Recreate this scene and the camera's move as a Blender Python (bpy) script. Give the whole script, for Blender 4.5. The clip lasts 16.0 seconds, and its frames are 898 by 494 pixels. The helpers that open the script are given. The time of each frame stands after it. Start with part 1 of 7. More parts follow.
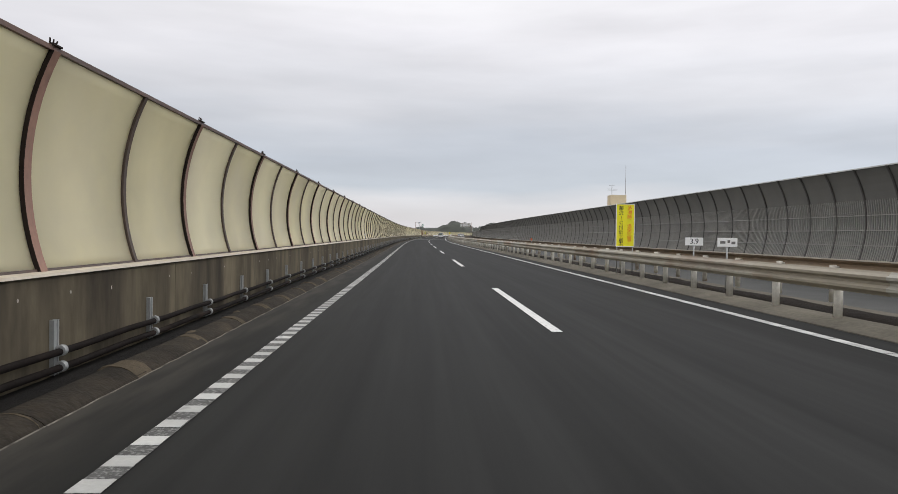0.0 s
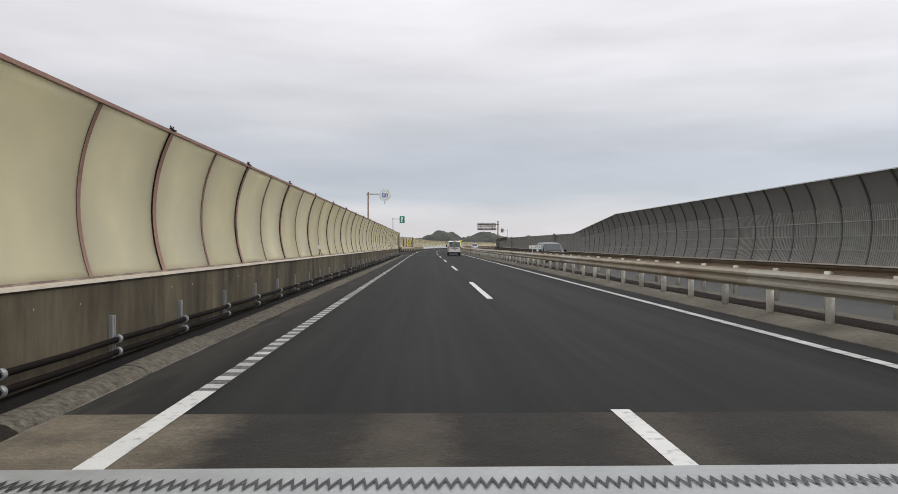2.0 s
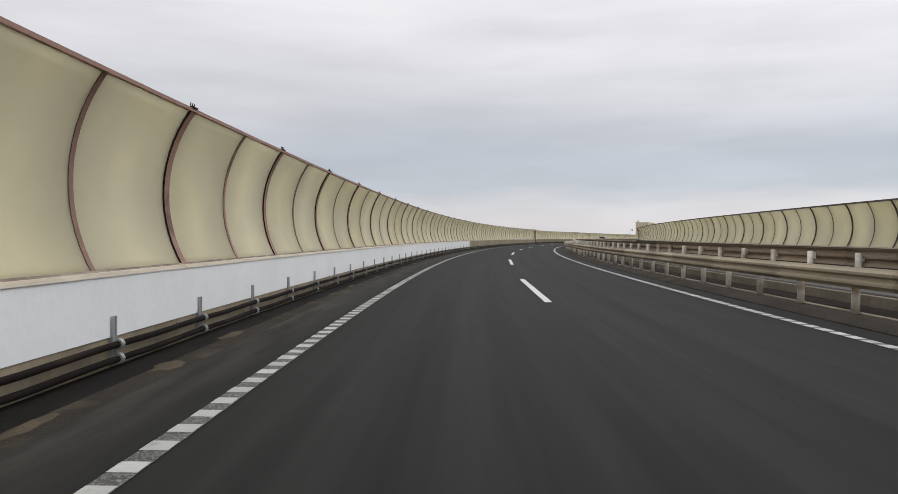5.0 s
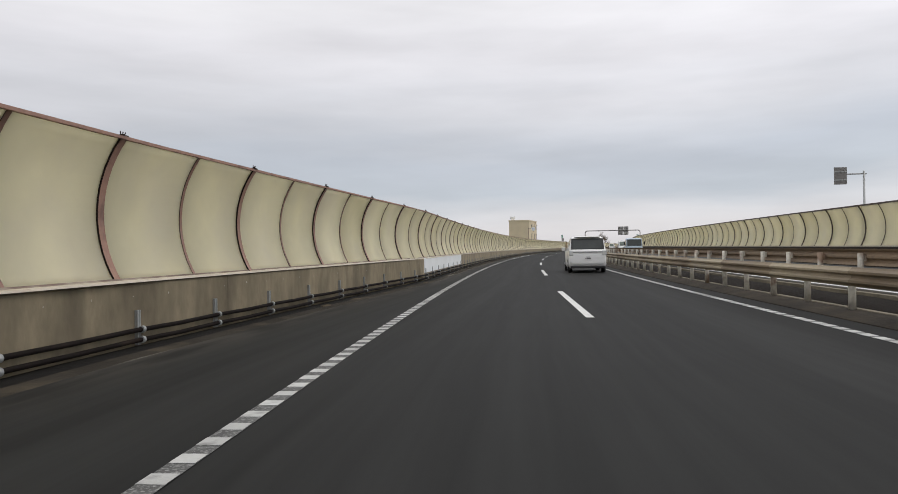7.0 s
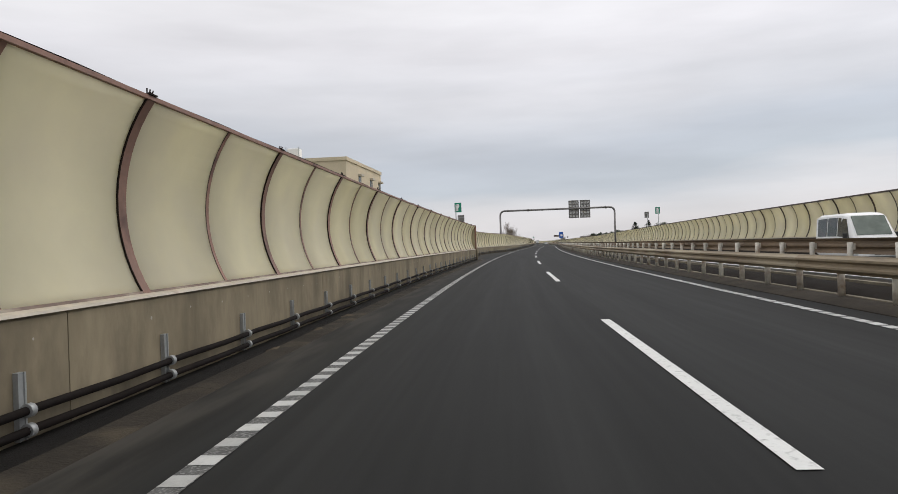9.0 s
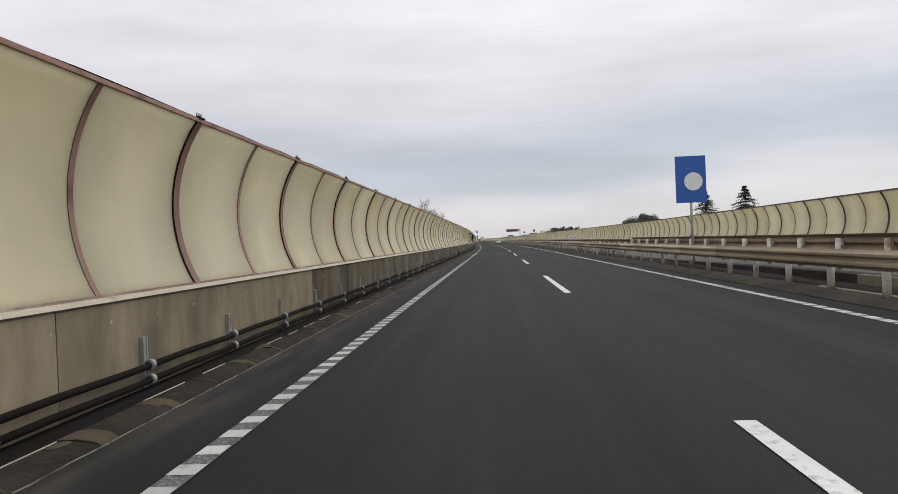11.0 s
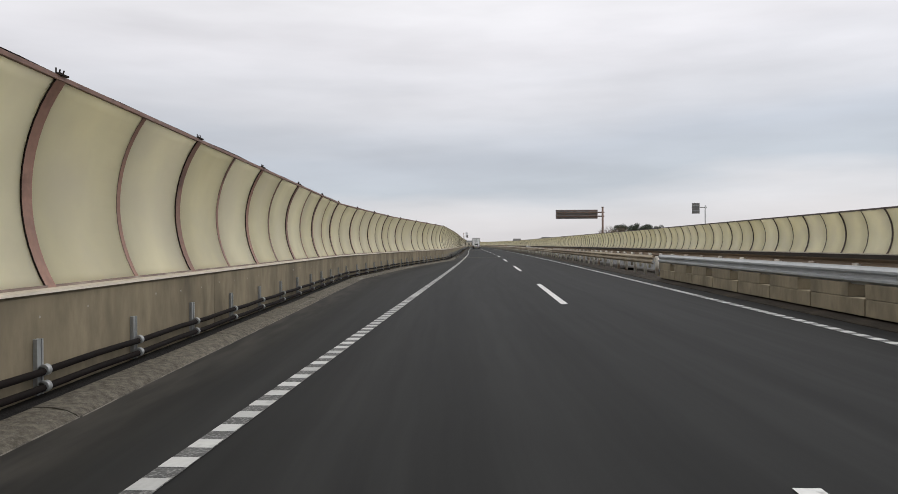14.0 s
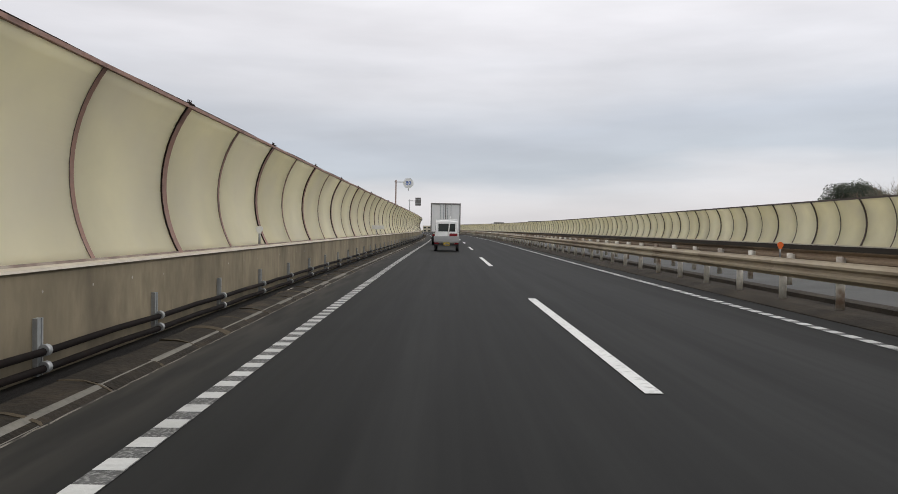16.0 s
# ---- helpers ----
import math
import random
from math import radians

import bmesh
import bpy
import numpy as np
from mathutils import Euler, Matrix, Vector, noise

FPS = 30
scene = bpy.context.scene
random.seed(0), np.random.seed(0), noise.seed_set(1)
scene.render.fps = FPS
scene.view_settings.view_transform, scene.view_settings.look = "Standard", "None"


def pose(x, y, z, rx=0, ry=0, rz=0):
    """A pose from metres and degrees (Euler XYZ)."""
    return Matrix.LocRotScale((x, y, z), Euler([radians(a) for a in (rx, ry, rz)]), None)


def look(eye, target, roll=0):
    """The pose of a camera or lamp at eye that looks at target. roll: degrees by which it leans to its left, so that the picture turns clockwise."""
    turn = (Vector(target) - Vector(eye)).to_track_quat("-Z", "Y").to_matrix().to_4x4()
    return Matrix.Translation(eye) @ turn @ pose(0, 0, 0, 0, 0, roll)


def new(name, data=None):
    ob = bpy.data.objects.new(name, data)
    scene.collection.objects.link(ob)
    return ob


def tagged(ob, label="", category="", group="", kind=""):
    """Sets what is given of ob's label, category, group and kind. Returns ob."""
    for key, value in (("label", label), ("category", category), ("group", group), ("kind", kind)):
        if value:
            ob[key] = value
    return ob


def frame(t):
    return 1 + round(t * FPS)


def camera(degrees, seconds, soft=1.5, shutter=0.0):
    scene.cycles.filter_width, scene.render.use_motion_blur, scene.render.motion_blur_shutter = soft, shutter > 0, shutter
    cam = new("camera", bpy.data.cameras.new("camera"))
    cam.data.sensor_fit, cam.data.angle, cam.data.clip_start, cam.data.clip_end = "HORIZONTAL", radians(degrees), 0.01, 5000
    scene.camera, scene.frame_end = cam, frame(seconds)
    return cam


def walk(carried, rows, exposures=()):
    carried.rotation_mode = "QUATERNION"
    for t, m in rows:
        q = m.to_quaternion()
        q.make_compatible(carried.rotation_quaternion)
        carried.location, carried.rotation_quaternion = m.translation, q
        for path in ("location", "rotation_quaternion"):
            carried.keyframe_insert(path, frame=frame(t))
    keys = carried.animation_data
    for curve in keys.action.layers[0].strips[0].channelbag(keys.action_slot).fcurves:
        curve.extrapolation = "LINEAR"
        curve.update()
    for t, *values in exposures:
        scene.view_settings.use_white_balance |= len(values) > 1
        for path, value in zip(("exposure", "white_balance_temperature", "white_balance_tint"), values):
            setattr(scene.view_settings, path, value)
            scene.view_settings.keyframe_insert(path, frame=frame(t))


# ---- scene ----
# Lengths are written in true metres; everything is laid down at SC of that,
# because the drive is shown sped up and would outrun the camera's speed limit.
SC = 0.42

# ---- road line: bends per 100 km at every 40 m of station ----
BENDS = [-43, -19, 6, 15, 50, 39, -17, 11, 23, 89, 64, 116, 172, 184, 170, 143, 117, 102, 84, 75, 102, 72, 46, 28, 16, 4, -11, -27, -26, -3, 31, 19, -24, -24, -22, 8, 38, -28, -69, -82, -84]
ST0, ST1 = -40.0, 2700.0
_n = int(ST1 - ST0) + 1
_sta = ST0 + np.arange(_n)
_k = np.interp(_sta, ST0 + 40.0 * np.arange(len(BENDS)), BENDS) * 1e-5
_k[_sta > 1640] = 0.0
_th = np.concatenate([[0.0], np.cumsum((_k[1:] + _k[:-1]) / 2)])
_xs = np.concatenate([[0.0], np.cumsum((np.sin(_th[1:]) + np.sin(_th[:-1])) / 2)])
_ys = np.concatenate([[0.0], np.cumsum((np.cos(_th[1:]) + np.cos(_th[:-1])) / 2)])


def R(s, lat, z=0.0):
    """World point at station s, lat metres right of the lane line, z above the road."""
    a = np.interp(s, _sta, _th)
    return Vector((np.interp(s, _sta, _xs) + lat * math.cos(a), np.interp(s, _sta, _ys) - lat * math.sin(a), z))


def M(s, lat, z=0.0, turn=0.0):
    """Pose on the road line: local y runs ahead, x to the right. turn: degrees to the left."""
    a = float(np.interp(s, _sta, _th))
    return Matrix.Translation(R(s, lat, z) * SC) @ Matrix.Rotation(-a + radians(turn), 4, "Z")


# ---- camera: seconds, station, lateral, yaw, pitch, roll ----
EYE = 1.291
ROWS = [
    (0, -9.80, -1.88, 2.34, -0.97, -0.80),
    (0.5, 33.17, -1.60, 2.60, -0.86, -0.82),
    (1, 76.08, -1.63, 2.76, -0.53, -0.65),
    (1.5, 118.99, -1.52, 2.75, -0.22, -0.53),
    (2, 162.26, -1.54, 1.90, -0.13, -0.14),
    (2.5, 202.97, -1.78, 1.68, -0.27, -0.28),
    (3, 247.25, -1.80, 1.93, -0.74, 0.34),
    (3.5, 291.65, -1.75, 2.00, -0.86, -0.82),
    (4, 336.07, -1.84, 1.27, -0.64, -1.12),
    (4.5, 380.27, -1.75, 0.31, -0.84, -0.72),
    (5, 425.34, -1.70, -0.47, -0.79, -0.45),
    (5.5, 471.27, -1.67, -1.50, -0.55, -0.12),
    (6, 517.30, -1.65, -2.56, -0.24, 0.23),
    (6.5, 562.65, -1.61, -3.40, 0.02, 0.56),
    (7, 606.53, -1.55, -3.78, 0.11, 0.83),
    (7.5, 648.95, -1.41, -3.76, 0.02, 1.22),
    (8, 692.00, -1.44, -3.98, -0.32, 1.43),
    (8.5, 733.74, -1.71, -3.88, -0.39, 1.34),
    (9, 775.87, -1.64, -3.89, -0.12, 1.91),
    (9.5, 817.75, -1.61, -3.83, -0.07, 2.17),
    (10, 859.38, -1.60, -3.72, -0.15, 2.35),
    (10.5, 901.03, -1.60, -3.60, -0.29, 2.43),
    (11, 942.94, -1.63, -3.52, -0.41, 2.42),
    (11.5, 985.36, -1.68, -3.54, -0.47, 2.29),
    (12, 1028.31, -1.83, -3.73, -0.45, 1.91),
    (12.5, 1072.75, -1.66, -3.32, -0.23, 2.09),
    (13, 1116.66, -1.51, -3.07, -0.07, 1.10),
    (13.5, 1160.32, -1.60, -2.74, -0.19, 0.74),
    (14, 1204.06, -1.67, -2.86, -0.17, 0.34),
    (14.5, 1247.02, -1.84, -2.99, -0.18, 0.12),
    (15, 1289.66, -1.68, -2.39, -0.21, -0.14),
    (15.5, 1332.04, -1.66, -1.25, -0.66, -0.47),
    (16, 1374.18, -1.72, 0.69, -1.41, -0.92),
]
cam = camera(62.65, 16.0, soft=0.75)
walk(cam, [(t, M(s, lat, EYE) @ pose(0, 0, 0, 0, 0, -yaw) @ pose(0, 0, 0, 90 + pitch) @ pose(0, 0, 0, 0, 0, -roll)) for t, s, lat, yaw, pitch, roll in ROWS],
     exposures=[(0.0, 0.38), (1.0, 0.34), (2.5, 0.29), (4.5, 0.26), (7.0, 0.24), (16.0, 0.24)])

# ---- light: overcast sky, a weak wide sun above the cloud ----
world = bpy.data.worlds.new("overcast_sky")
scene.world = world
world.use_nodes = True


def wire_world():
    nt = world.node_tree
    nt.nodes.clear()
    N, L = nt.nodes.new, nt.links.new
    out, bg, sky = N("ShaderNodeOutputWorld"), N("ShaderNodeBackground"), N("ShaderNodeTexSky")
    sky.sky_type, sky.sun_disc = "NISHITA", False
    sky.sun_elevation, sky.sun_rotation = radians(49), radians(115)
    tc, sep = N("ShaderNodeTexCoord"), N("ShaderNodeSeparateXYZ")
    L(tc.outputs["Generated"], sep.inputs[0])
    ramp = N("ShaderNodeValToRGB")
    e = ramp.color_ramp.elements
    e[0].position, e[0].color = 0.0, (0.60, 0.585, 0.60, 1)
    e[1].position, e[1].color = 1.0, (1.10, 1.10, 1.12, 1)
    for p, c in ((0.03, (0.615, 0.60, 0.615)), (0.055, (0.60, 0.60, 0.625)), (0.085, (0.47, 0.505, 0.555)), (0.13, (0.475, 0.505, 0.56)),
                 (0.19, (0.60, 0.605, 0.64)), (0.25, (0.71, 0.70, 0.73)), (0.33, (0.80, 0.79, 0.81)), (0.5, (0.95, 0.95, 0.97))):
        el = e.new(p)
        el.color = (*c, 1)
    # flattened cloud layers
    mp, nz, nz2 = N("ShaderNodeMapping"), N("ShaderNodeTexNoise"), N("ShaderNodeTexNoise")
    mp.inputs["Scale"].default_value = (1.2, 1.2, 7.0)
    L(tc.outputs["Generated"], mp.inputs["Vector"])
    L(mp.outputs[0], nz.inputs["Vector"])
    L(mp.outputs[0], nz2.inputs["Vector"])
    nz.inputs["Scale"].default_value, nz.inputs["Detail"].default_value, nz.inputs["Roughness"].default_value = 1.3, 5, 0.5
    nz2.inputs["Scale"].default_value, nz2.inputs["Detail"].default_value = 3.1, 6
    lift = N("ShaderNodeMath")
    lift.operation = "MULTIPLY_ADD"
    L(nz.outputs["Fac"], lift.inputs[0])
    lift.inputs[1].default_value = 0.16
    L(sep.outputs["Z"], lift.inputs[2])
    off = N("ShaderNodeMath")
    off.operation = "SUBTRACT"
    L(lift.outputs[0], off.inputs[0])
    off.inputs[1].default_value = 0.08
    L(off.outputs[0], ramp.inputs["Fac"])
    var = N("ShaderNodeMapRange")
    L(nz2.outputs["Fac"], var.inputs["Value"])
    var.inputs["From Min"].default_value, var.inputs["From Max"].default_value = 0.25, 0.75
    var.inputs["To Min"].default_value, var.inputs["To Max"].default_value = 0.90, 1.10
    mul = N("ShaderNodeVectorMath")
    mul.operation = "SCALE"
    L(ramp.outputs["Color"], mul.inputs[0])
    # the cloud is a little brighter towards the veiled sun
    lean, glow, both = N("ShaderNodeVectorMath"), N("ShaderNodeMapRange"), N("ShaderNodeMath")
    lean.operation, both.operation = "DOT_PRODUCT", "MULTIPLY"
    lean.inputs[1].default_value = (0.98, 0.17, 0.0)
    L(tc.outputs["Generated"], lean.inputs[0])
    L(lean.outputs["Value"], glow.inputs["Value"])
    glow.inputs["From Min"].default_value, glow.inputs["From Max"].default_value = -1.0, 1.0
    glow.inputs["To Min"].default_value, glow.inputs["To Max"].default_value = 0.78, 1.08
    L(var.outputs[0], both.inputs[0])
    L(glow.outputs[0], both.inputs[1])
    L(both.outputs[0], mul.inputs["Scale"])
    thin = N("ShaderNodeVectorMath")
    thin.operation = "SCALE"
    thin.inputs["Scale"].default_value = 0.06
    L(sky.outputs[0], thin.inputs[0])
    mix = N("ShaderNodeMix")
    mix.data_type = "RGBA"
    mix.inputs["Factor"].default_value = 0.93
    L(thin.outputs[0], mix.inputs["A"])
    L(mul.outputs[0], mix.inputs["B"])
    L(mix.outputs["Result"], bg.inputs["Color"])
    bg.inputs["Strength"].default_value = 1.0
    L(bg.outputs[0], out.inputs["Surface"])


wire_world()
sun = new("sun", bpy.data.lights.new("sun", "SUN"))
sun.data.energy, sun.data.angle, sun.data.color = 0.55, radians(25), (1.0, 0.96, 0.9)
sun.matrix_world = look((0, 0, 60), (-46, 22, 0))


# ---- materials ----
def material(name, base, rough=0.6, metal=0.0, var=0.25, scale=1.5, fine=20.0, bump=0.15, stain=None, stain_scale=0.4, stain_at=0.55,
             stretch=(1, 1, 1), spread=0.0, translucent=0.0, random_mix=None, spec=0.5, islands=0.0, soft=0.16, drip=None):
    """Procedural surface: base colour broken up at two scales, stains with soft edges, fine relief."""
    m = bpy.data.materials.new(name)
    m.use_nodes = True
    nt = m.node_tree
    N, L = nt.nodes.new, nt.links.new
    bsdf = nt.nodes["Principled BSDF"]
    bsdf.inputs["Roughness"].default_value, bsdf.inputs["Metallic"].default_value = rough, metal
    bsdf.inputs["Specular IOR Level"].default_value = spec
    tc, mp = N("ShaderNodeTexCoord"), N("ShaderNodeMapping")
    mp.inputs["Scale"].default_value = tuple(v / SC for v in stretch)
    L(tc.outputs["Object"], mp.inputs["Vector"])
    info = N("ShaderNodeObjectInfo")
    shift = N("ShaderNodeVectorMath")
    shift.operation = "MULTIPLY_ADD"
    shift.inputs[1].default_value = (37.0, 19.0, 53.0)
    L(info.outputs["Random"], shift.inputs[0])
    L(mp.outputs[0], shift.inputs[2])
    def noise_of(sc, det):
        n = N("ShaderNodeTexNoise")
        n.inputs["Scale"].default_value, n.inputs["Detail"].default_value = sc, det
        L(shift.outputs[0], n.inputs["Vector"])
        return n.outputs["Fac"]
    def ranged(v, lo, hi, a=0.22, b=0.78):
        r = N("ShaderNodeMapRange")
        L(v, r.inputs["Value"])
        for k, x in zip(("From Min", "From Max", "To Min", "To Max"), (a, b, lo, hi)):
            r.inputs[k].default_value = x
        return r.outputs[0]
    def scaled(c, v):
        s = N("ShaderNodeVectorMath")
        s.operation = "SCALE"
        L(c, s.inputs[0])
        L(v, s.inputs["Scale"])
        return s.outputs[0]
    col = N("ShaderNodeRGB")
    col.outputs[0].default_value = (*base, 1)
    c = col.outputs[0]
    if random_mix:
        mx = N("ShaderNodeMix")
        mx.data_type = "RGBA"
        L(info.outputs["Random"], mx.inputs["Factor"])
        L(c, mx.inputs["A"])
        mx.inputs["B"].default_value = (*random_mix, 1)
        c = mx.outputs["Result"]
    c = scaled(c, ranged(noise_of(scale, 4), 1 - var, 1 + var))
    c = scaled(c, ranged(noise_of(fine, 3), 1 - var * 0.6, 1 + var * 0.6))
    if stain:
        mx = N("ShaderNodeMix")
        mx.data_type = "RGBA"
        L(ranged(noise_of(stain_scale, 6), 0.0, 0.85, stain_at, stain_at + soft), mx.inputs["Factor"])
        L(c, mx.inputs["A"])
        mx.inputs["B"].default_value = (*stain, 1)
        c = mx.outputs["Result"]
    if drip:
        # thin runs of dirt down the face
        mp2, dn = N("ShaderNodeMapping"), N("ShaderNodeTexNoise")
        mp2.inputs["Scale"].default_value = (0.9 / SC, 0.9 / SC, 0.45 / SC)
        L(tc.outputs["Object"], mp2.inputs["Vector"])
        L(mp2.outputs[0], dn.inputs["Vector"])
        dn.inputs["Scale"].default_value, dn.inputs["Detail"].default_value, dn.inputs["Roughness"].default_value = 1.0, 7, 0.65
        mx = N("ShaderNodeMix")
        mx.data_type = "RGBA"
        L(ranged(dn.outputs["Fac"], 0.0, 0.75, 0.46, 0.74), mx.inputs["Factor"])
        L(c, mx.inputs["A"])
        mx.inputs["B"].default_value = (*drip, 1)
        c = mx.outputs["Result"]
    if spread:
        c = scaled(c, ranged(info.outputs["Random"], 1 - spread, 1 + spread, 0, 1))
    if islands:
        geo = N("ShaderNodeNewGeometry")
        c = scaled(c, ranged(geo.outputs["Random Per Island"], 1 - islands, 1 + islands, 0, 1))
    L(c, bsdf.inputs["Base Color"])
    if bump:
        b = N("ShaderNodeBump")
        b.inputs["Strength"].default_value, b.inputs["Distance"].default_value = bump, 0.02 * SC
        L(noise_of(fine * 2, 3), b.inputs["Height"])
        L(b.outputs[0], bsdf.inputs["Normal"])
    L(ranged(noise_of(scale * 2, 3), max(rough - 0.1, 0.02), min(rough + 0.1, 1)), bsdf.inputs["Roughness"])
    if translucent:
        tr, mxs = N("ShaderNodeBsdfTranslucent"), N("ShaderNodeMixShader")
        L(c, tr.inputs["Color"])
        mxs.inputs[0].default_value = translucent
        L(bsdf.outputs[0], mxs.inputs[1])
        L(tr.outputs[0], mxs.inputs[2])
        L(mxs.outputs[0], nt.nodes["Material Output"].inputs["Surface"])
    return m


def asphalt_lanes(name, base, dust):
    """Asphalt laid out by lane: u runs across the road, v along it; wheel tracks, long streaks, dust on the shoulder."""
    m = material(name, base, 0.7, var=0.05, scale=0.7, fine=90, bump=0, spec=0.065)
    nt = m.node_tree
    N, L = nt.nodes.new, nt.links.new
    bsdf = nt.nodes["Principled BSDF"]
    c = bsdf.inputs["Base Color"].links[0].from_socket
    nt.links.remove(bsdf.inputs["Roughness"].links[0])
    uv, sep = N("ShaderNodeUVMap"), N("ShaderNodeSeparateXYZ")
    uv.uv_map = "UVMap"
    L(uv.outputs[0], sep.inputs[0])
    def streaks(su, sv, detail):
        mp, n = N("ShaderNodeMapping"), N("ShaderNodeTexNoise")
        mp.inputs["Scale"].default_value = (su, sv, 1)
        L(uv.outputs[0], mp.inputs["Vector"])
        L(mp.outputs[0], n.inputs["Vector"])
        n.inputs["Scale"].default_value, n.inputs["Detail"].default_value = 1.0, detail
        return n.outputs["Fac"]
    def ranged(v, a, b, lo, hi):
        r = N("ShaderNodeMapRange")
        r.interpolation_type = "SMOOTHSTEP"
        L(v, r.inputs["Value"])
        for k, x in zip(("From Min", "From Max", "To Min", "To Max"), (a, b, lo, hi)):
            r.inputs[k].default_value = x
        return r.outputs[0]
    def times(a, b):
        q = N("ShaderNodeMath")
        q.operation = "MULTIPLY"
        L(a, q.inputs[0])
        L(b, q.inputs[1])
        return q.outputs[0]
    # two polished tracks in each lane
    tr = N("ShaderNodeMath")
    tr.operation = "SINE"
    mul = N("ShaderNodeMath")
    mul.operation = "MULTIPLY"
    mul.inputs[1].default_value = 2 * math.pi / 1.75
    L(sep.outputs["X"], mul.inputs[0])
    L(mul.outputs[0], tr.inputs[0])
    k = times(ranged(tr.outputs[0], -1, 1, 0.95, 1.05), ranged(streaks(2.2, 0.03, 4), 0.3, 0.7, 0.82, 1.18))
    k = times(k, ranged(streaks(9.0, 0.25, 3), 0.3, 0.7, 0.91, 1.09))
    sc = N("ShaderNodeVectorMath")
    sc.operation = "SCALE"
    L(c, sc.inputs[0])
    L(k, sc.inputs["Scale"])
    mx = N("ShaderNodeMix")
    mx.data_type = "RGBA"
    edge = times(ranged(sep.outputs["X"], -3.55, -4.3, 0.0, 1.0), ranged(sep.outputs["X"], -4.5, -4.95, 1.0, 0.0))
    L(times(edge, ranged(streaks(4.0, 0.5, 8), 0.33, 0.68, 0.18, 1.0)), mx.inputs["Factor"])
    L(sc.outputs[0], mx.inputs["A"])
    mx.inputs["B"].default_value = (*dust, 1)
    L(mx.outputs["Result"], bsdf.inputs["Base Color"])
    return m


ASPHALT = asphalt_lanes("asphalt", (0.0208, 0.0210, 0.0203), (0.058, 0.054, 0.048))
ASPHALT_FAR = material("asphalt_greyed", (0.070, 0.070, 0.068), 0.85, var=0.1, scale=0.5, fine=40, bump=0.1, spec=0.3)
ASPHALT_OLD = material("asphalt_old", (0.06, 0.057, 0.053), 0.9, var=0.35, scale=1.5, fine=40, bump=0.8, stain=(0.025, 0.024, 0.023), stain_scale=1.2, spec=0.3)
PAINT = material("road_paint", (0.62, 0.62, 0.60), 0.65, var=0.08, scale=2, fine=30, bump=0.2, stain=(0.30, 0.30, 0.29), stain_scale=15, stain_at=0.55, soft=0.16)
PAINT_BAR = material("road_paint_bar", (0.46, 0.46, 0.445), 0.7, var=0.12, scale=2, fine=30, bump=0.2, stain=(0.22, 0.22, 0.21), stain_scale=5, stain_at=0.58, islands=0.15)
PAINT_WORN = material("road_paint_worn", (0.075, 0.075, 0.073), 0.8, var=0.5, scale=7, fine=40, bump=0.2, stain=(0.27, 0.27, 0.26), stain_scale=42, stain_at=0.50)
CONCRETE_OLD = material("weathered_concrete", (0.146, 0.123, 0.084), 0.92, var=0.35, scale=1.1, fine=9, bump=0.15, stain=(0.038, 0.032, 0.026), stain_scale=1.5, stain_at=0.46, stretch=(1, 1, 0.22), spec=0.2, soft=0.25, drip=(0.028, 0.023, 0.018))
PLUG = material("pale_mortar_plug", (0.40, 0.37, 0.32), 0.9, var=0.3, bump=0, spec=0.2)
SEAM = material("bitumen_seam", (0.009, 0.009, 0.009), 0.7, var=0.2, bump=0.1, spec=0.2)
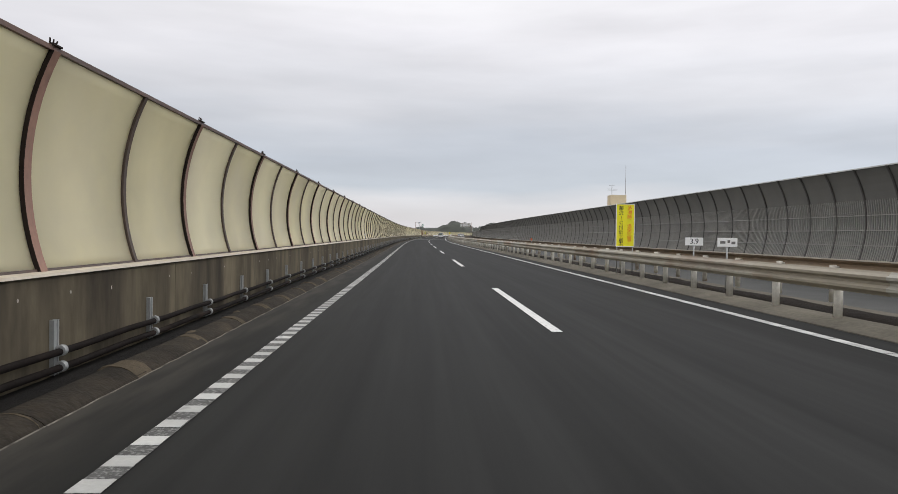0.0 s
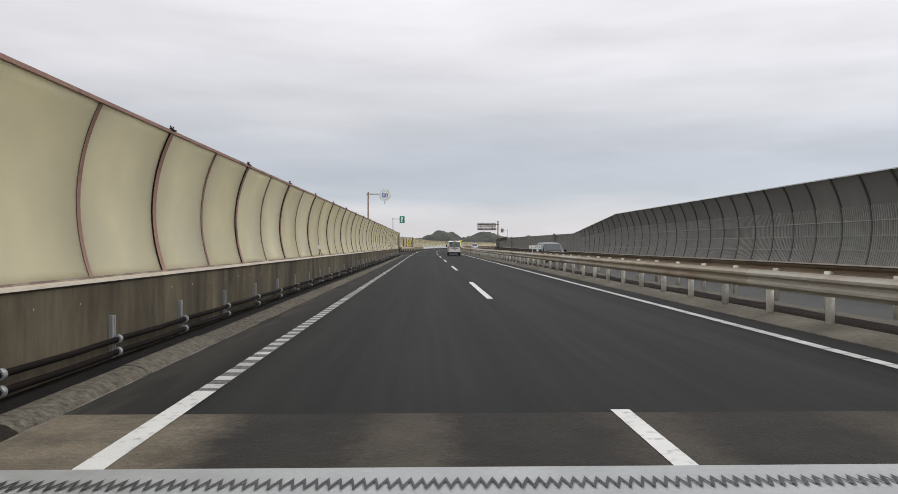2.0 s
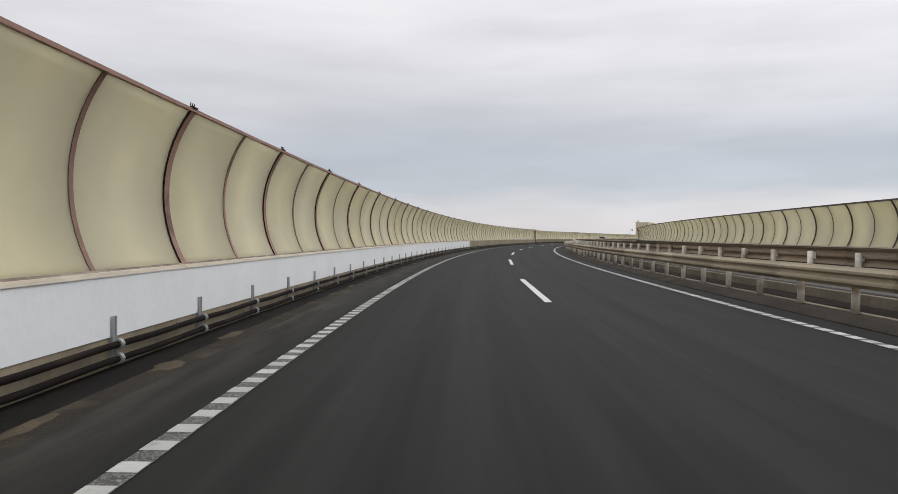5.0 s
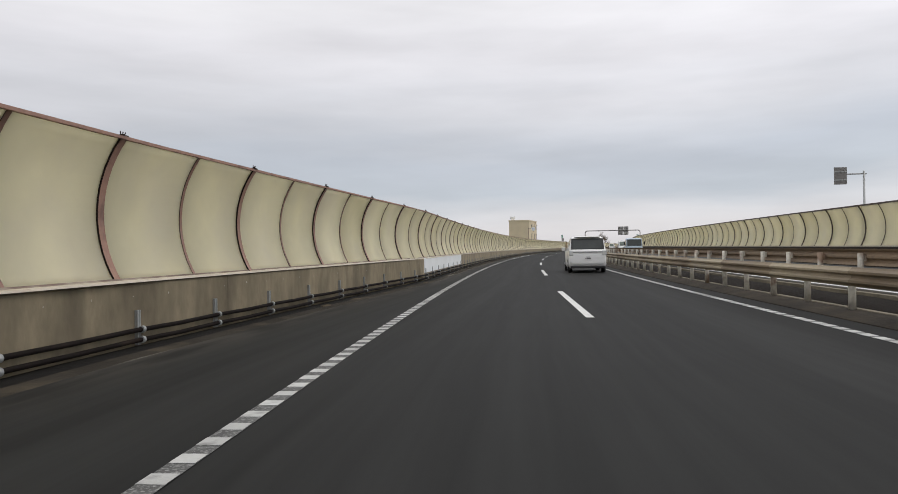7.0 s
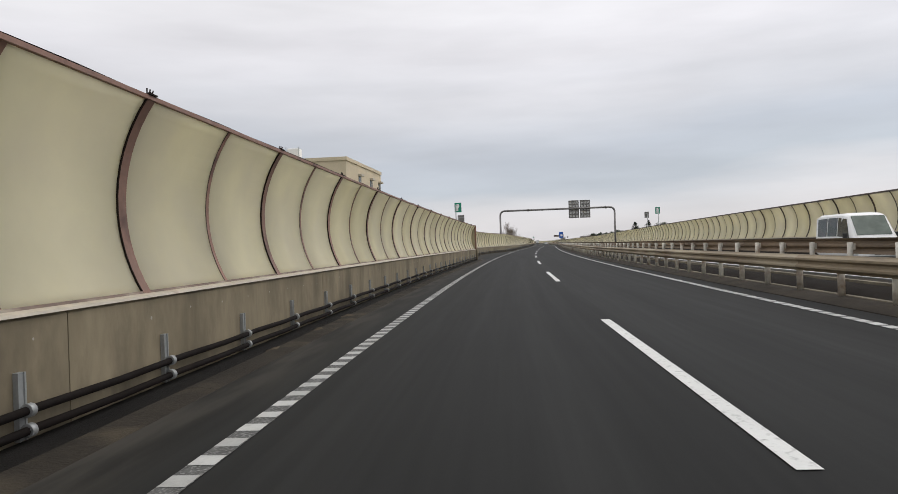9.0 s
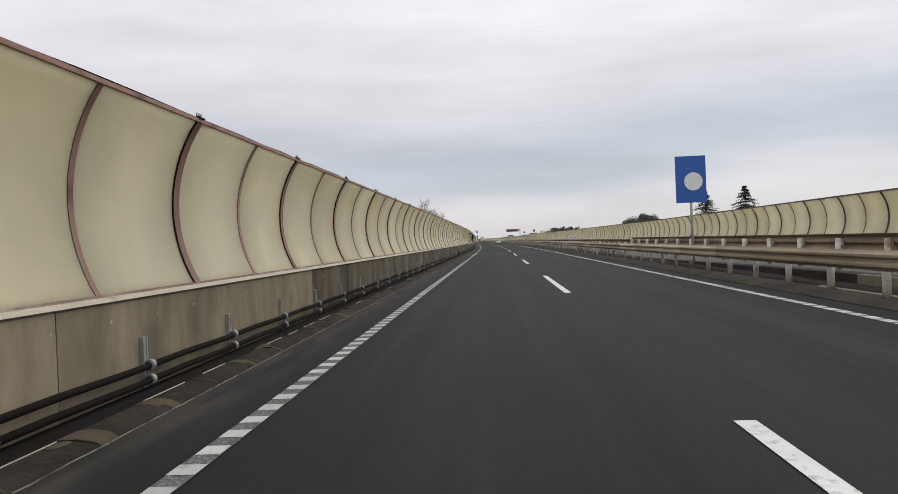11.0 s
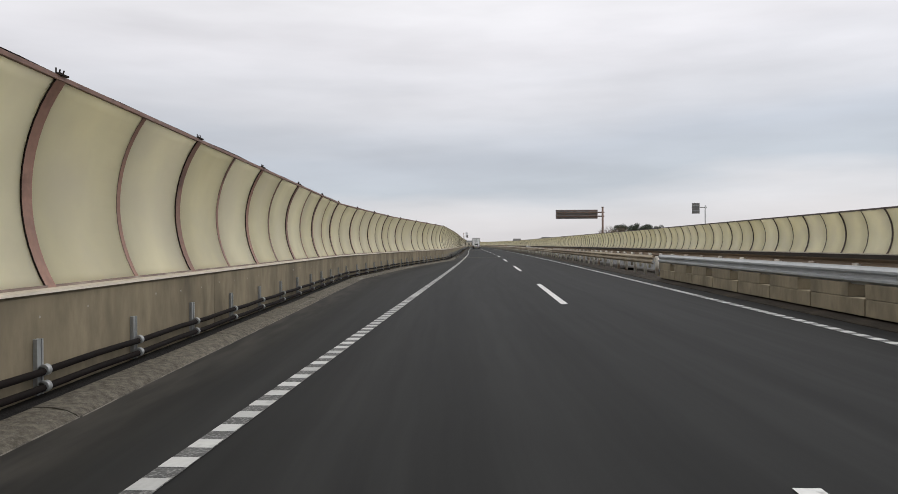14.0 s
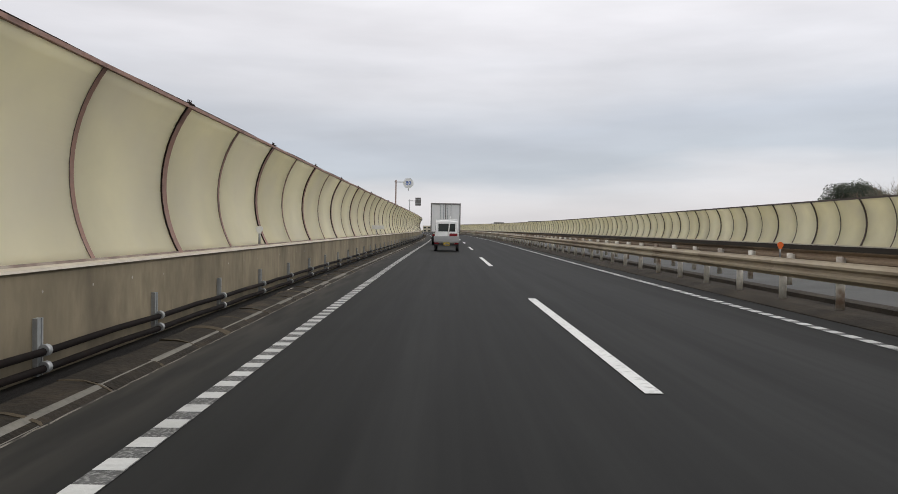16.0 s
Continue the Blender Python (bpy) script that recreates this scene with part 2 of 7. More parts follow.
def header_concrete(name):
    """Tan concrete beside an expansion joint, blackened by tyres in the wheel tracks."""
    m = material(name, (0.155, 0.132, 0.100), 0.9, var=0.4, scale=2.0, fine=26, bump=0.7, stain=(0.060, 0.052, 0.042), stain_scale=1.6, stain_at=0.52, spec=0.2, soft=0.25)
    nt = m.node_tree
    N, L = nt.nodes.new, nt.links.new
    bsdf = nt.nodes["Principled BSDF"]
    wash = bsdf.inputs["Base Color"].links[0].from_socket
    tc, sep, wob, add, ramp, mx = N("ShaderNodeTexCoord"), N("ShaderNodeSeparateXYZ"), N("ShaderNodeTexNoise"), N("ShaderNodeMath"), N("ShaderNodeValToRGB"), N("ShaderNodeMix")
    wob.inputs["Scale"].default_value, wob.inputs["Detail"].default_value, wob.inputs["Roughness"].default_value = 9.0, 6, 0.75
    L(tc.outputs["Object"], sep.inputs[0])
    L(tc.outputs["Object"], wob.inputs["Vector"])
    across = N("ShaderNodeMapRange")
    L(sep.outputs["X"], across.inputs["Value"])
    across.inputs["From Min"].default_value, across.inputs["From Max"].default_value = -4.5 * SC, 4.5 * SC
    add.operation = "MULTIPLY_ADD"
    L(wob.outputs["Fac"], add.inputs[0])
    add.inputs[1].default_value = 0.09
    L(across.outputs[0], add.inputs[2])
    el = ramp.color_ramp.elements
    stops = [(-3.25, 0.0), (-2.8, 0.93), (-2.1, 0.93), (-1.8, 0.62), (-1.5, 0.62), (-1.25, 0.93), (-0.35, 0.9), (-0.1, 0.72), (0.2, 0.72), (0.5, 0.92), (1.4, 0.92), (1.7, 0.72), (2.0, 0.72), (2.3, 0.92), (3.0, 0.9), (3.5, 0.1)]
    while len(el) < len(stops):
        el.new(0.5)
    for e, (x, v) in zip(el, stops):
        e.position = (x + 4.5) / 9.0 + 0.045
    for e, (x, v) in zip(el, stops):
        e.color = (v, v, v, 1)
    L(add.outputs[0], ramp.inputs[0])
    mx.data_type = "RGBA"
    L(ramp.outputs[0], mx.inputs["Factor"])
    L(wash, mx.inputs["A"])
    mx.inputs["B"].default_value = (0.022, 0.021, 0.020, 1)
    L(mx.outputs["Result"], bsdf.inputs["Base Color"])
    return m


HEADER = header_concrete("tyre_marked_header")
JOINT_STEEL = material("joint_steel_dark", (0.014, 0.014, 0.014), 0.5, 0.3, var=0.3, scale=3, bump=0.1)
JOINT_PALE = material("joint_mortar", (0.24, 0.235, 0.22), 0.8, var=0.3, scale=3, bump=0.2)
CONCRETE = material("parapet_concrete", (0.255, 0.214, 0.145), 0.9, var=0.24, scale=1.1, fine=7, bump=0.15, stain=(0.095, 0.080, 0.058), stain_scale=1.3, stain_at=0.51, stretch=(1, 1, 0.42), spec=0.25, soft=0.3, drip=(0.085, 0.070, 0.050))
CONCRETE_TAN = material("tan_concrete", (0.325, 0.275, 0.195), 0.9, var=0.2, scale=1.1, fine=7, bump=0.15, stain=(0.15, 0.125, 0.088), stain_scale=1.1, stain_at=0.54, stretch=(1, 1, 0.42), spec=0.25, soft=0.3, drip=(0.13, 0.105, 0.075))
KERB = material("kerb_concrete", (0.030, 0.025, 0.019), 0.95, var=0.5, scale=2.5, fine=14, bump=0.6, stain=(0.066, 0.051, 0.036), stain_scale=2.2, stain_at=0.55, spec=0.2, islands=0.15, soft=0.22)
PEBBLE = material("pebbly_concrete", (0.125, 0.112, 0.090), 0.95, var=0.55, scale=14, fine=34, bump=0.9, stain=(0.20, 0.19, 0.165), stain_scale=26, stain_at=0.60, spec=0.2, islands=0.1)
FLATKERB = material("dirt_strip", (0.036, 0.031, 0.025), 0.95, var=0.35, scale=1.2, fine=20, bump=0.4, stain=(0.098, 0.080, 0.056), stain_scale=1.5, stain_at=0.53, spec=0.15, soft=0.26)
GRIT = material("pale_grit", (0.19, 0.175, 0.15), 0.95, var=0.4, scale=3, fine=30, bump=0.2, stain=(0.05, 0.045, 0.04), stain_scale=4, stain_at=0.5, spec=0.1)
SAND = material("blown_sand", (0.085, 0.069, 0.049), 0.95, var=0.3, scale=3, fine=30, bump=0.5, spec=0.1, spread=0.2)
MEDIAN_PALE = material("pale_median_concrete", (0.125, 0.113, 0.090), 0.95, var=0.35, scale=1.0, fine=12, bump=0.4, stain=(0.055, 0.047, 0.036), stain_scale=0.8, stain_at=0.54, spec=0.2, soft=0.3)
LEDGE_CONC = material("pale_ledge_concrete", (0.21, 0.185, 0.14), 0.95, var=0.3, scale=1.2, fine=10, bump=0.3, stain=(0.09, 0.076, 0.055), stain_scale=0.9, stain_at=0.52, spec=0.2, soft=0.3)
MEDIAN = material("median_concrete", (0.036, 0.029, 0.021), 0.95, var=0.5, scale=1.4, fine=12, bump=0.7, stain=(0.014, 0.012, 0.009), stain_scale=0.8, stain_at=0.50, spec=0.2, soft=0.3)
# blacker than the dirt alone: shade below the pipes is in the colour
GUTTER = material("gutter_dirt_and_shade", (0.008, 0.007, 0.006), 0.95, var=0.4, scale=2, fine=30, bump=0.5, spec=0.2)
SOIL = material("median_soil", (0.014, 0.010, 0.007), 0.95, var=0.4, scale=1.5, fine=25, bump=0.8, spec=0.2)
LEDGE = material("ledge_metal", (0.54, 0.48, 0.39), 0.55, var=0.15, scale=2, fine=20, bump=0.05, stain=(0.35, 0.22, 0.15), stain_scale=1.5, stain_at=0.62)
PANEL = material("translucent_panel", (0.86, 0.81, 0.615), 0.45, var=0.06, scale=0.6, fine=2.2, bump=0.0, stain=(0.77, 0.725, 0.60), stain_scale=0.7, stain_at=0.46, soft=0.3,
                 translucent=0.54, random_mix=(0.83, 0.79, 0.63), spread=0.05, spec=0.2)
POST = material("brown_steel", (0.275, 0.155, 0.115), 0.6, var=0.2, scale=2, fine=20, bump=0.05, stain=(0.10, 0.055, 0.045), stain_scale=2.0, stain_at=0.55, spread=0.2)
TOPRAIL = material("dark_brown_rail", (0.10, 0.062, 0.050), 0.6, var=0.3, scale=1, fine=20, bump=0.05, stain=(0.20, 0.115, 0.085), stain_scale=0.5, stain_at=0.55)
FRAME = material("dusty_brown_frame", (0.20, 0.145, 0.115), 0.7, var=0.3, scale=2, fine=20, bump=0.05, stain=(0.36, 0.32, 0.26), stain_scale=2.0, stain_at=0.5)
# near-black that paints shade on post sides; also colours caps and wire stubs
POST_SHADE_CAP = material("post_side_shade_and_cap", (0.022, 0.015, 0.012), 0.8, var=0.3, scale=2, fine=20, bump=0.05, spec=0.2)
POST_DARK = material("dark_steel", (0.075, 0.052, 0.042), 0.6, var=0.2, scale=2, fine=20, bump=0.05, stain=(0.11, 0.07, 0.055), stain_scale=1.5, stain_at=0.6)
GALV = material("galvanised_steel", (0.36, 0.37, 0.37), 0.5, 0.4, var=0.15, scale=3, fine=25, bump=0.05)
RAIL = material("guardrail_steel", (0.39, 0.375, 0.325), 0.6, 0.0, var=0.15, scale=1.0, fine=18, bump=0.05, stain=(0.19, 0.105, 0.055), stain_scale=0.9, stain_at=0.53, stretch=(1, 0.35, 1), random_mix=(0.30, 0.25, 0.175))
RAIL_OLD = material("rusting_guardrail_steel", (0.36, 0.30, 0.205), 0.65, 0.0, var=0.2, scale=1.0, fine=18, bump=0.08, stain=(0.11, 0.065, 0.035), stain_scale=0.8, stain_at=0.47, soft=0.3, stretch=(1, 0.35, 1), random_mix=(0.20, 0.15, 0.09))
RAIL_RUST = material("rusty_guardrail", (0.19, 0.135, 0.085), 0.75, var=0.3, scale=1.0, fine=18, bump=0.1, stain=(0.33, 0.28, 0.20), stain_scale=0.8, stain_at=0.55, stretch=(1, 0.35, 1), spread=0.2)
# the far parapet's shade is put into this dark brown
FARWALL = material("shaded_far_concrete", (0.030, 0.024, 0.018), 0.95, var=0.3, scale=0.6, fine=10, bump=0.3, spec=0.2)
RAIL_POST = material("guardrail_post_steel", (0.68, 0.66, 0.60), 0.6, var=0.2, scale=2, fine=18, bump=0.05, stain=(0.2, 0.12, 0.07), stain_scale=2.5, stain_at=0.6, spread=0.2)
RAIL_POST_FAR = material("far_guardrail_post_steel", (0.58, 0.55, 0.48), 0.65, var=0.25, scale=2, fine=18, bump=0.05, stain=(0.2, 0.11, 0.06), stain_scale=2.5, stain_at=0.52, spread=0.2)
WALLPOST = material("dark_wall_post", (0.07, 0.064, 0.058), 0.7, var=0.2, scale=2, fine=20, bump=0.05)
RUBBER = material("black_conduit", (0.009, 0.006, 0.005), 0.85, var=0.3, scale=2, fine=15, bump=0.1, stain=(0.045, 0.03, 0.022), stain_scale=1, stain_at=0.6, spec=0.15)
WALLCAP = material("pale_wall_cap", (0.62, 0.62, 0.60), 0.5, var=0.15, scale=2, bump=0.05)
DARKPANEL = material("dark_louvre_panel", (0.165, 0.160, 0.145), 0.7, var=0.12, scale=1.5, fine=18, bump=0.1, spread=0.08)
LOUVRE = material("louvre_edge", (0.33, 0.32, 0.295), 0.6, var=0.15, scale=1.5, fine=18, bump=0.1)
YELLOW = material("yellow_sheet", (0.92, 0.84, 0.02), 0.5, var=0.05, scale=3, fine=12, bump=0.03)
BLACK = material("black_paint", (0.02, 0.02, 0.025), 0.5, var=0.1, bump=0)
BLUE = material("blue_paint", (0.03, 0.12, 0.45), 0.5, var=0.1, bump=0)
WHITE = material("white_enamel", (0.86, 0.86, 0.85), 0.4, var=0.05, scale=2, bump=0.0)
GREEN = material("green_enamel", (0.02, 0.27, 0.17), 0.45, var=0.06, bump=0)
ORANGE = material("orange_reflector", (0.85, 0.17, 0.03), 0.35, var=0.05, bump=0)
COVER = material("mossy_cover_steel", (0.085, 0.085, 0.07), 0.7, 0.2, var=0.4, scale=3, fine=20, bump=0.1, stain=(0.22, 0.22, 0.2), stain_scale=3, stain_at=0.55)
GREYSIGN = material("sign_back_grey", (0.20, 0.19, 0.185), 0.5, 0.3, var=0.2, scale=2, fine=12, bump=0.05)
POLE_BROWN = material("brown_pole", (0.20, 0.13, 0.10), 0.5, var=0.15, bump=0.03)
EARTH = material("earth_and_grass", (0.09, 0.10, 0.05), 0.95, var=0.4, scale=0.05, fine=2, bump=0.3)
NEWWALL = material("new_pale_concrete", (0.82, 0.84, 0.85), 0.7, var=0.05, scale=1, fine=15, bump=0.05)
MORTAR = material("kerb_mortar", (0.15, 0.14, 0.12), 0.9, var=0.3, scale=3, bump=0.2)
BEIGE = material("beige_render", (0.66, 0.56, 0.40), 0.85, var=0.08, scale=0.5, fine=6, bump=0.1)
GREYROOF = material("grey_roofing", (0.25, 0.25, 0.25), 0.8, var=0.2, scale=0.5, bump=0.1)
CARWHITE = material("white_car_paint", (0.86, 0.86, 0.85), 0.2, var=0.02, scale=1, bump=0)
SILVER = material("silver_car_paint", (0.50, 0.51, 0.54), 0.25, 0.3, var=0.04, scale=1, bump=0)
PALEBLUE = material("pale_blue_paint", (0.42, 0.50, 0.58), 0.3, var=0.05, scale=1, bump=0)
CARDARK = material("black_car_paint", (0.012, 0.013, 0.017), 0.08, var=0.1, scale=1, bump=0, spec=0.6)
CARGREY = material("silver_panel", (0.45, 0.45, 0.45), 0.4, 0.3, var=0.1, scale=2, bump=0)
GLASS_DARK = material("tinted_glass", (0.03, 0.037, 0.036), 0.04, var=0.35, scale=0.8, fine=2, bump=0, spec=0.55)
GLASS_VAN = material("smoked_glass", (0.075, 0.090, 0.080), 0.05, var=0.45, scale=1.1, fine=3, bump=0, spec=0.6)
# strong tone variation paints pale reflections into the glass colour
GLASS_GREEN = material("greenish_glass_with_reflection", (0.115, 0.140, 0.118), 0.04, var=0.5, scale=1.6, fine=2, bump=0)
TYRE = material("tyre_rubber", (0.018, 0.018, 0.018), 0.85, var=0.15, bump=0.1)
RIM_DARK = material("dark_alloy_rim", (0.06, 0.06, 0.062), 0.35, 0.5, var=0.1, bump=0)
RIM = material("alloy_rim", (0.45, 0.45, 0.46), 0.35, 0.6, var=0.1, bump=0)
PLASTIC = material("black_plastic", (0.02, 0.02, 0.021), 0.55, var=0.1, bump=0.05)
LAMPRED = material("red_lamp_lens", (0.20, 0.010, 0.014), 0.15, var=0.1, bump=0)
CLEAR = material("clear_lamp_lens", (0.65, 0.66, 0.66), 0.12, 0.2, var=0.1, bump=0)
PLATEYEL = material("yellow_plate", (0.75, 0.55, 0.03), 0.4, var=0.05, bump=0)
CHROME = material("chrome_badge", (0.6, 0.6, 0.6), 0.2, 0.9, var=0.05, bump=0)
BARK = material("grey_bark", (0.17, 0.13, 0.095), 0.9, var=0.3, scale=6, fine=30, bump=0.4)
NEEDLE = material("dark_needles", (0.022, 0.035, 0.018), 0.8, var=0.4, scale=3, fine=15, bump=0, stain=(0.05, 0.055, 0.03), stain_scale=1.5)
LEAF = material("dark_foliage", (0.03, 0.042, 0.02), 0.7, var=0.4, scale=3, fine=15, bump=0)
WOODS = material("wooded_hill", (0.05, 0.055, 0.045), 0.95, var=0.45, scale=0.06, fine=0.4, bump=0.3)


# ---- building helpers ----
WORLD = {}


def mesh_of(name, bm, mat):
    me = bpy.data.meshes.new(name)
    if SC != 1.0:
        bm.transform(Matrix.Scale(SC, 4))
    bm.to_mesh(me)
    bm.free()
    for m in mat if isinstance(mat, (list, tuple)) else [mat]:
        me.materials.append(m)
    return me


def put(name, me, m=None, parent=None, label=""):
    """An object on a mesh at the world pose m, under parent."""
    ob = new(name, me)
    m = m if m is not None else Matrix.Identity(4)
    WORLD[ob] = m
    if parent is not None:
        ob.parent = parent
        ob.matrix_basis = WORLD[parent].inverted() @ m
    else:
        ob.matrix_basis = m
    if label:
        ob["label"] = label
    return ob


def part(name, bm, mat, parent=None, label="", m=None):
    if m is None and parent is not None:
        m = WORLD[parent]
    return put(name, mesh_of(name, bm, mat), m, parent, label)


def thing(name, m, label, category, group="", kind=""):
    return tagged(put(name, None, m), label, category, group, kind)


def box(bm, x0, x1, y0, y1, z0, z1, m=None, bevel=0.0):
    vs = [bm.verts.new((x, y, z)) for z in (z0, z1) for x, y in ((x0, y0), (x1, y0), (x1, y1), (x0, y1))]
    if m is not None:
        for v in vs:
            v.co = m @ v.co
    fs = [bm.faces.new([vs[i] for i in q]) for q in ((3, 2, 1, 0), (4, 5, 6, 7), (0, 1, 5, 4), (1, 2, 6, 5), (2, 3, 7, 6), (3, 0, 4, 7))]
    if bevel:
        bmesh.ops.bevel(bm, geom=list({e for f in fs for e in f.edges}), offset=bevel, segments=2, affect="EDGES", profile=0.6)
    return fs


def tube(bm, a, b, r0, r1=None, n=10, caps=True):
    a, b = Vector(a), Vector(b)
    r1 = r0 if r1 is None else r1
    q = (b - a).to_track_quat("Z", "Y")
    ring = [[bm.verts.new(p + q @ Vector((r * math.cos(2 * math.pi * i / n), r * math.sin(2 * math.pi * i / n), 0))) for i in range(n)] for p, r in ((a, r0), (b, r1))]
    for i in range(n):
        f = bm.faces.new((ring[0][i], ring[0][(i + 1) % n], ring[1][(i + 1) % n], ring[1][i]))
        f.smooth = True
    if caps:
        bm.faces.new(ring[0][::-1])
        bm.faces.new(ring[1])


def sweep(bm, rows, closed=False, smooth=False):
    """Skin rows of points (all of one length)."""
    vv = [[bm.verts.new(p) for p in r] for r in rows]
    n = len(vv[0])
    for a, b in zip(vv, vv[1:]):
        for i in range(n if closed else n - 1):
            j = (i + 1) % n
            f = bm.faces.new((a[i], a[j], b[j], b[i]))
            f.smooth = smooth
    if closed:
        bm.faces.new(vv[0][::-1])
        bm.faces.new(vv[-1])
    return vv


def ribbon(bm, s0, s1, step, profile, closed=False, smooth=False):
    """Skin a cross-section [(lat, z)...], given for each station, along the road."""
    n = max(1, round((s1 - s0) / step))
    sweep(bm, [[R(s0 + (s1 - s0) * i / n, la, z) for la, z in profile(s0 + (s1 - s0) * i / n)] for i in range(n + 1)], closed, smooth)


def extrude_outline(bm, pts, thick, m=None):
    """A plate: outline in x, z, thick along y."""
    rows = [[Vector((x, y, z)) for x, z in pts] for y in (-thick / 2, thick / 2)]
    if m is not None:
        rows = [[m @ v for v in r] for r in rows]
    sweep(bm, rows, closed=True)


def normals(bm):
    bmesh.ops.recalc_face_normals(bm, faces=bm.faces[:])
    return bm


def text_mesh(body, size, mat, name="lettering"):
    cu = bpy.data.curves.new(name, "FONT")
    cu.body, cu.size, cu.extrude, cu.align_x, cu.align_y = body, size * SC, 0.002 * SC, "CENTER", "CENTER"
    tmp = bpy.data.objects.new(name, cu)
    me = bpy.data.meshes.new_from_object(tmp)
    me.name = name
    bpy.data.objects.remove(tmp)
    bpy.data.curves.remove(cu)
    me.materials.clear()
    me.materials.append(mat)
    return me


# stands upright and faces the coming traffic
FACE = pose(0, 0, 0, 90)

# ---- setting ----
S_A, S_B = -16.0, 1660.0
JOINTS = (166.15, 256.6, 317.3, 738.6, 1010.5, 1101.0, 1206.0, 1278.5, 1372.5)


def bay(s):
    """How far the near barrier steps back from the road."""
    if 256.6 < s < 317.6:
        return 1.9
    for a, b, first, far in ((577.0, 636.0, 0.7, 2.0), (838.0, 900.0, 0.7, 2.1), (1207.0, 1266.0, 0.26, 2.1)):
        if a < s < b:
            return float(np.interp(s, (a, a + 25, b - 21, b), (first, far, far * 0.83, 0)))
    return 0.0


def right_base(s):
    """Height of the far barrier's foot, which follows the other carriageway's fall."""
    return float(np.interp(s, (60, 226, 318, 430, 760, 1018, 1320, 1500), (0.50, 0.55, 0.85, 0.95, 1.2, 0.65, 0.82, 0.85)))


W_LAT = -5.06
PIPE_CUTS = [S_A, 60, 166, 256.5, 317.9, 420, 540, 640, 738, 838, 896, 1010, 1101, 1206.5, 1246.6, 1372, 1500, S_B]


# stretches of the pipe clamps: first station and pitch
CLAMPS = [(-14.7, 2.29), (39.33, 2.31), (83.81, 2.31), (127.55, 2.29), (168.33, 2.28), (210.27, 2.30), (252.16, 2.30), (258.0, 2.30), (319.0, 2.25), (342.28, 2.25), (386.37, 2.30), (577.5, 2.26), (616.36, 2.26), (658.83, 2.28), (698.87, 2.24), (738.41, 2.30), (740.76, 2.30),
          (780.80, 2.21), (838.6, 2.27), (990.77, 2.25), (1034.56, 2.27), (1078.91, 2.28), (1122.97, 2.26), (1167.19, 2.32), (1208.2, 2.03), (1256.24, 2.10), (1295.88, 2.29), (1338.09, 2.30), (1380.29, 2.48), (1425.0, 2.29)]


def runs(table, end, least):
    """Stations of a row of alike pieces, from (first, pitch) stretches; a stretch stops short of the next one."""
    out = []
    for i, (s, pitch, *rest) in enumerate(table):
        stop = table[i + 1][0] - least if i + 1 < len(table) else end
        k = 0
        while s + k * pitch < stop:
            out.append((s + k * pitch, k, *rest))
            k += 1
    return out


def clamp_stations():
    # extra channels where the pipes turn into the recess
    return sorted([q[0] for q in runs(CLAMPS, S_B - 1, 1.1)] + [255.75, 256.1, 256.4, 740.05])


def edge_lat(s):
    """Lateral place of the near edge line, which wanders a little."""
    return float(np.interp(s, (0, 25, 60, 140, 175, 205, 1350, 1374, 1400), (-3.5, -3.42, -3.41, -3.43, -3.47, -3.5, -3.5, -3.43, -3.43)))


def kerb_front(s):
    return edge_lat(s) + float(np.interp(s, (0, 170, 250, 960, 1040, 1280, 1300), (-0.79, -0.82, -0.83, -0.84, -0.82, -0.80, -0.78))) - bay(s)


def kerb_back(s):
    return float(np.interp(s, (0, 40, 160, 250, 700, 1040, 1160, 1290), (-4.60, -4.55, -4.57, -4.58, -4.68, -4.63, -4.72, -4.66))) - bay(s)


def kerb_kind(s):
    if 167 < s < 256 or 1103 < s < 1276:
        return "pebble"
    if 960 < s < 1101 or s > 1340:
        return "block"
    if 1276 <= s <= 1340:
        return "smooth"
    if 640 < s <= 768 or 850 < s <= 960:
        return "low"
    return "roll" if s <= 257 else "flat"


def kerb_rise(s):
    """How far the kerb stands up: it is nearly buried on some stretches."""
    return float(np.interp(s, (140, 168, 250, 258, 318, 640, 650, 738, 770, 778, 900, 980, 1278, 1290), (1.0, 0.9, 0.8, 0.12, 0.1, 0.1, 0.5, 0.5, 0.3, 0.25, 0.3, 0.85, 0.75, 0.85)))


def near_cuts():
    c = [S_A, 256.59, 256.61, 317.59, 317.61, 576.99, 577.01, 636, 837.99, 838.01, 900, 1206.99, 1207.01, 1266, S_B]
    return c


def spans(step=2.0):
    out = []
    c = near_cuts()
    for a, b in zip(c, c[1:]):
        n = max(1, math.ceil((b - a) / step))
        out += [a + (b - a) * i / n for i in range(n)]
    return out + [S_B]


def along(bm, profile, closed=False, smooth=False):
    return sweep(bm, [[R(s, la, z) for la, z in profile(s)] for s in spans()], closed, smooth)


def lay_uv(bm, vv, lats, stations):
    """Across the road and along it, in metres."""
    at = {v: (la, s) for row, s in zip(vv, stations) for v, la in zip(row, lats(s))}
    layer = bm.loops.layers.uv.new("UVMap")
    for f in bm.faces:
        for lp in f.loops:
            lp[layer].uv = at[lp.vert]


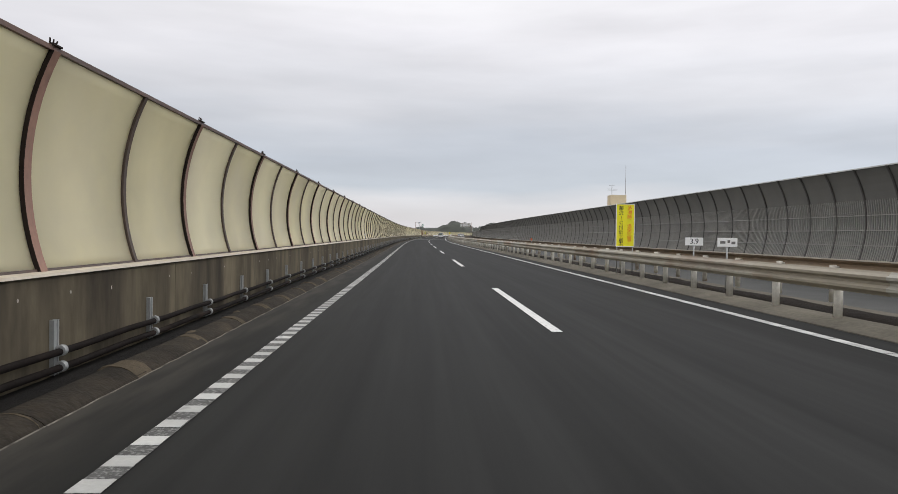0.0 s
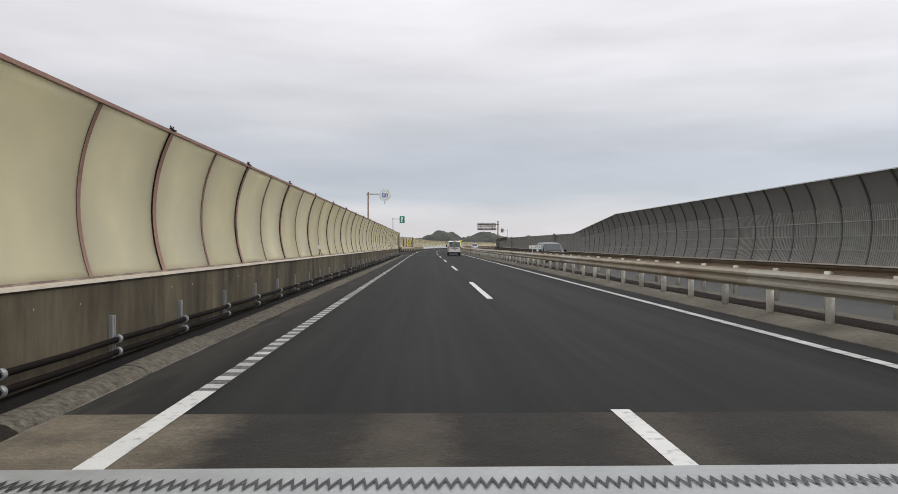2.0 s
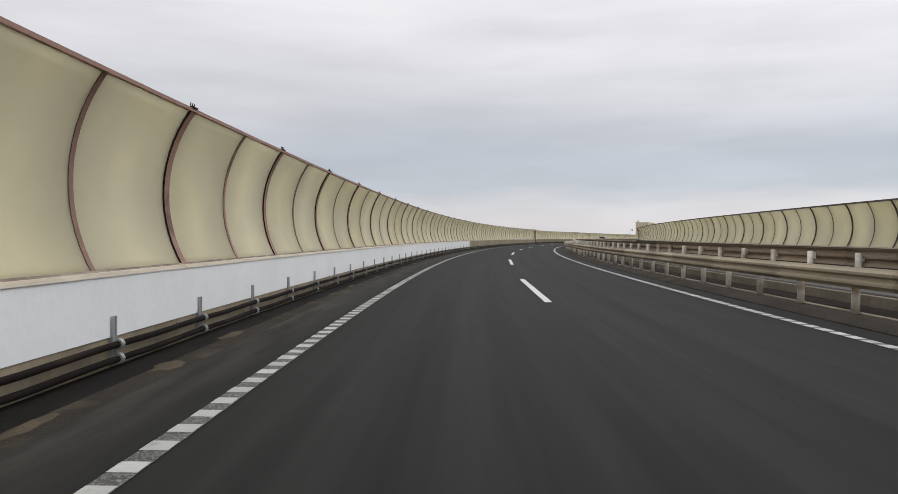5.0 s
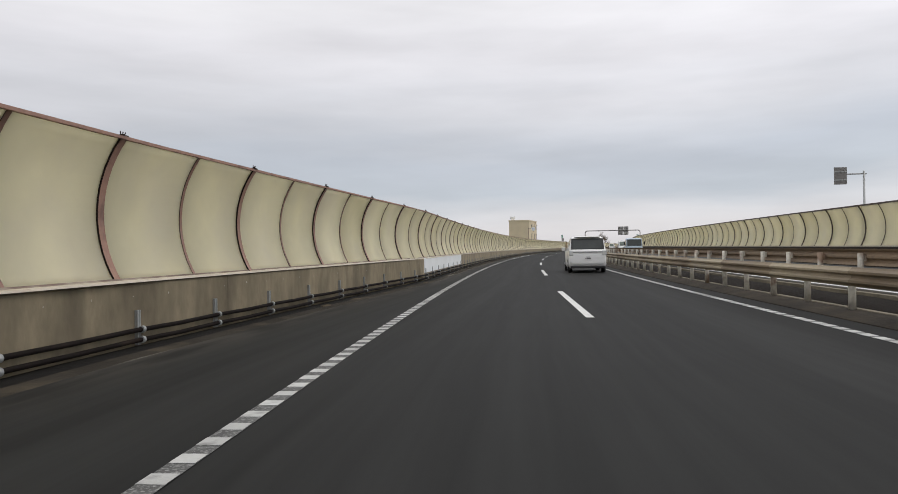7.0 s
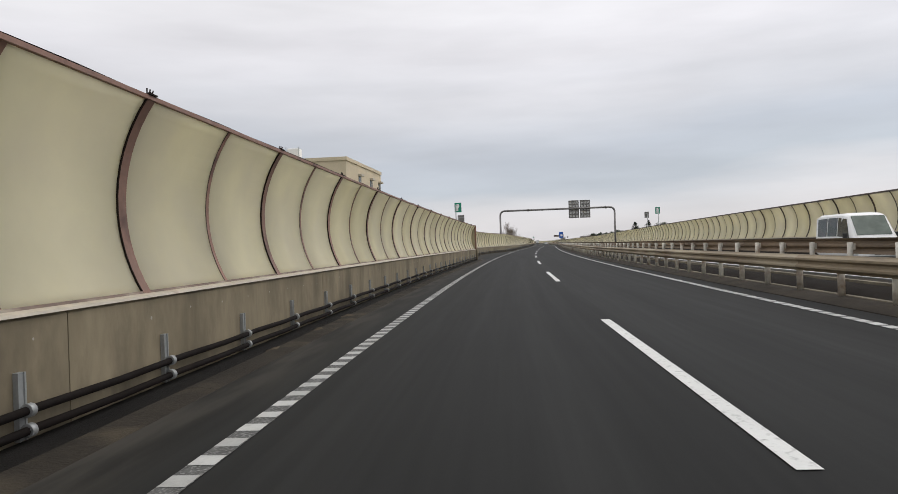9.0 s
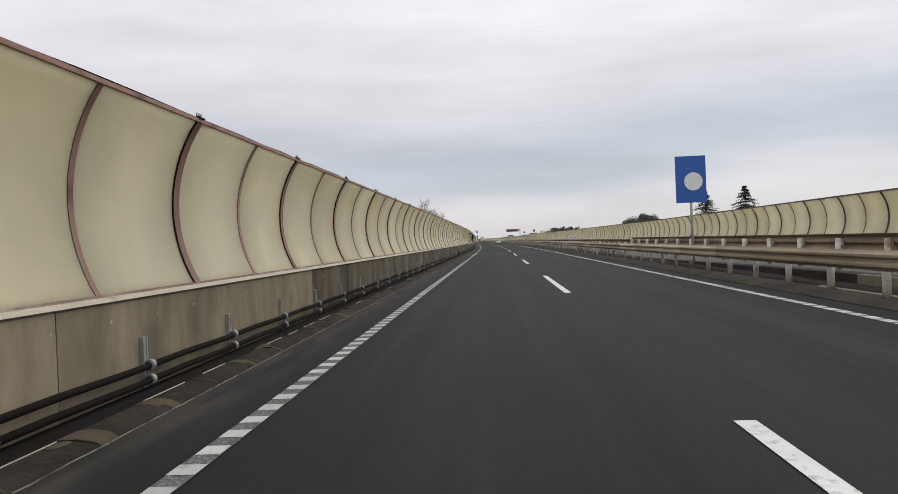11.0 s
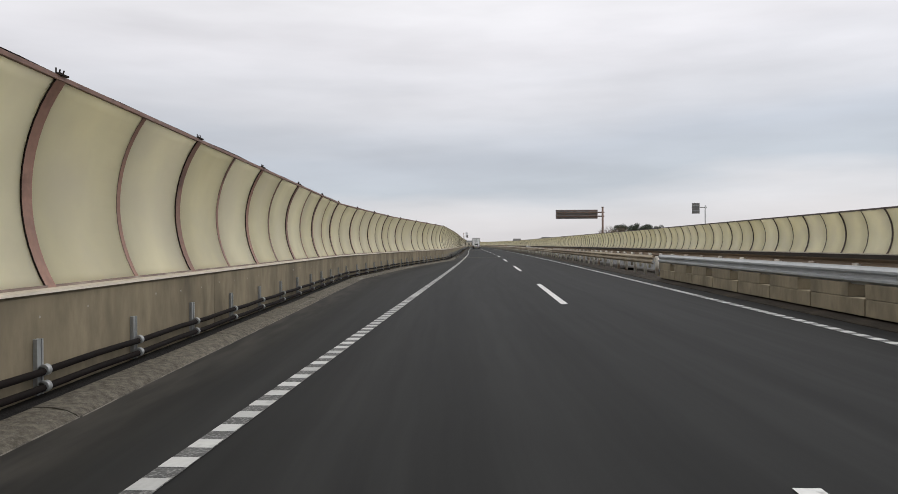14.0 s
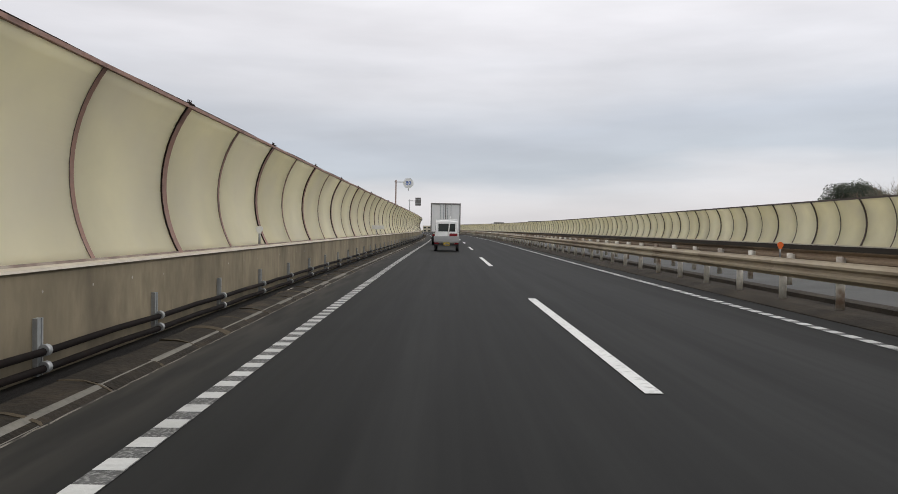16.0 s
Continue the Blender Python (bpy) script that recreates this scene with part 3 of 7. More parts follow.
def build_ground():
    bm = bmesh.new()
    c = R(700, 0)
    n = 48
    rings = [[Vector((c.x + r * math.cos(2 * math.pi * i / n), c.y + r * math.sin(2 * math.pi * i / n), -7.5)) for i in range(n)] for r in (20, 400, 1400, 4200)]
    sweep(bm, [r + r[:1] for r in rings])
    bm.faces.new([bm.verts.new(p) for p in rings[0]])
    tagged(part("ground", normals(bm), EARTH), "flat ground of grass and earth below the viaduct", "ground", kind="structure")


def build_road():
    bm = bmesh.new()
    vv = along(bm, lambda s: [(kerb_front(s) - 0.1, -0.4), (kerb_front(s) - 0.1, 0), (4.14, 0), (4.14, -0.4)])
    lay_uv(bm, vv, lambda s: (-4.42, -4.42, 4.14, 4.14), spans())
    road = tagged(part("road", normals(bm), ASPHALT), "dark grey asphalt carriageway with two lanes", "road", kind="structure")
    bm = bmesh.new()
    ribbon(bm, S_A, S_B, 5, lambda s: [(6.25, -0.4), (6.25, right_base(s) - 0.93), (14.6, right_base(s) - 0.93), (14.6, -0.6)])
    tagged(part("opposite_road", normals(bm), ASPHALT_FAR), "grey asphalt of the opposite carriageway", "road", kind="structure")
    bm = bmesh.new()
    along(bm, lambda s: [(-5.9 - bay(s), -0.35), (-5.9 - bay(s), -1.6), (-3, -2.4), (4, -2.4), (15.8, -2.2), (15.8, -0.7)])
    tagged(part("viaduct_deck", normals(bm), CONCRETE), "grey concrete deck carrying the road", "deck", kind="structure")
    return road


def build_near_edge():
    """Parapet, gutter and kerb beside the near lane."""
    # near-black core darkens the gaps between the sections
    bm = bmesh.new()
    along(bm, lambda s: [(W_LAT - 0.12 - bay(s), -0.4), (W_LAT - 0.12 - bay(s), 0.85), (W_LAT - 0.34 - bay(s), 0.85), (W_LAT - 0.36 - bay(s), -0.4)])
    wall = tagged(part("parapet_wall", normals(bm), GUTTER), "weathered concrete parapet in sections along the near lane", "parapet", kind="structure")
    c = near_cuts() + [362.5]
    c.sort()
    for a, b in zip(c, c[1:]):
        n = max(1, round((b - a) / 8.0))
        if b - a < 0.1:
            continue
        for i in range(n):
            u, v = a + (b - a) * i / n + 0.007, a + (b - a) * (i + 1) / n - 0.007
            bm = bmesh.new()
            k = lambda s: bay(min(max(s, a + 0.011), b - 0.011))
            ribbon(bm, u, v, 2, lambda s: [(W_LAT - 0.115 - k(s), -0.3), (W_LAT + 0.0 - k(s), -0.3), (W_LAT - k(s), 0.86), (W_LAT - 0.02 - k(s), 0.88), (W_LAT - 0.30 - k(s), 0.88), (W_LAT - 0.30 - k(s), 0.84)], closed=True)
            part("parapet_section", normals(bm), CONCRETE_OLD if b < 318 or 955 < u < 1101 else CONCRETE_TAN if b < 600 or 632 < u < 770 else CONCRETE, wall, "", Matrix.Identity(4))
    # filled tie holes
    verts, faces = [], []
    rng = random.Random(2)
    s = S_A + 0.5
    while s < S_B - 1:
        if not (362 < s < 500 or 636 < s < 653) and rng.random() < 0.8:
            z, r = 0.70 + rng.uniform(-0.02, 0.02), rng.uniform(0.011, 0.019)
            b0 = len(verts)
            verts += [tuple(R(s + r * math.cos(q), W_LAT - bay(s) + 0.003, z + r * math.sin(q)) * SC) for q in [k * math.pi / 3 for k in range(6)]]
            faces.append(tuple(range(b0, b0 + 6)))
        s += 0.9
    me = bpy.data.meshes.new("tie_hole_plugs")
    me.from_pydata(verts, [], faces)
    me.materials.append(PLUG)
    tagged(put("tie_hole_plugs", me, None, wall, "small pale mortar plugs"), kind="stuff")
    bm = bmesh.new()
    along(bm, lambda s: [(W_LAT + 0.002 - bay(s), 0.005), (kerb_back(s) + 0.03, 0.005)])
    tagged(part("gutter", normals(bm), GUTTER), "dirty gutter at the foot of the parapet, coloured near black for its shade", "gutter", kind="structure")
    bm = bmesh.new()
    along(bm, lambda s: [(kerb_back(s) + 0.03, -0.2), (kerb_back(s) + 0.03, 0.06 * kerb_rise(s)), (kerb_front(s) - 0.12, 0.06 * kerb_rise(s)), (kerb_front(s) - 0.03, 0.0), (kerb_front(s) - 0.03, -0.2)])
    kerb = tagged(part("kerb", normals(bm), MORTAR), "low sloping concrete kerb, stained and sandy", "kerb", kind="structure")
    sets = {"pebble": ([], [], PEBBLE, "kerb stones of pale pebbly concrete"), "block": ([], [], KERB, "dark stained kerb blocks"), "low": ([], [], KERB, "low dark kerb blocks"), "smooth": ([], [], KERB, "long rounded kerb blocks"),
            "roll": ([], [], KERB, "rounded dark kerb stretches"), "flat": ([], [], FLATKERB, "dirt-covered kerb strip level with the road")}
    collars, edging, rim = ([], []), ([], []), ([], [])
    rng = random.Random(9)

    def shape(q, up, jut, k2, grow=0.0):
        f, b = kerb_front(q) + jut * 0.4, kerb_back(q)
        w = f - b
        hz = (0.088 + up) * k2 + grow
        return [(b - grow * 0.5, 0.0), (b, hz * 0.92), (b + 0.03, hz), (b + w * 0.42, hz * 0.97), (b + w * 0.68, hz * 0.72), (b + w * 0.9, hz * 0.25), (f + grow * 0.5, -0.02)]

    def skin(verts, faces, rows):
        b0, k = len(verts), len(rows[0])
        for r in rows:
            verts += [tuple(p * SC) for p in r]
        for j in range(len(rows) - 1):
            faces += [(b0 + j * k + i, b0 + j * k + i + 1, b0 + (j + 1) * k + i + 1, b0 + (j + 1) * k + i) for i in range(k - 1)]
        faces += [tuple(b0 + i for i in range(k))[::-1], tuple(b0 + (len(rows) - 1) * k + i for i in range(k))]

    s = S_A
    while s < S_B - 2.5:
        kind = kerb_kind(s)
        ln, gap = {"pebble": (2.36, 0.02), "block": (1.03, 0.016), "low": (1.05, 0.016), "smooth": (2.05, 0.012), "roll": (1.84, 0.012), "flat": (2.38, 0.004)}[kind]
        ln *= rng.uniform(0.95, 1.0) if kind in ("block", "low") else 1
        up = rng.uniform(-0.009, 0.009) * (0.3 if kind in ("roll", "flat") else 1)
        jut = rng.uniform(-0.03, 0.03) * (0.4 if kind in ("roll", "flat") else 1)
        if abs(bay(s) - bay(s + ln)) > 0.3 or 208.85 < s + ln and s < 209.75:
            # a broken-out stretch, or a step of the parapet
            s += 0.3
            continue
        k2 = kerb_rise(s)
        skin(*sets[kind][:2], [[R(q, la, z) for la, z in shape(q, up, jut, k2)] for q in (s, s + ln / 2, s + ln)])
        if kind in ("roll", "block", "low", "smooth"):
            wide = rng.uniform(0.15, 0.45) if kind == "roll" else rng.uniform(0.02, 0.05) if rng.random() < 0.75 else rng.uniform(0.10, 0.28)
            for d0, d1, grow in ((0.0, wide, 0.007),) if rng.random() < 0.9 else ((0.0, 0.02, 0.004),):
                skew = rng.uniform(-0.06, 0.06)
                q0 = s - gap - d1 * 0.5
                skin(*collars, [[R(q + skew * i / 6 + rng.uniform(-0.02, 0.02), la, z) for i, (la, z) in enumerate(shape(s, up, jut, k2, grow))] for q in (q0, q0 + d1 - d0)])
        # broken pale strip stands in for the highlight on the rear top edge
        if kind in ("low", "smooth") and rng.random() < 0.6 or kind == "block" and rng.random() < 0.12:
            q0, q1 = s + rng.uniform(0, 0.3), s + ln - rng.uniform(0, 0.3)
            zb = (0.088 + up) * k2
            skin(*rim, [[R(q, kerb_back(q) + dx, zb + dz) for dx, dz in ((-0.004, -0.03), (-0.003, 0.004), (0.004, 0.006), (0.007, -0.01))] for q in (q0, q1)])
        if kind != "flat":
            # grit along the kerb's foot
            st = [s + ln * i / 7 for i in range(8)]
            skin(*edging, [[R(q, kerb_front(q) + j0 + dx, dz) for dx, dz in ((-0.006, 0.006), (0.002, 0.005), (0.005, -0.004))] for q, j0 in ((q, rng.uniform(-0.008, 0.008)) for q in st)])
        s += ln + gap
    for verts, faces, mat, label, name in [(*v, "kerb_stones") for v in sets.values()] + [(*collars, SAND, "pale mortar and sand over the kerb joints", "kerb_joints"), (*edging, GRIT, "thin line of grit along the kerb", "kerb_edging"), (*rim, PLUG, "thin pale rear edge of the kerb", "kerb_rim")]:
        me = bpy.data.meshes.new(name)
        me.from_pydata(verts, [], faces)
        me.materials.append(mat)
        tagged(put(name, me, None, kerb, label), kind="stuff")
    # sand blown against the pipe clamps
    verts, faces = [], []
    for s in clamp_stations():
        if kerb_kind(s) == "flat" and rng.random() < 0.6 or kerb_kind(s) in ("pebble", "smooth") and rng.random() < 0.7 or rng.random() < 0.2:
            continue
        wx, wy, hz = rng.uniform(0.08, 0.16), rng.uniform(0.15, 0.55), rng.uniform(0.01, 0.03) + 0.085 * kerb_rise(s)
        c0 = kerb_back(s) + rng.uniform(-0.02, 0.08)
        b0 = len(verts)
        for r, z in ((1.0, -0.03), (0.7, 0.45), (0.35, 0.85)):
            for q in range(10):
                a = 2 * math.pi * q / 10
                rr = r * rng.uniform(0.6, 1.25)
                verts.append(tuple(R(s + 0.1 + math.sin(a) * wy * rr, c0 + math.cos(a) * wx * rr, hz * z) * SC))
        verts.append(tuple(R(s + 0.1, c0, hz) * SC))
        for ring_i in range(2):
            for q in range(10):
                faces.append((b0 + ring_i * 10 + q, b0 + ring_i * 10 + (q + 1) % 10, b0 + ring_i * 10 + 10 + (q + 1) % 10, b0 + ring_i * 10 + 10 + q))
        faces += [(b0 + 20 + q, b0 + 20 + (q + 1) % 10, b0 + 30) for q in range(10)]
    me = bpy.data.meshes.new("sand_mounds")
    me.from_pydata(verts, [], faces)
    me.shade_smooth()
    me.materials.append(SAND)
    tagged(put("sand_mounds", me, None, kerb, "pale sand blown against the clamps"), kind="stuff")
    return wall


def far_kerb(s):
    """Height of the kerb under the far guardrail, a raised concrete upstand along the middle stretch."""
    return float(np.interp(s, (326, 334, 960, 980), (0.10, 0.30, 0.30, 0.10)))


def build_median():
    # pale ledge under the near guardrail and pale upstand under the far one
    for lat0, lat1, z0, z1 in ((4.72, 4.83, 0.085, 0.112), (5.488, 5.62, 0.02, 0.306)):
        bm = bmesh.new()
        ribbon(bm, 336, 958, 4, lambda s: [(lat0, z0), (lat0 + 0.005, z1), (lat1, z1 + 0.002), (lat1 + 0.004, z0)])
        tagged(part("median_ledge", normals(bm), LEDGE_CONC), "pale stained concrete ledge on the median", "kerb", kind="structure")
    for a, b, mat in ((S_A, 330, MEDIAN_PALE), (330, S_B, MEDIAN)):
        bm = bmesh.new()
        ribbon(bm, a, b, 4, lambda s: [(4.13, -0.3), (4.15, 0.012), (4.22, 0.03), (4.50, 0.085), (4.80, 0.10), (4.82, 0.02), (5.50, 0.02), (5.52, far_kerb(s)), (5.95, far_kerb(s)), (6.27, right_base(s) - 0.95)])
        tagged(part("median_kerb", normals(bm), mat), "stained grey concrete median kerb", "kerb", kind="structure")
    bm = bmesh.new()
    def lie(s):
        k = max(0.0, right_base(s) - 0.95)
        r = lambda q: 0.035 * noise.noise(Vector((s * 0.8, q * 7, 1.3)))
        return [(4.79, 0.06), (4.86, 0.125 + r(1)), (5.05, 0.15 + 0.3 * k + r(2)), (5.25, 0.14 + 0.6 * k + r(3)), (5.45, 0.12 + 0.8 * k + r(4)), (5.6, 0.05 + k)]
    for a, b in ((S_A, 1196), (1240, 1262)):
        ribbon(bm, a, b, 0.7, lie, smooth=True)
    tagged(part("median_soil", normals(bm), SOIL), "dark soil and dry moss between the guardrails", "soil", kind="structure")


ROAD = build_road()
build_ground()
build_near_edge()
build_median()


def build_far_parapet():
    bm = bmesh.new()
    ribbon(bm, S_A, S_B, 5, lambda s: [(14.6, -1.0), (14.75, right_base(s) - 0.9), (15.0, right_base(s) - 0.02), (15.4, right_base(s) - 0.02), (15.42, -1.5)])
    tagged(part("far_parapet_wall", normals(bm), FARWALL), "concrete parapet beyond the opposite carriageway, coloured dark for its shade", "parapet", kind="structure")


build_far_parapet()


# ---- road markings ----
def build_markings():
    bm = bmesh.new()
    rows = [[(x, y, 0.008) for x in (-0.075, 0.075)] for y in (0, 8)]
    sweep(bm, [[Vector(p) for p in r] for r in rows])
    dash = mesh_of("lane_dash", normals(bm), PAINT)
    for i in range(-1, 85):
        put("lane_dash", dash, M(20.0 * i, 0, 0), ROAD)
    def line(name, lat, half, mat, parts, z=0.006, label=""):
        bm = bmesh.new()
        for a, b in parts:
            ribbon(bm, a, b, 4, lambda s: [((lat or edge_lat(s)) - half, z), ((lat or edge_lat(s)) + half, z)])
        return part(name, normals(bm), mat, ROAD, label)
    line("edge_line_ground", None, 0.088, PAINT_WORN, [(S_A, S_B)], label="worn grey edge line between raised bars")
    solid = [(165.2, 168.8), (250, 258), (291, 303.5), (343.5, 346), (377, 399), (688, 728), (739.4, 742.0), (1007, 1014), (1097, 1104), (1275, 1281)]
    line("edge_line_solid", None, 0.09, PAINT, solid, 0.008, "solid white edge line")
    bm = bmesh.new()
    s = S_A
    rng = random.Random(4)
    while s < S_B - 1:
        if not any(a - 0.2 < s < b for a, b in solid):
            w = 0.088 - rng.random() * 0.006
            ln = 0.19 + rng.random() * 0.02
            vs = [bm.verts.new(R(s + d, edge_lat(s) + k * w, 0.009)) for d, k in ((0, -1), (0, 1), (ln, 1), (ln, -1))]
            bm.faces.new(vs)
        s += 0.41
    tagged(part("edge_line_bars", normals(bm), PAINT_BAR, ROAD, "rows of raised white bars of the edge line"), kind="stuff")
    line("inner_edge_line", 3.5, 0.085, PAINT_WORN, [(S_A, S_B)], label="white line beside the median")
    bm = bmesh.new()
    s = S_A
    while s < S_B - 1:
        ln = 0.24 if s > 1195 else 0.30 if s > 330 else 0.385
        vs = [bm.verts.new(R(s + d, 3.5 + k * 0.085, 0.009)) for d, k in ((0, -1), (0, 1), (ln, 1), (ln, -1))]
        bm.faces.new(vs)
        s += 0.41
    tagged(part("inner_edge_bars", normals(bm), PAINT_BAR, ROAD, "white bars of the median line"), kind="stuff")
    line("asphalt_seam", 0.02, 0.012, SEAM, [(286, 338), (700, 735), (980, 1100)], 0.0045, "dark bitumen seam between the lanes")
    bm = bmesh.new()
    ribbon(bm, S_A, S_B, 5, lambda s: [(6.75, right_base(s) - 0.89), (6.9, right_base(s) - 0.89)])
    tagged(part("opposite_edge_line", normals(bm), PAINT), "white edge line of the opposite carriageway", "road marking", kind="structure")
    # expansion joints
    for i, s in enumerate(JOINTS):
        j = thing("expansion_joint", M(s, 0), "narrow metal expansion joint across the carriageway", "expansion joint", "joints across the road")
        bm = bmesh.new()
        sweep(bm, [[Vector((x, y, 0.003)) for x in (-4.4, -2, 0, 2, 4.1)] for y in ((-0.8, 0.8) if s == 738.6 else (-1.3, 1.3))])
        part("patch", normals(bm), HEADER if s == 166.15 else ASPHALT_OLD if s == 256.6 else ASPHALT, j, "tyre-marked tan concrete" if s == 166.15 else "rough grey patched asphalt")
        for y0, y1 in {738.6: ((-1.8, -0.8), (0.8, 1.9)), 166.15: ((1.3, 1.77), (-1.77, -1.3))}.get(s, ()):
            bm = bmesh.new()
            sweep(bm, [[Vector((x, y, 0.003)) for x in (-4.4, -2, 0, 2, 4.1)] for y in (y0, y1)])
            part("concrete_header", normals(bm), HEADER, j, "tan concrete blackened in the wheel tracks")
        wide = s in (166.15, 738.6)
        g, w = ((0.05, 0.30) if s < 200 else (0.03, 0.27)) if wide else (0.02, 0.07)
        mat = JOINT_STEEL if s == 738.6 else (GALV if wide else JOINT_PALE)
        for y0, y1 in ((-w, -g), (g, w)) if not s == 166.15 else ((-w, w),):
            bm = bmesh.new()
            box(bm, -4.42, 4.12, y0, y1, 0.0, 0.030)
            part("steel_edge", normals(bm), mat, j)
        if s == 166.15:
            # toothed gap
            bm = bmesh.new()
            n = 272
            a = [Vector((-4.42 + 8.54 * q / n + (0.010 if q % 2 else 0.0), 0.065 if q % 2 else -0.065, 0.038)) for q in range(n + 1)]
            sweep(bm, [[v + Vector((0, -0.035, 0)) for v in a], [v + Vector((0.004, 0.035, 0)) for v in a]])
            part("toothed_gap", normals(bm), BLACK, j, "black toothed gap")
        else:
            bm = bmesh.new()
            box(bm, -4.42, 4.12, -g, g, 0.0, 0.024)
            part("gap", normals(bm), BLACK, j)
        if s == 738.6:
            for y in (-0.21, 0.21):
                for q in range(22):
                    bm = bmesh.new()
                    x = -4.2 + 0.38 * q
                    box(bm, x, x + 0.13, y - 0.035, y + 0.035, 0.0, 0.036)
                    part("bolt_cover", normals(bm), BLACK, j)


build_markings()

# ---- noise barriers ----
# stretches of posts: first station, pitch, and whether the first is a main post
GRID = [(-16.2, 2.158, 1), (38.60, 2.237, 0), (80.69, 2.34, 1), (124.45, 2.272, 1), (168.19, 2.19, 1), (207.90, 2.165, 1), (254.42, 2.3, 0), (257.65, 2.147, 1), (319.28, 2.19, 0), (341.12, 2.20, 0), (383.80, 2.203, 0), (577.9, 2.11, 1), (614.0, 2.1, 0),
        (654.11, 2.156, 1), (696.58, 2.155, 0), (738.95, 2.2, 0), (740.42, 2.2, 1), (742.65, 2.15, 1), (780.79, 2.13, 0), (838.9, 2.165, 1), (989.85, 2.168, 0), (1031.20, 2.166, 1), (1077.85, 2.175, 0), (1122.02, 2.168, 0), (1164.01, 2.19, 1), (1208.65, 2.02, 0), (1252.26, 2.23, 1),
        (1294.76, 2.20, 1), (1337.32, 2.206, 0), (1379.15, 2.40, 1), (1425.0, 2.18, 1)]


def arc(n, out=0.0, belly=-0.245):
    """The bowed profile of the barrier: x away from the road is negative, z up; out: offset outwards; belly: depth of the bow."""
    p0, p1, p2 = Vector((0.0, 0.0)), Vector((belly, 0.96)), Vector((0.10, 1.955))
    # circle through three points
    ax, ay, bx, by, cx, cy = *p0, *p1, *p2
    d = 2 * (ax * (by - cy) + bx * (cy - ay) + cx * (ay - by))
    ux = ((ax * ax + ay * ay) * (by - cy) + (bx * bx + by * by) * (cy - ay) + (cx * cx + cy * cy) * (ay - by)) / d
    uy = ((ax * ax + ay * ay) * (cx - bx) + (bx * bx + by * by) * (ax - cx) + (cx * cx + cy * cy) * (bx - ax)) / d
    r = math.hypot(ax - ux, ay - uy)
    a0, a2 = math.atan2(ay - uy, ax - ux) % (2 * math.pi), math.atan2(cy - uy, cx - ux) % (2 * math.pi)
    return [(ux + (r + out) * math.cos(a0 + (a2 - a0) * i / n), uy + (r + out) * math.sin(a0 + (a2 - a0) * i / n)) for i in range(n + 1)]


def bowed_post(wide, proud, n=14, belly=-0.245):
    """Flange towards the road; shade on either side is put into the second material."""
    bm = bmesh.new()
    ins, outs = arc(n, -proud, belly), arc(n, 0.05, belly)
    rows = []
    for (xi, zi), (xo, zo) in zip(ins, outs):
        rows.append([Vector((xi, -wide / 2, zi)), Vector((xi, wide / 2, zi)), Vector((xo, wide / 2, zo)), Vector((xo, -wide / 2, zo))])
    sweep(bm, rows, closed=True)
    normals(bm)
    # side faces get the material darkened for shade
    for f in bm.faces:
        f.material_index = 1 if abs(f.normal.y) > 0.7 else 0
    return bm


def bowed_panel(width, n=14, thick=0.012, belly=-0.245):
    bm = bmesh.new()
    ins, outs = arc(n, -thick / 2, belly), arc(n, thick / 2, belly)
    sweep(bm, [[Vector((xi, y0, zi)) for y0 in (-width / 2, width / 2)] + [Vector((xo, y0, zo)) for y0 in (width / 2, -width / 2)] for (xi, zi), (xo, zo) in zip(ins, outs)], closed=True)
    for f in bm.faces:
        f.smooth = len(f.verts) == 4 and abs(f.normal.y) < 0.5
    return normals(bm)


def main_post(wide, proud, belly):
    """Post with its capping plate and wire stubs."""
    bm = bowed_post(wide, proud, belly=belly)
    n0 = len(bm.faces)
    tx, tz = arc(9)[-1]
    box(bm, tx - 0.05, tx + 0.05, -0.08, 0.08, tz + 0.02, tz + 0.036)
    for y in (-0.05, 0.0, 0.05):
        tube(bm, (tx, y, tz + 0.03), (tx + 0.01, y * 1.3, tz + 0.085), 0.007, n=6)
    box(bm, tx - 0.02, tx + 0.02, -0.02, 0.02, tz + 0.03, tz + 0.055)
    bm.faces.ensure_lookup_table()
    for f in bm.faces[n0:]:
        f.material_index = 1
    return normals(bm)


# the older barrier has a flatter bow and black mullions
FLAT, DEEP = -0.155, -0.245
PANEL_ME, PANEL_OLD = mesh_of("panel", bowed_panel(2.0), PANEL), mesh_of("panel", bowed_panel(2.0, belly=FLAT), PANEL)
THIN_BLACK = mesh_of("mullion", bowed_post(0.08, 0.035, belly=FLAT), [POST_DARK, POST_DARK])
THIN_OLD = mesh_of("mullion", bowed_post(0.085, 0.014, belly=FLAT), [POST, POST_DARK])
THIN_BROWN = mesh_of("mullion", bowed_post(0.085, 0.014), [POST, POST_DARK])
MAIN_OLD = mesh_of("main_post", main_post(0.12, 0.05, FLAT), [POST, POST_SHADE_CAP])
MAIN_MID = mesh_of("main_post", main_post(0.13, 0.028, FLAT), [POST, POST_SHADE_CAP])
MAIN_ME = mesh_of("main_post", main_post(0.15, 0.030, DEEP), [POST, POST_SHADE_CAP])
WIDE_ME = mesh_of("main_post", main_post(0.42, 0.036, DEEP), [POST, POST_SHADE_CAP])


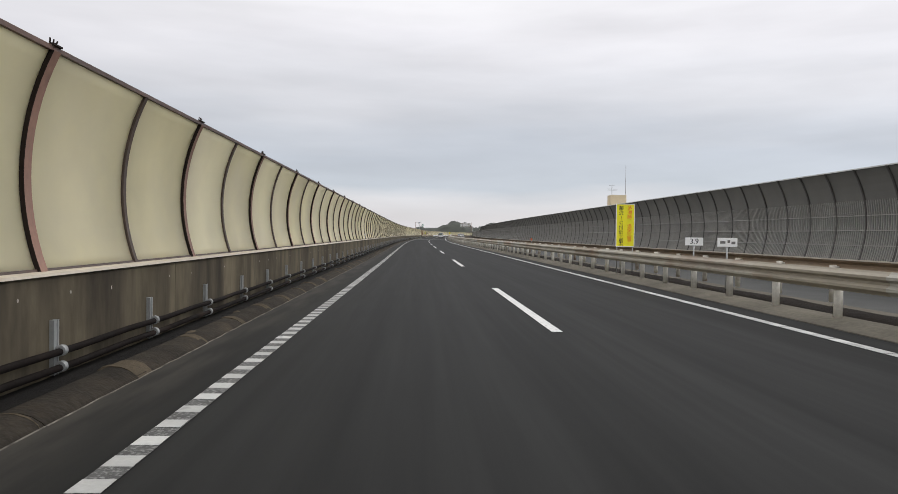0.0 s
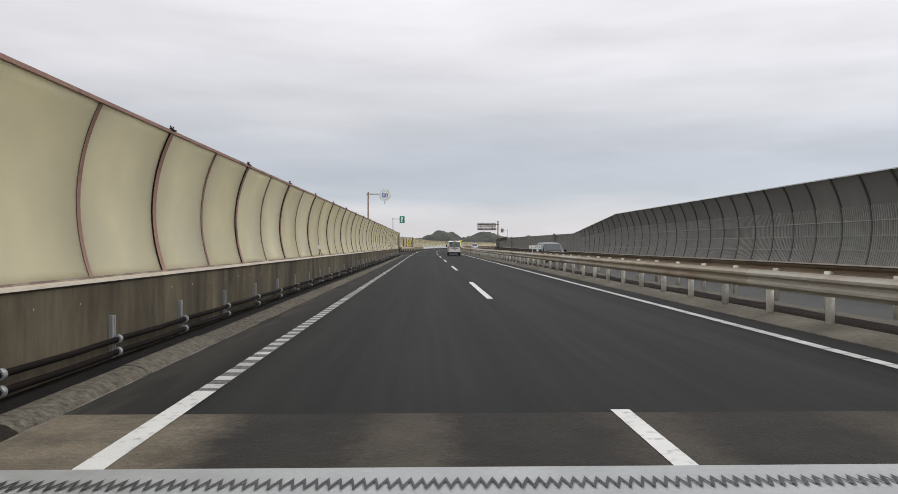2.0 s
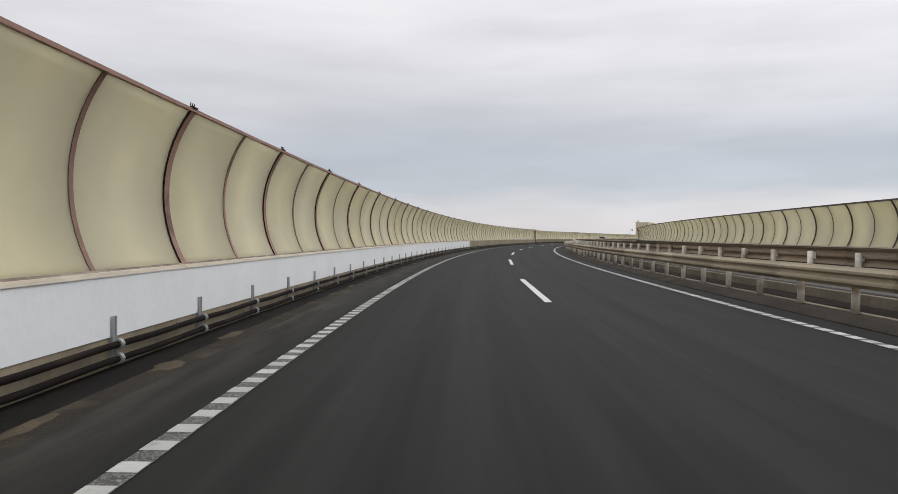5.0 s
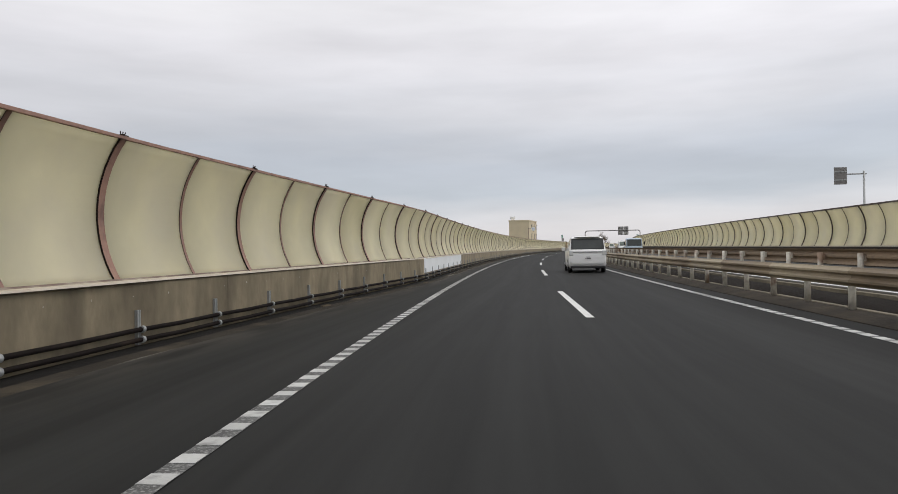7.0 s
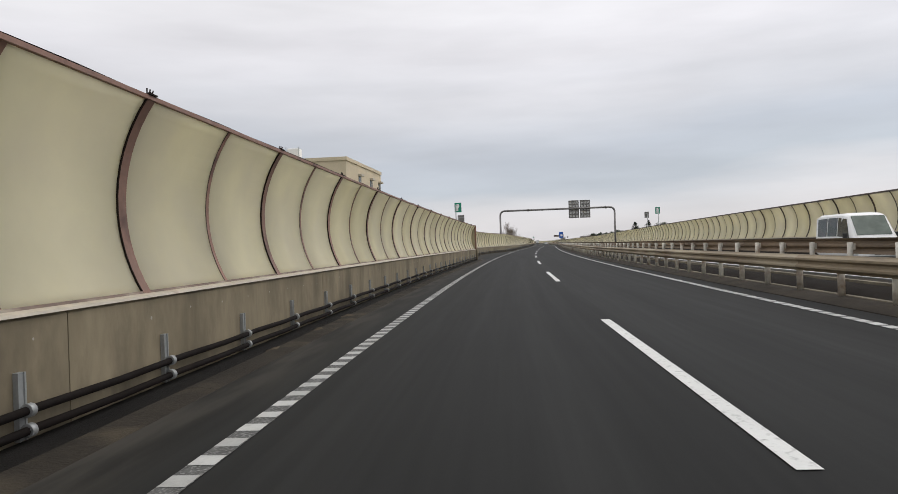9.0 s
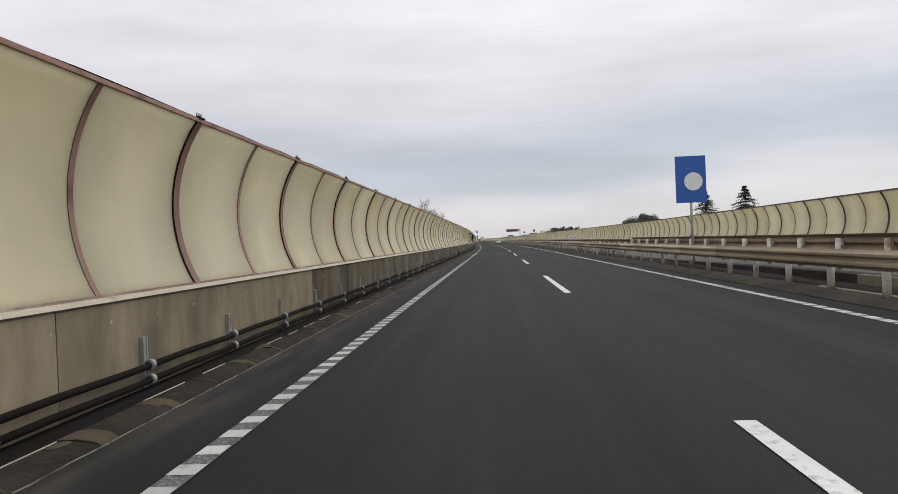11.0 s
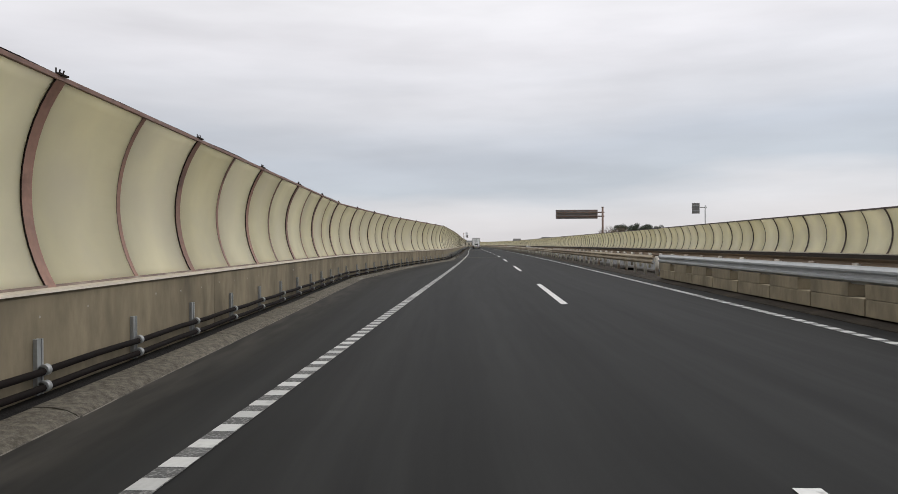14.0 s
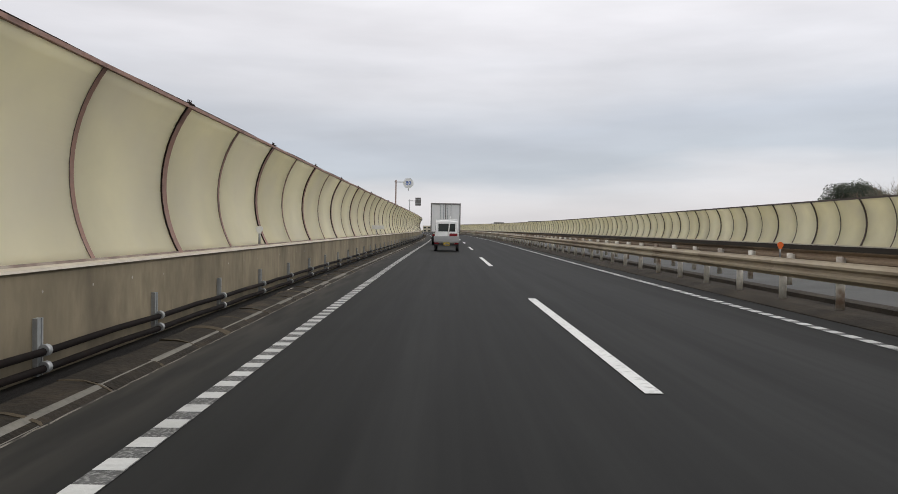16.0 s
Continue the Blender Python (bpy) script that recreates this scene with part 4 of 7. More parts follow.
def pieces_between(a, b):
    """The posts from a to b: (station, is_main)."""
    return [(q, (k + first) % 2 == 1) for q, k, first in runs(GRID, S_B - 1, 1.2) if a <= q < b]


STEPS = (256.6, 317.6, 577.0, 838.0, 1207.0)


def near_sections():
    """Sections of the near barrier, cut at posts; where it steps back a post stands on either side."""
    allp = pieces_between(S_A, S_B)
    want = [S_A, 0, 40, 84, 128, 166.4, 212, 256.6, 288, 317.6, 365, 410, 455, 500, 540, 577, 636, 678, 742, 770, 838, 900, 945, 1011, 1056, 1101, 1150, 1207, 1266, 1320, 1372, 1420, 1470, 1530, 1590, S_B]
    cuts = [c if c in STEPS or c in (S_A, S_B) else next(s for s, _ in allp if s >= c - 0.2) for c in want]
    for a, b in zip(cuts, cuts[1:]):
        posts = [(s, m) for s, m in allp if a - 1e-6 <= s < b - 0.5]
        if not posts or posts[0][0] > a + 0.9:
            posts.insert(0, (a + 0.03, False))
        elif posts[0][0] > a + 1e-6:
            posts[0] = (a + 0.03, posts[0][1])
        full = [posts[0]]
        for s, m in posts[1:] + [(b, None)]:
            if s - full[-1][0] > 3.3:
                full.append(((s + full[-1][0]) / 2, False))
            if m is not None:
                full.append((s, m))
        yield a, b, full


def build_near_barrier():
    for a, b, posts in near_sections():
        lat = lambda s: W_LAT - 0.10 - bay(min(max(s, a + 0.05), b - 0.05))
        seg = thing("noise_barrier", M((a + b) / 2, lat((a + b) / 2), 0.89), "bowed translucent cream noise barrier with brown steel posts on the parapet", "noise barrier", "noise barriers along the near lane")
        sts = [s for s, _ in posts] + [b]
        for (s, main), nxt in zip(posts, sts[1:]):
            old = s < 365
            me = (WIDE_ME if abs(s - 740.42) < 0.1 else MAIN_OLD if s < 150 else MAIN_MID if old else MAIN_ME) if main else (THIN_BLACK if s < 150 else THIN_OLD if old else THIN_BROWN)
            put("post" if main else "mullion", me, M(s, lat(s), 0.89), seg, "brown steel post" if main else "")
            w = nxt - s
            mid = (s + nxt) / 2
            skew = math.degrees(math.atan2(-(lat(nxt) - lat(s)), w))
            m = M(mid, (lat(s) + lat(nxt)) / 2, 0.89, skew) @ Matrix.Diagonal((1, w / 2.0, 1, 1))
            put("panel", PANEL_OLD if old else PANEL_ME, m, seg)
        tx, tz = arc(9)[-1]
        bm = bmesh.new()
        n = max(2, round((b - a) / 4))
        st = [a + (b - a) * i / n for i in range(n + 1)]
        sweep(bm, [[R(s, lat(s) + tx + dx, 0.89 + tz + dz) for dx, dz in ((-0.03, -0.022), (0.03, -0.022), (0.03, 0.02), (-0.03, 0.02))] for s in st], closed=True)
        if a >= 680:
            wb = bmesh.new()
            rng = random.Random(int(a))
            wr = []
            k = max(4, round((b - a) / 1.0))
            for i in range(k + 1):
                s = a + (b - a) * i / k
                c = -0.016 + rng.uniform(-0.010, 0.012)
                wr.append([R(s, lat(s) + tx + 0.008 * math.cos(q), 0.89 + tz + 0.045 + c + 0.008 * math.sin(q)) for q in (0.5, 2.6, 4.7)])
            sweep(wb, wr, closed=True)
            part("top_wire", normals(wb), RUBBER, seg, "loose black wire", Matrix.Identity(4))
        part("top_rail", normals(bm), TOPRAIL if a < 150 else POST, seg, "brown top rail", Matrix.Identity(4))
        bm = bmesh.new()
        sweep(bm, [[R(s, lat(s) + dx, 0.89 + dz) for dx, dz in ((-0.12, -0.005), (0.13, -0.005), (0.12, 0.02), (0.08, 0.03), (-0.12, 0.03))] for s in st], closed=True)
        part("sill", normals(bm), LEDGE, seg, "pale metal sill", Matrix.Identity(4))
        bm = bmesh.new()
        sweep(bm, [[R(s, lat(s) + dx, 0.89 + dz) for dx, dz in ((-0.03, 0.028), (0.014, 0.028), (0.004, 0.052), (-0.04, 0.052))] for s in st], closed=True)
        part("bottom_frame", normals(bm), POST_DARK if a < 150 else FRAME, seg, "brown bottom frame", Matrix.Identity(4))


build_near_barrier()


def build_bay_ends():
    """Flat closing screens where the barrier steps back."""
    for s, side, w in ((256.6, -1, 1.9), (317.6, 1, 1.9), (577.0, -1, 0.75), (838.0, -1, 0.75), (1207.0, -1, 0.75)):
        m = M(s + 0.12 * side, W_LAT - 0.1, 0.89)
        e = thing("end_screen", m, "flat translucent end screen with brown frame beside the noise barrier", "noise barrier", "end screens of the recesses")
        # brown filler between the bowed edge and the flat screen
        bm = bmesh.new()
        ox = -w if side > 0 else 0.0
        extrude_outline(bm, [(x + ox, z) for x, z in arc(10)] + [(0.17 + ox, 1.98), (0.17 + ox, 0.0)], 0.05, pose(0, -0.1 * side, 0))
        part("filler_plate", normals(bm), POST, e, "brown bow-shaped filler plate")
        xs = (-w, -w * 0.66, -w * 0.3, 0.1) if w > 1 else (-w, 0.1)
        for x in xs:
            bm = bmesh.new()
            box(bm, x - 0.06, x + 0.06, -0.08, 0.08, 0, 2.02)
            part("frame_post", normals(bm), POST, e, "brown steel post")
        for x0, x1 in [(a + 0.06, b - 0.06) for a, b in zip(xs, xs[1:])]:
            bm = bmesh.new()
            box(bm, x0, x1, -0.01, 0.01, 0.03, 1.97)
            part("flat_panel", normals(bm), PANEL, e)
        for x0, x1, z in ([(xs[1] + 0.06, xs[2] - 0.06, 0.98)] if w > 1 else []) + [(-w + 0.06, 0.04, 0.0), (-w + 0.06, 0.04, 1.98)]:
            bm = bmesh.new()
            box(bm, x0, x1, -0.04, 0.04, z, z + 0.06)
            part("crossbar", normals(bm), POST_DARK, e)
        bm = bmesh.new()
        box(bm, -w - 0.2, 0.25, -0.22 if side > 0 else -0.15, 0.15 if side > 0 else 0.22, -1.2, -0.004)
        part("base_wall", normals(bm), CONCRETE_OLD if s < 300 else CONCRETE, e, "concrete base")


build_bay_ends()


def pipe_lift(s):
    """The pipes rise over the large deck joint."""
    return float(np.interp(s, (739.2, 739.9, 741.0, 741.5), (0.0, 0.085, 0.085, 0.0)))


def build_conduits():
    """Two black pipes clipped to the parapet's foot on steel channels."""
    bm = bmesh.new()
    box(bm, -0.012, 0.035, -0.038, 0.038, 0.02, 0.50)
    box(bm, 0.03, 0.045, -0.045, -0.025, 0.02, 0.50)
    box(bm, 0.03, 0.045, 0.025, 0.045, 0.02, 0.50)
    for z in (0.235, 0.095):
        tube(bm, (0.085, -0.03, z), (0.085, 0.03, z), 0.050, n=12)
        box(bm, 0.03, 0.09, -0.03, 0.03, z - 0.03, z + 0.03)
    chan = mesh_of("clamp_channel", normals(bm), GALV)
    for a, b in zip(PIPE_CUTS, PIPE_CUTS[1:]):
        lat = lambda s: W_LAT - bay(min(max(s, a + 1.0), b - 1.0))
        c = thing("cable_conduit", M((a + b) / 2, lat((a + b) / 2)), "two black cable conduits clamped to the foot of the parapet", "conduit", "conduits along the parapet")
        for z in (0.235, 0.095):
            bm = bmesh.new()
            n = round((b - a) / 2.4)
            rows = []
            spots = [(a + (b - a) * i / (n * 2), -0.012 if i % 2 else 0.0) for i in range(n * 2 + 1)]
            if a <= 738.5 < b:
                spots = sorted([q for q in spots if not 739 < q[0] < 741.8] + [(739.1 + 0.2 * i, 0.0) for i in range(14)])
            for s, sag in spots:
                ctr = R(s, lat(s) + 0.085, z + sag + pipe_lift(s))
                t = float(np.interp(s, _sta, _th))
                rows.append([ctr + Vector((0.033 * math.cos(q) * math.cos(t), -0.033 * math.cos(q) * math.sin(t), 0.033 * math.sin(q))) for q in [2 * math.pi * j / 8 for j in range(8)]])
            sweep(bm, rows, closed=True, smooth=True)
            part("pipe", normals(bm), RUBBER, c, "", Matrix.Identity(4))
        for s in clamp_stations():
            if a <= s < b:
                put("clamp_channel", chan, M(s, lat(s), pipe_lift(s)), c, "galvanised steel channel with clamps")


build_conduits()


# ---- far barrier: dark louvred panels, then cream ones ----
def louvre_line(h, bow, n=12):
    return [(bow * (1.15 * u * (1 - u) - 0.30 * u ** 3) + 0.05, h * u) for u in [i / n for i in range(n + 1)]]


def louvre_panel(h0, b0, h1, b1, n=12):
    """Dark sheet between two posts, with thin upright slats that thin out towards the top."""
    bm = bmesh.new()
    p, q = louvre_line(h0, b0, n), louvre_line(h1, b1, n)
    def at(i, y):
        f = (y + 1) / 2
        return p[i][0] * (1 - f) + q[i][0] * f, p[i][1] * (1 - f) + q[i][1] * f
    def skin(ya, yb, x0, x1, rows):
        sweep(bm, [[Vector((at(i, y)[0] + x, y, at(i, y)[1])) for y, x in ((ya, x0), (yb, x0), (yb, x1), (ya, x1))] for i in rows], closed=True)
    skin(-0.985, 0.985, 0.0, 0.05, range(n + 1))
    nf = len(bm.faces)
    a, b = at(n, -1.0), at(n, 1.0)
    sweep(bm, [[Vector((x + dx, y, z + dz)) for dx, dz in ((-0.05, -0.01), (0.10, -0.01), (0.10, 0.035), (-0.05, 0.035))] for y, (x, z) in ((-1.0, a), (1.0, b))], closed=True)
    nc = len(bm.faces)
    if b0 > 0.3:
        for j in range(14):
            y = -0.92 + 1.84 * j / 13
            skin(y - 0.019, y + 0.019, -0.035, 0.002, range(0, 9))
        for i in (2, 4, 6):
            # cross bars that tie the slats
            zs = [(at(i, y), y) for y in (-0.95, 0.95)]
            sweep(bm, [[Vector((x + dx, y, z + dz)) for dx, dz in ((-0.05, -0.02), (0.0, -0.02), (0.0, 0.02), (-0.05, 0.02))] for (x, z), y in zs], closed=True)
    else:
        for j in range(18):
            y = -0.95 + 1.9 * j / 17
            skin(y - 0.012, y + 0.012, -0.02, 0.002, range(0, n + 1, 4))
    bm.faces.ensure_lookup_table()
    for i, f in enumerate(bm.faces):
        f.material_index = 0 if i < nf else (2 if i < nc else 1)
    return normals(bm)


def far_height(st):
    """Height and bow of the dark wall, which drops and flattens beyond the slope."""
    h = float(np.interp(st, (226, 246, 318, 322, 376, 382), (3.5, 2.05, 2.05, 2.3, 2.3, 2.15)))
    b = float(np.interp(st, (226, 246, 318, 324, 376, 384), (1.0, 0.05, 0.05, 0.55, 0.55, 0.2)))
    return round(h, 3), round(b, 3)


def build_far_barrier():
    made = {}
    def dark(st):
        key = far_height(st) + far_height(st + 2)
        if key not in made:
            pm = mesh_of("louvre_panel", louvre_panel(*key), [DARKPANEL, LOUVRE, WALLCAP])
            bm = bmesh.new()
            w, o = (0.045, 0.055) if key[1] > 0.3 else (0.02, 0.03)
            sweep(bm, [[Vector((x - o, -w, z)), Vector((x - o, w, z)), Vector((x + 0.09, w, z)), Vector((x + 0.09, -w, z))] for x, z in louvre_line(*key[:2])], closed=True)
            made[key] = pm, mesh_of("post", normals(bm), WALLPOST)
        return made[key]
    # mirrored bow for the other side
    def flipped(me):
        c = me.copy()
        c.transform(Matrix.Diagonal((-1, 1, 1, 1)))
        c.flip_normals()
        return c
    pan, mainp, thin = flipped(PANEL_ME), flipped(mesh_of("post", bowed_post(0.07, 0.045), [POST_DARK, POST_DARK])), flipped(mesh_of("mullion", bowed_post(0.045, 0.02), [POST_DARK, POST_DARK]))
    s = S_A
    while s < S_B - 1:
        n = 20
        is_dark = s < 427
        e = min(s + 2.0 * n, 226 if s < 226 else (428 if s < 428 else S_B))
        n = round((e - s) / 2)
        if is_dark:
            seg = thing("dark_noise_barrier", M((s + e) / 2, 15.2, right_base(s)), "dark grey louvred metal noise barrier with upright slats", "noise barrier", "dark noise barriers beyond the opposite lanes")
        else:
            seg = thing("far_noise_barrier", M((s + e) / 2, 15.2, right_base(s)), "bowed translucent cream noise barrier beyond the opposite lanes", "noise barrier", "cream noise barriers beyond the opposite lanes")
        for i in range(n):
            st = s + 2.0 * i
            z = right_base(st)
            if is_dark:
                pm, po = dark(st)
                put("post", po, M(st, 15.2, z), seg)
                put("louvre_panel", pm, M(st + 1, 15.2, z), seg)
            else:
                put("post" if i % 2 == 0 else "mullion", mainp if i % 2 == 0 else thin, M(st, 15.2, z), seg)
                put("panel", pan, M(st + 1, 15.2, z), seg)
        bm = bmesh.new()
        st = [s + (e - s) * i / 10 for i in range(11)]
        if not is_dark:
            sweep(bm, [[R(q, 15.2 - 0.10 + dx, right_base(q) + 1.955 + dz) for dx, dz in ((-0.04, -0.03), (0.04, -0.03), (0.04, 0.04), (-0.04, 0.04))] for q in st], closed=True)
            part("top_rail", normals(bm), POST_DARK, seg, "", Matrix.Identity(4))
        bm = bmesh.new()
        sweep(bm, [[R(q, 15.2 + dx, right_base(q) + dz) for dx, dz in ((-0.1, -0.02), (0.1, -0.02), (0.1, 0.03), (-0.1, 0.03))] for q in st], closed=True)
        part("sill", normals(bm), LEDGE, seg, "pale metal sill", Matrix.Identity(4))
        s = e
    # pilasters where the flat sheets are jointed
    for st in (257.5, 308.8, 360.0):
        z = right_base(st)
        pl = thing("wall_pilaster", M(st, 14.98, z), "grey steel pilaster on the dark noise barrier", "pilaster", "pilasters of the dark barrier")
        bm = bmesh.new()
        box(bm, -0.12, 0.06, -0.28, 0.28, -0.1, 2.14, bevel=0.02)
        part("column", normals(bm), DARKPANEL, pl)
        bm = bmesh.new()
        box(bm, -0.16, 0.10, -0.33, 0.33, 2.143, 2.19, bevel=0.01)
        part("cap", normals(bm), LOUVRE, pl, "paler cap plate")


build_far_barrier()


# ---- guardrails on the median ----
W_BEAM = [(0.0, 0.0), (0.02, 0.03), (0.075, 0.07), (0.075, 0.11), (0.02, 0.15), (0.02, 0.19), (0.075, 0.23), (0.075, 0.27), (0.02, 0.31), (0.0, 0.34)]


def beam_mesh(length, flip):
    bm = bmesh.new()
    k = -1 if flip else 1
    prof = [(x * -k, z) for x, z in W_BEAM] + [(x * -k + 0.006 * k, z) for x, z in W_BEAM[::-1]]
    sweep(bm, [[Vector((x, y, z)) for x, z in prof] for y in (0, length)], closed=True)
    return normals(bm)


def build_guardrails():
    bm = bmesh.new()
    tube(bm, (0, 0, 0.0), (0, 0, 0.74), 0.066, n=12)
    box(bm, -0.10, 0.02, -0.035, 0.035, 0.52, 0.68)
    post = mesh_of("post", normals(bm), RAIL_POST)
    bm = bmesh.new()
    tube(bm, (0, 0, 0.0), (0, 0, 0.68), 0.060, n=12)
    box(bm, -0.10, 0.02, -0.035, 0.035, 0.52, 0.66)
    post_far = mesh_of("post", normals(bm), RAIL_POST)
    post_far.materials[0] = RAIL_POST_FAR
    post_old = post.copy()
    post_old.materials[0] = RAIL_POST_FAR
    near, near_old, far = mesh_of("beam", beam_mesh(4.02, False), RAIL), mesh_of("beam", beam_mesh(4.02, False), RAIL_OLD), mesh_of("beam", beam_mesh(8.02, True), RAIL_RUST)
    s = -36.0 + 20
    turn = Matrix.Rotation(math.pi, 4, "Z")
    while s < S_B - 40:
        ph = 1.42 if s < 500 else (0.3 if s < 900 else (1.3 if s < 1200 else 1.9))
        lift = 0.17 * (right_base(s + 20) - 0.5)
        for lat, beam, name, z in ((4.68, near_old if s > 255 else near, "near", 0.09), (5.74, far, "far", (0.29 if 330 < s + 20 < 965 else 0.15) + lift)):
            g = thing("guardrail", M(s + 20, lat, z), "weathered cream steel guardrail with round posts on the median kerb" if name == "near" else "rust-stained steel guardrail facing the opposite lanes", "guardrail", "guardrails on the median")
            for i in range(20):
                q = s + ph + 2.0 * i
                m = M(q, lat, z)
                if not (name == "near" and 1203 < q < 1230):
                    put("post", (post if s < 255 else post_old) if name == "near" else post_far, m if name == "near" else m @ turn, g)
            for i in range(10 if name == "near" else 5):
                q = s + (4.0 if name == "near" else 8.0) * i
                if not (name == "near" and 1201 < q < 1230):
                    put("beam", beam, M(q, lat + (-0.10 if name == "near" else 0.10), z + 0.43), g)
        s += 40.0


build_guardrails()


# ---- new pale stretches of the parapet ----
def build_pale_parapet():
    for a, b in ((362.5, 500.0), (636.4, 653.0)):
        bm = bmesh.new()
        ribbon(bm, a, b, 4, lambda s: [(W_LAT - 0.1, 0.30), (W_LAT + 0.015, 0.30), (W_LAT + 0.015, 0.895), (W_LAT - 0.1, 0.925)], closed=True)
        tagged(part("parapet_facing", normals(bm), NEWWALL), "clean white facing panels on the parapet", "parapet", kind="structure")


build_pale_parapet()


# ---- signs ----
def letters(parent, body, size, mat, m, up=True):
    return put("lettering", text_mesh(body, size, mat), m @ FACE, parent)


def yellow_banner(s, lat, z0, z1, width, columns, label, legs=(0.0,)):
    """Yellow plate on a light frame; columns: (x, top z, size, material, characters)."""
    b = thing("roadwork_banner", M(s, lat), label, "sign", "yellow roadwork banners")
    bm = bmesh.new()
    box(bm, -width / 2, width / 2, -0.006, 0.006, z0, z1)
    part("plate", normals(bm), YELLOW, b, "bright yellow plate")
    for x0, x1, a, c in ((-width / 2 - 0.015, -width / 2 + 0.005, z0, z1), (width / 2 - 0.005, width / 2 + 0.015, z0, z1), (-width / 2, width / 2, z0 - 0.01, z0 + 0.01), (-width / 2, width / 2, z1 - 0.01, z1 + 0.01)):
        bm = bmesh.new()
        box(bm, x0, x1, -0.018, 0.018, a, c)
        part("frame", normals(bm), WHITE, b, "white frame bar")
    for x in legs:
        bm = bmesh.new()
        tube(bm, (x, 0.025, 0.1), (x, 0.025, z0 + 0.3), 0.016, n=8)
        part("leg", normals(bm), GALV, b)
    for x, top, size, pitch, mat, chars in columns:
        for i, ch in enumerate(chars):
            if ch != " ":
                letters(b, ch, size, mat, WORLD[b] @ pose(x * SC, -0.009 * SC, (top - pitch * i) * SC), True)


RIGHT_TEXT = [(-0.14, 2.22, 0.16, 0.155, BLACK, "藤沢IC付近工事中"), (0.14, 2.22, 0.16, 0.145, ORANGE, "渋滞時 追突注意")]
yellow_banner(14.2, 4.95, 0.98, 2.37, 0.59, RIGHT_TEXT, "tall yellow banner with black and orange characters behind the guardrail", (-0.26, 0.26))
yellow_banner(319.3, 5.0, 0.98, 2.40, 0.60, RIGHT_TEXT, "tall yellow banner with black and orange characters behind the guardrail", (-0.26, 0.26))
yellow_banner(306.2, -5.35, 1.22, 2.32, 0.47, [(-0.11, 2.21, 0.18, 0.172, BLACK, "対面通行規制"), (0.11, 2.21, 0.18, 0.172, BLUE, "藤沢IC付近")],
              "yellow banner with black and blue characters above a guardrail")


def kilo_post(s, lat, body, z=1.15):
    k = thing("distance_marker", M(s, lat, 0.05), "small white distance plate on a thin post", "sign", "distance markers on the median")
    bm = bmesh.new()
    tube(bm, (0, 0.02, 0), (0, 0.02, z + 0.05), 0.02, n=8)
    part("post", normals(bm), GALV, k)
    bm = bmesh.new()
    box(bm, -0.23, 0.23, -0.006, 0.006, z - 0.1, z + 0.1, bevel=0.004)
    p = part("plate", normals(bm), WHITE, k, "white plate")
    if body:
        put("lettering", text_mesh(body, 0.19, BLACK), WORLD[k] @ pose(0, -0.009 * SC, z * SC) @ FACE, p)
    else:
        for x0, x1, zz in ((-0.17, -0.05, 0.0), (0.0, 0.06, 0.02), (0.09, 0.18, -0.01)):
            bm = bmesh.new()
            box(bm, x0, x1, -0.010, -0.007, z + zz - 0.03, z + zz + 0.03)
            part("bar", normals(bm), GREYSIGN, p)


for s, body in ((8.6, "3.9"), (108.6, "3.8"), (208.6, "3.7"), (307.4, "3.6"), (710.0, "3.2"), (1009.5, "2.9"), (1311.5, "2.6")):
    up = 0.97 if s > 1300 else 1.15
    kilo_post(s, 5.12, body, up)
    kilo_post(s - 2.0, 5.12, "", up)


def wall_plate(s):
    k = thing("wall_marker", M(s, W_LAT + 0.05, 0.97), "pair of small white plates on the barrier sill", "sign", "markers on the near barrier")
    for y in (0, 2.0):
        bm = bmesh.new()
        box(bm, -0.22, 0.22, y - 0.006, y + 0.006, 0.25, 0.43)
        part("plate", normals(bm), WHITE, k, "white plate")
        bm = bmesh.new()
        tube(bm, (0, y + 0.02, 0.0), (0, y + 0.02, 0.3), 0.015, n=6)
        part("post", normals(bm), GALV, k)


wall_plate(408.6)
wall_plate(1410.0)


def reflector(s, lat, z, orange):
    r = thing("delineator", M(s, lat, z), "orange round delineator on the guardrail" if orange else "small round white delineator on a stub post", "delineator", "delineators along the road")
    bm = bmesh.new()
    tube(bm, (0, 0, 0), (0, 0, 0.22), 0.022, 0.018, n=8)
    part("stub", normals(bm), GALV, r)
    bm = bmesh.new()
    tube(bm, (0, -0.02, 0.27), (0, 0.02, 0.27), 0.06, n=16)
    box(bm, -0.03, 0.03, -0.025, 0.025, 0.19, 0.23)
    part("disc", normals(bm), ORANGE if orange else WHITE, r, "orange disc" if orange else "white disc")


for s in (36, 135, 285.5, 1088.7, 1140, 1389.4):
    reflector(s, 5.3, 0.80, True)
for i in range(28):
    s = 36.4 + 50.05 * i
    if bay(s) == 0 and (s < 300 or s > 1000):
        reflector(s, W_LAT + 0.0, 0.96, False)


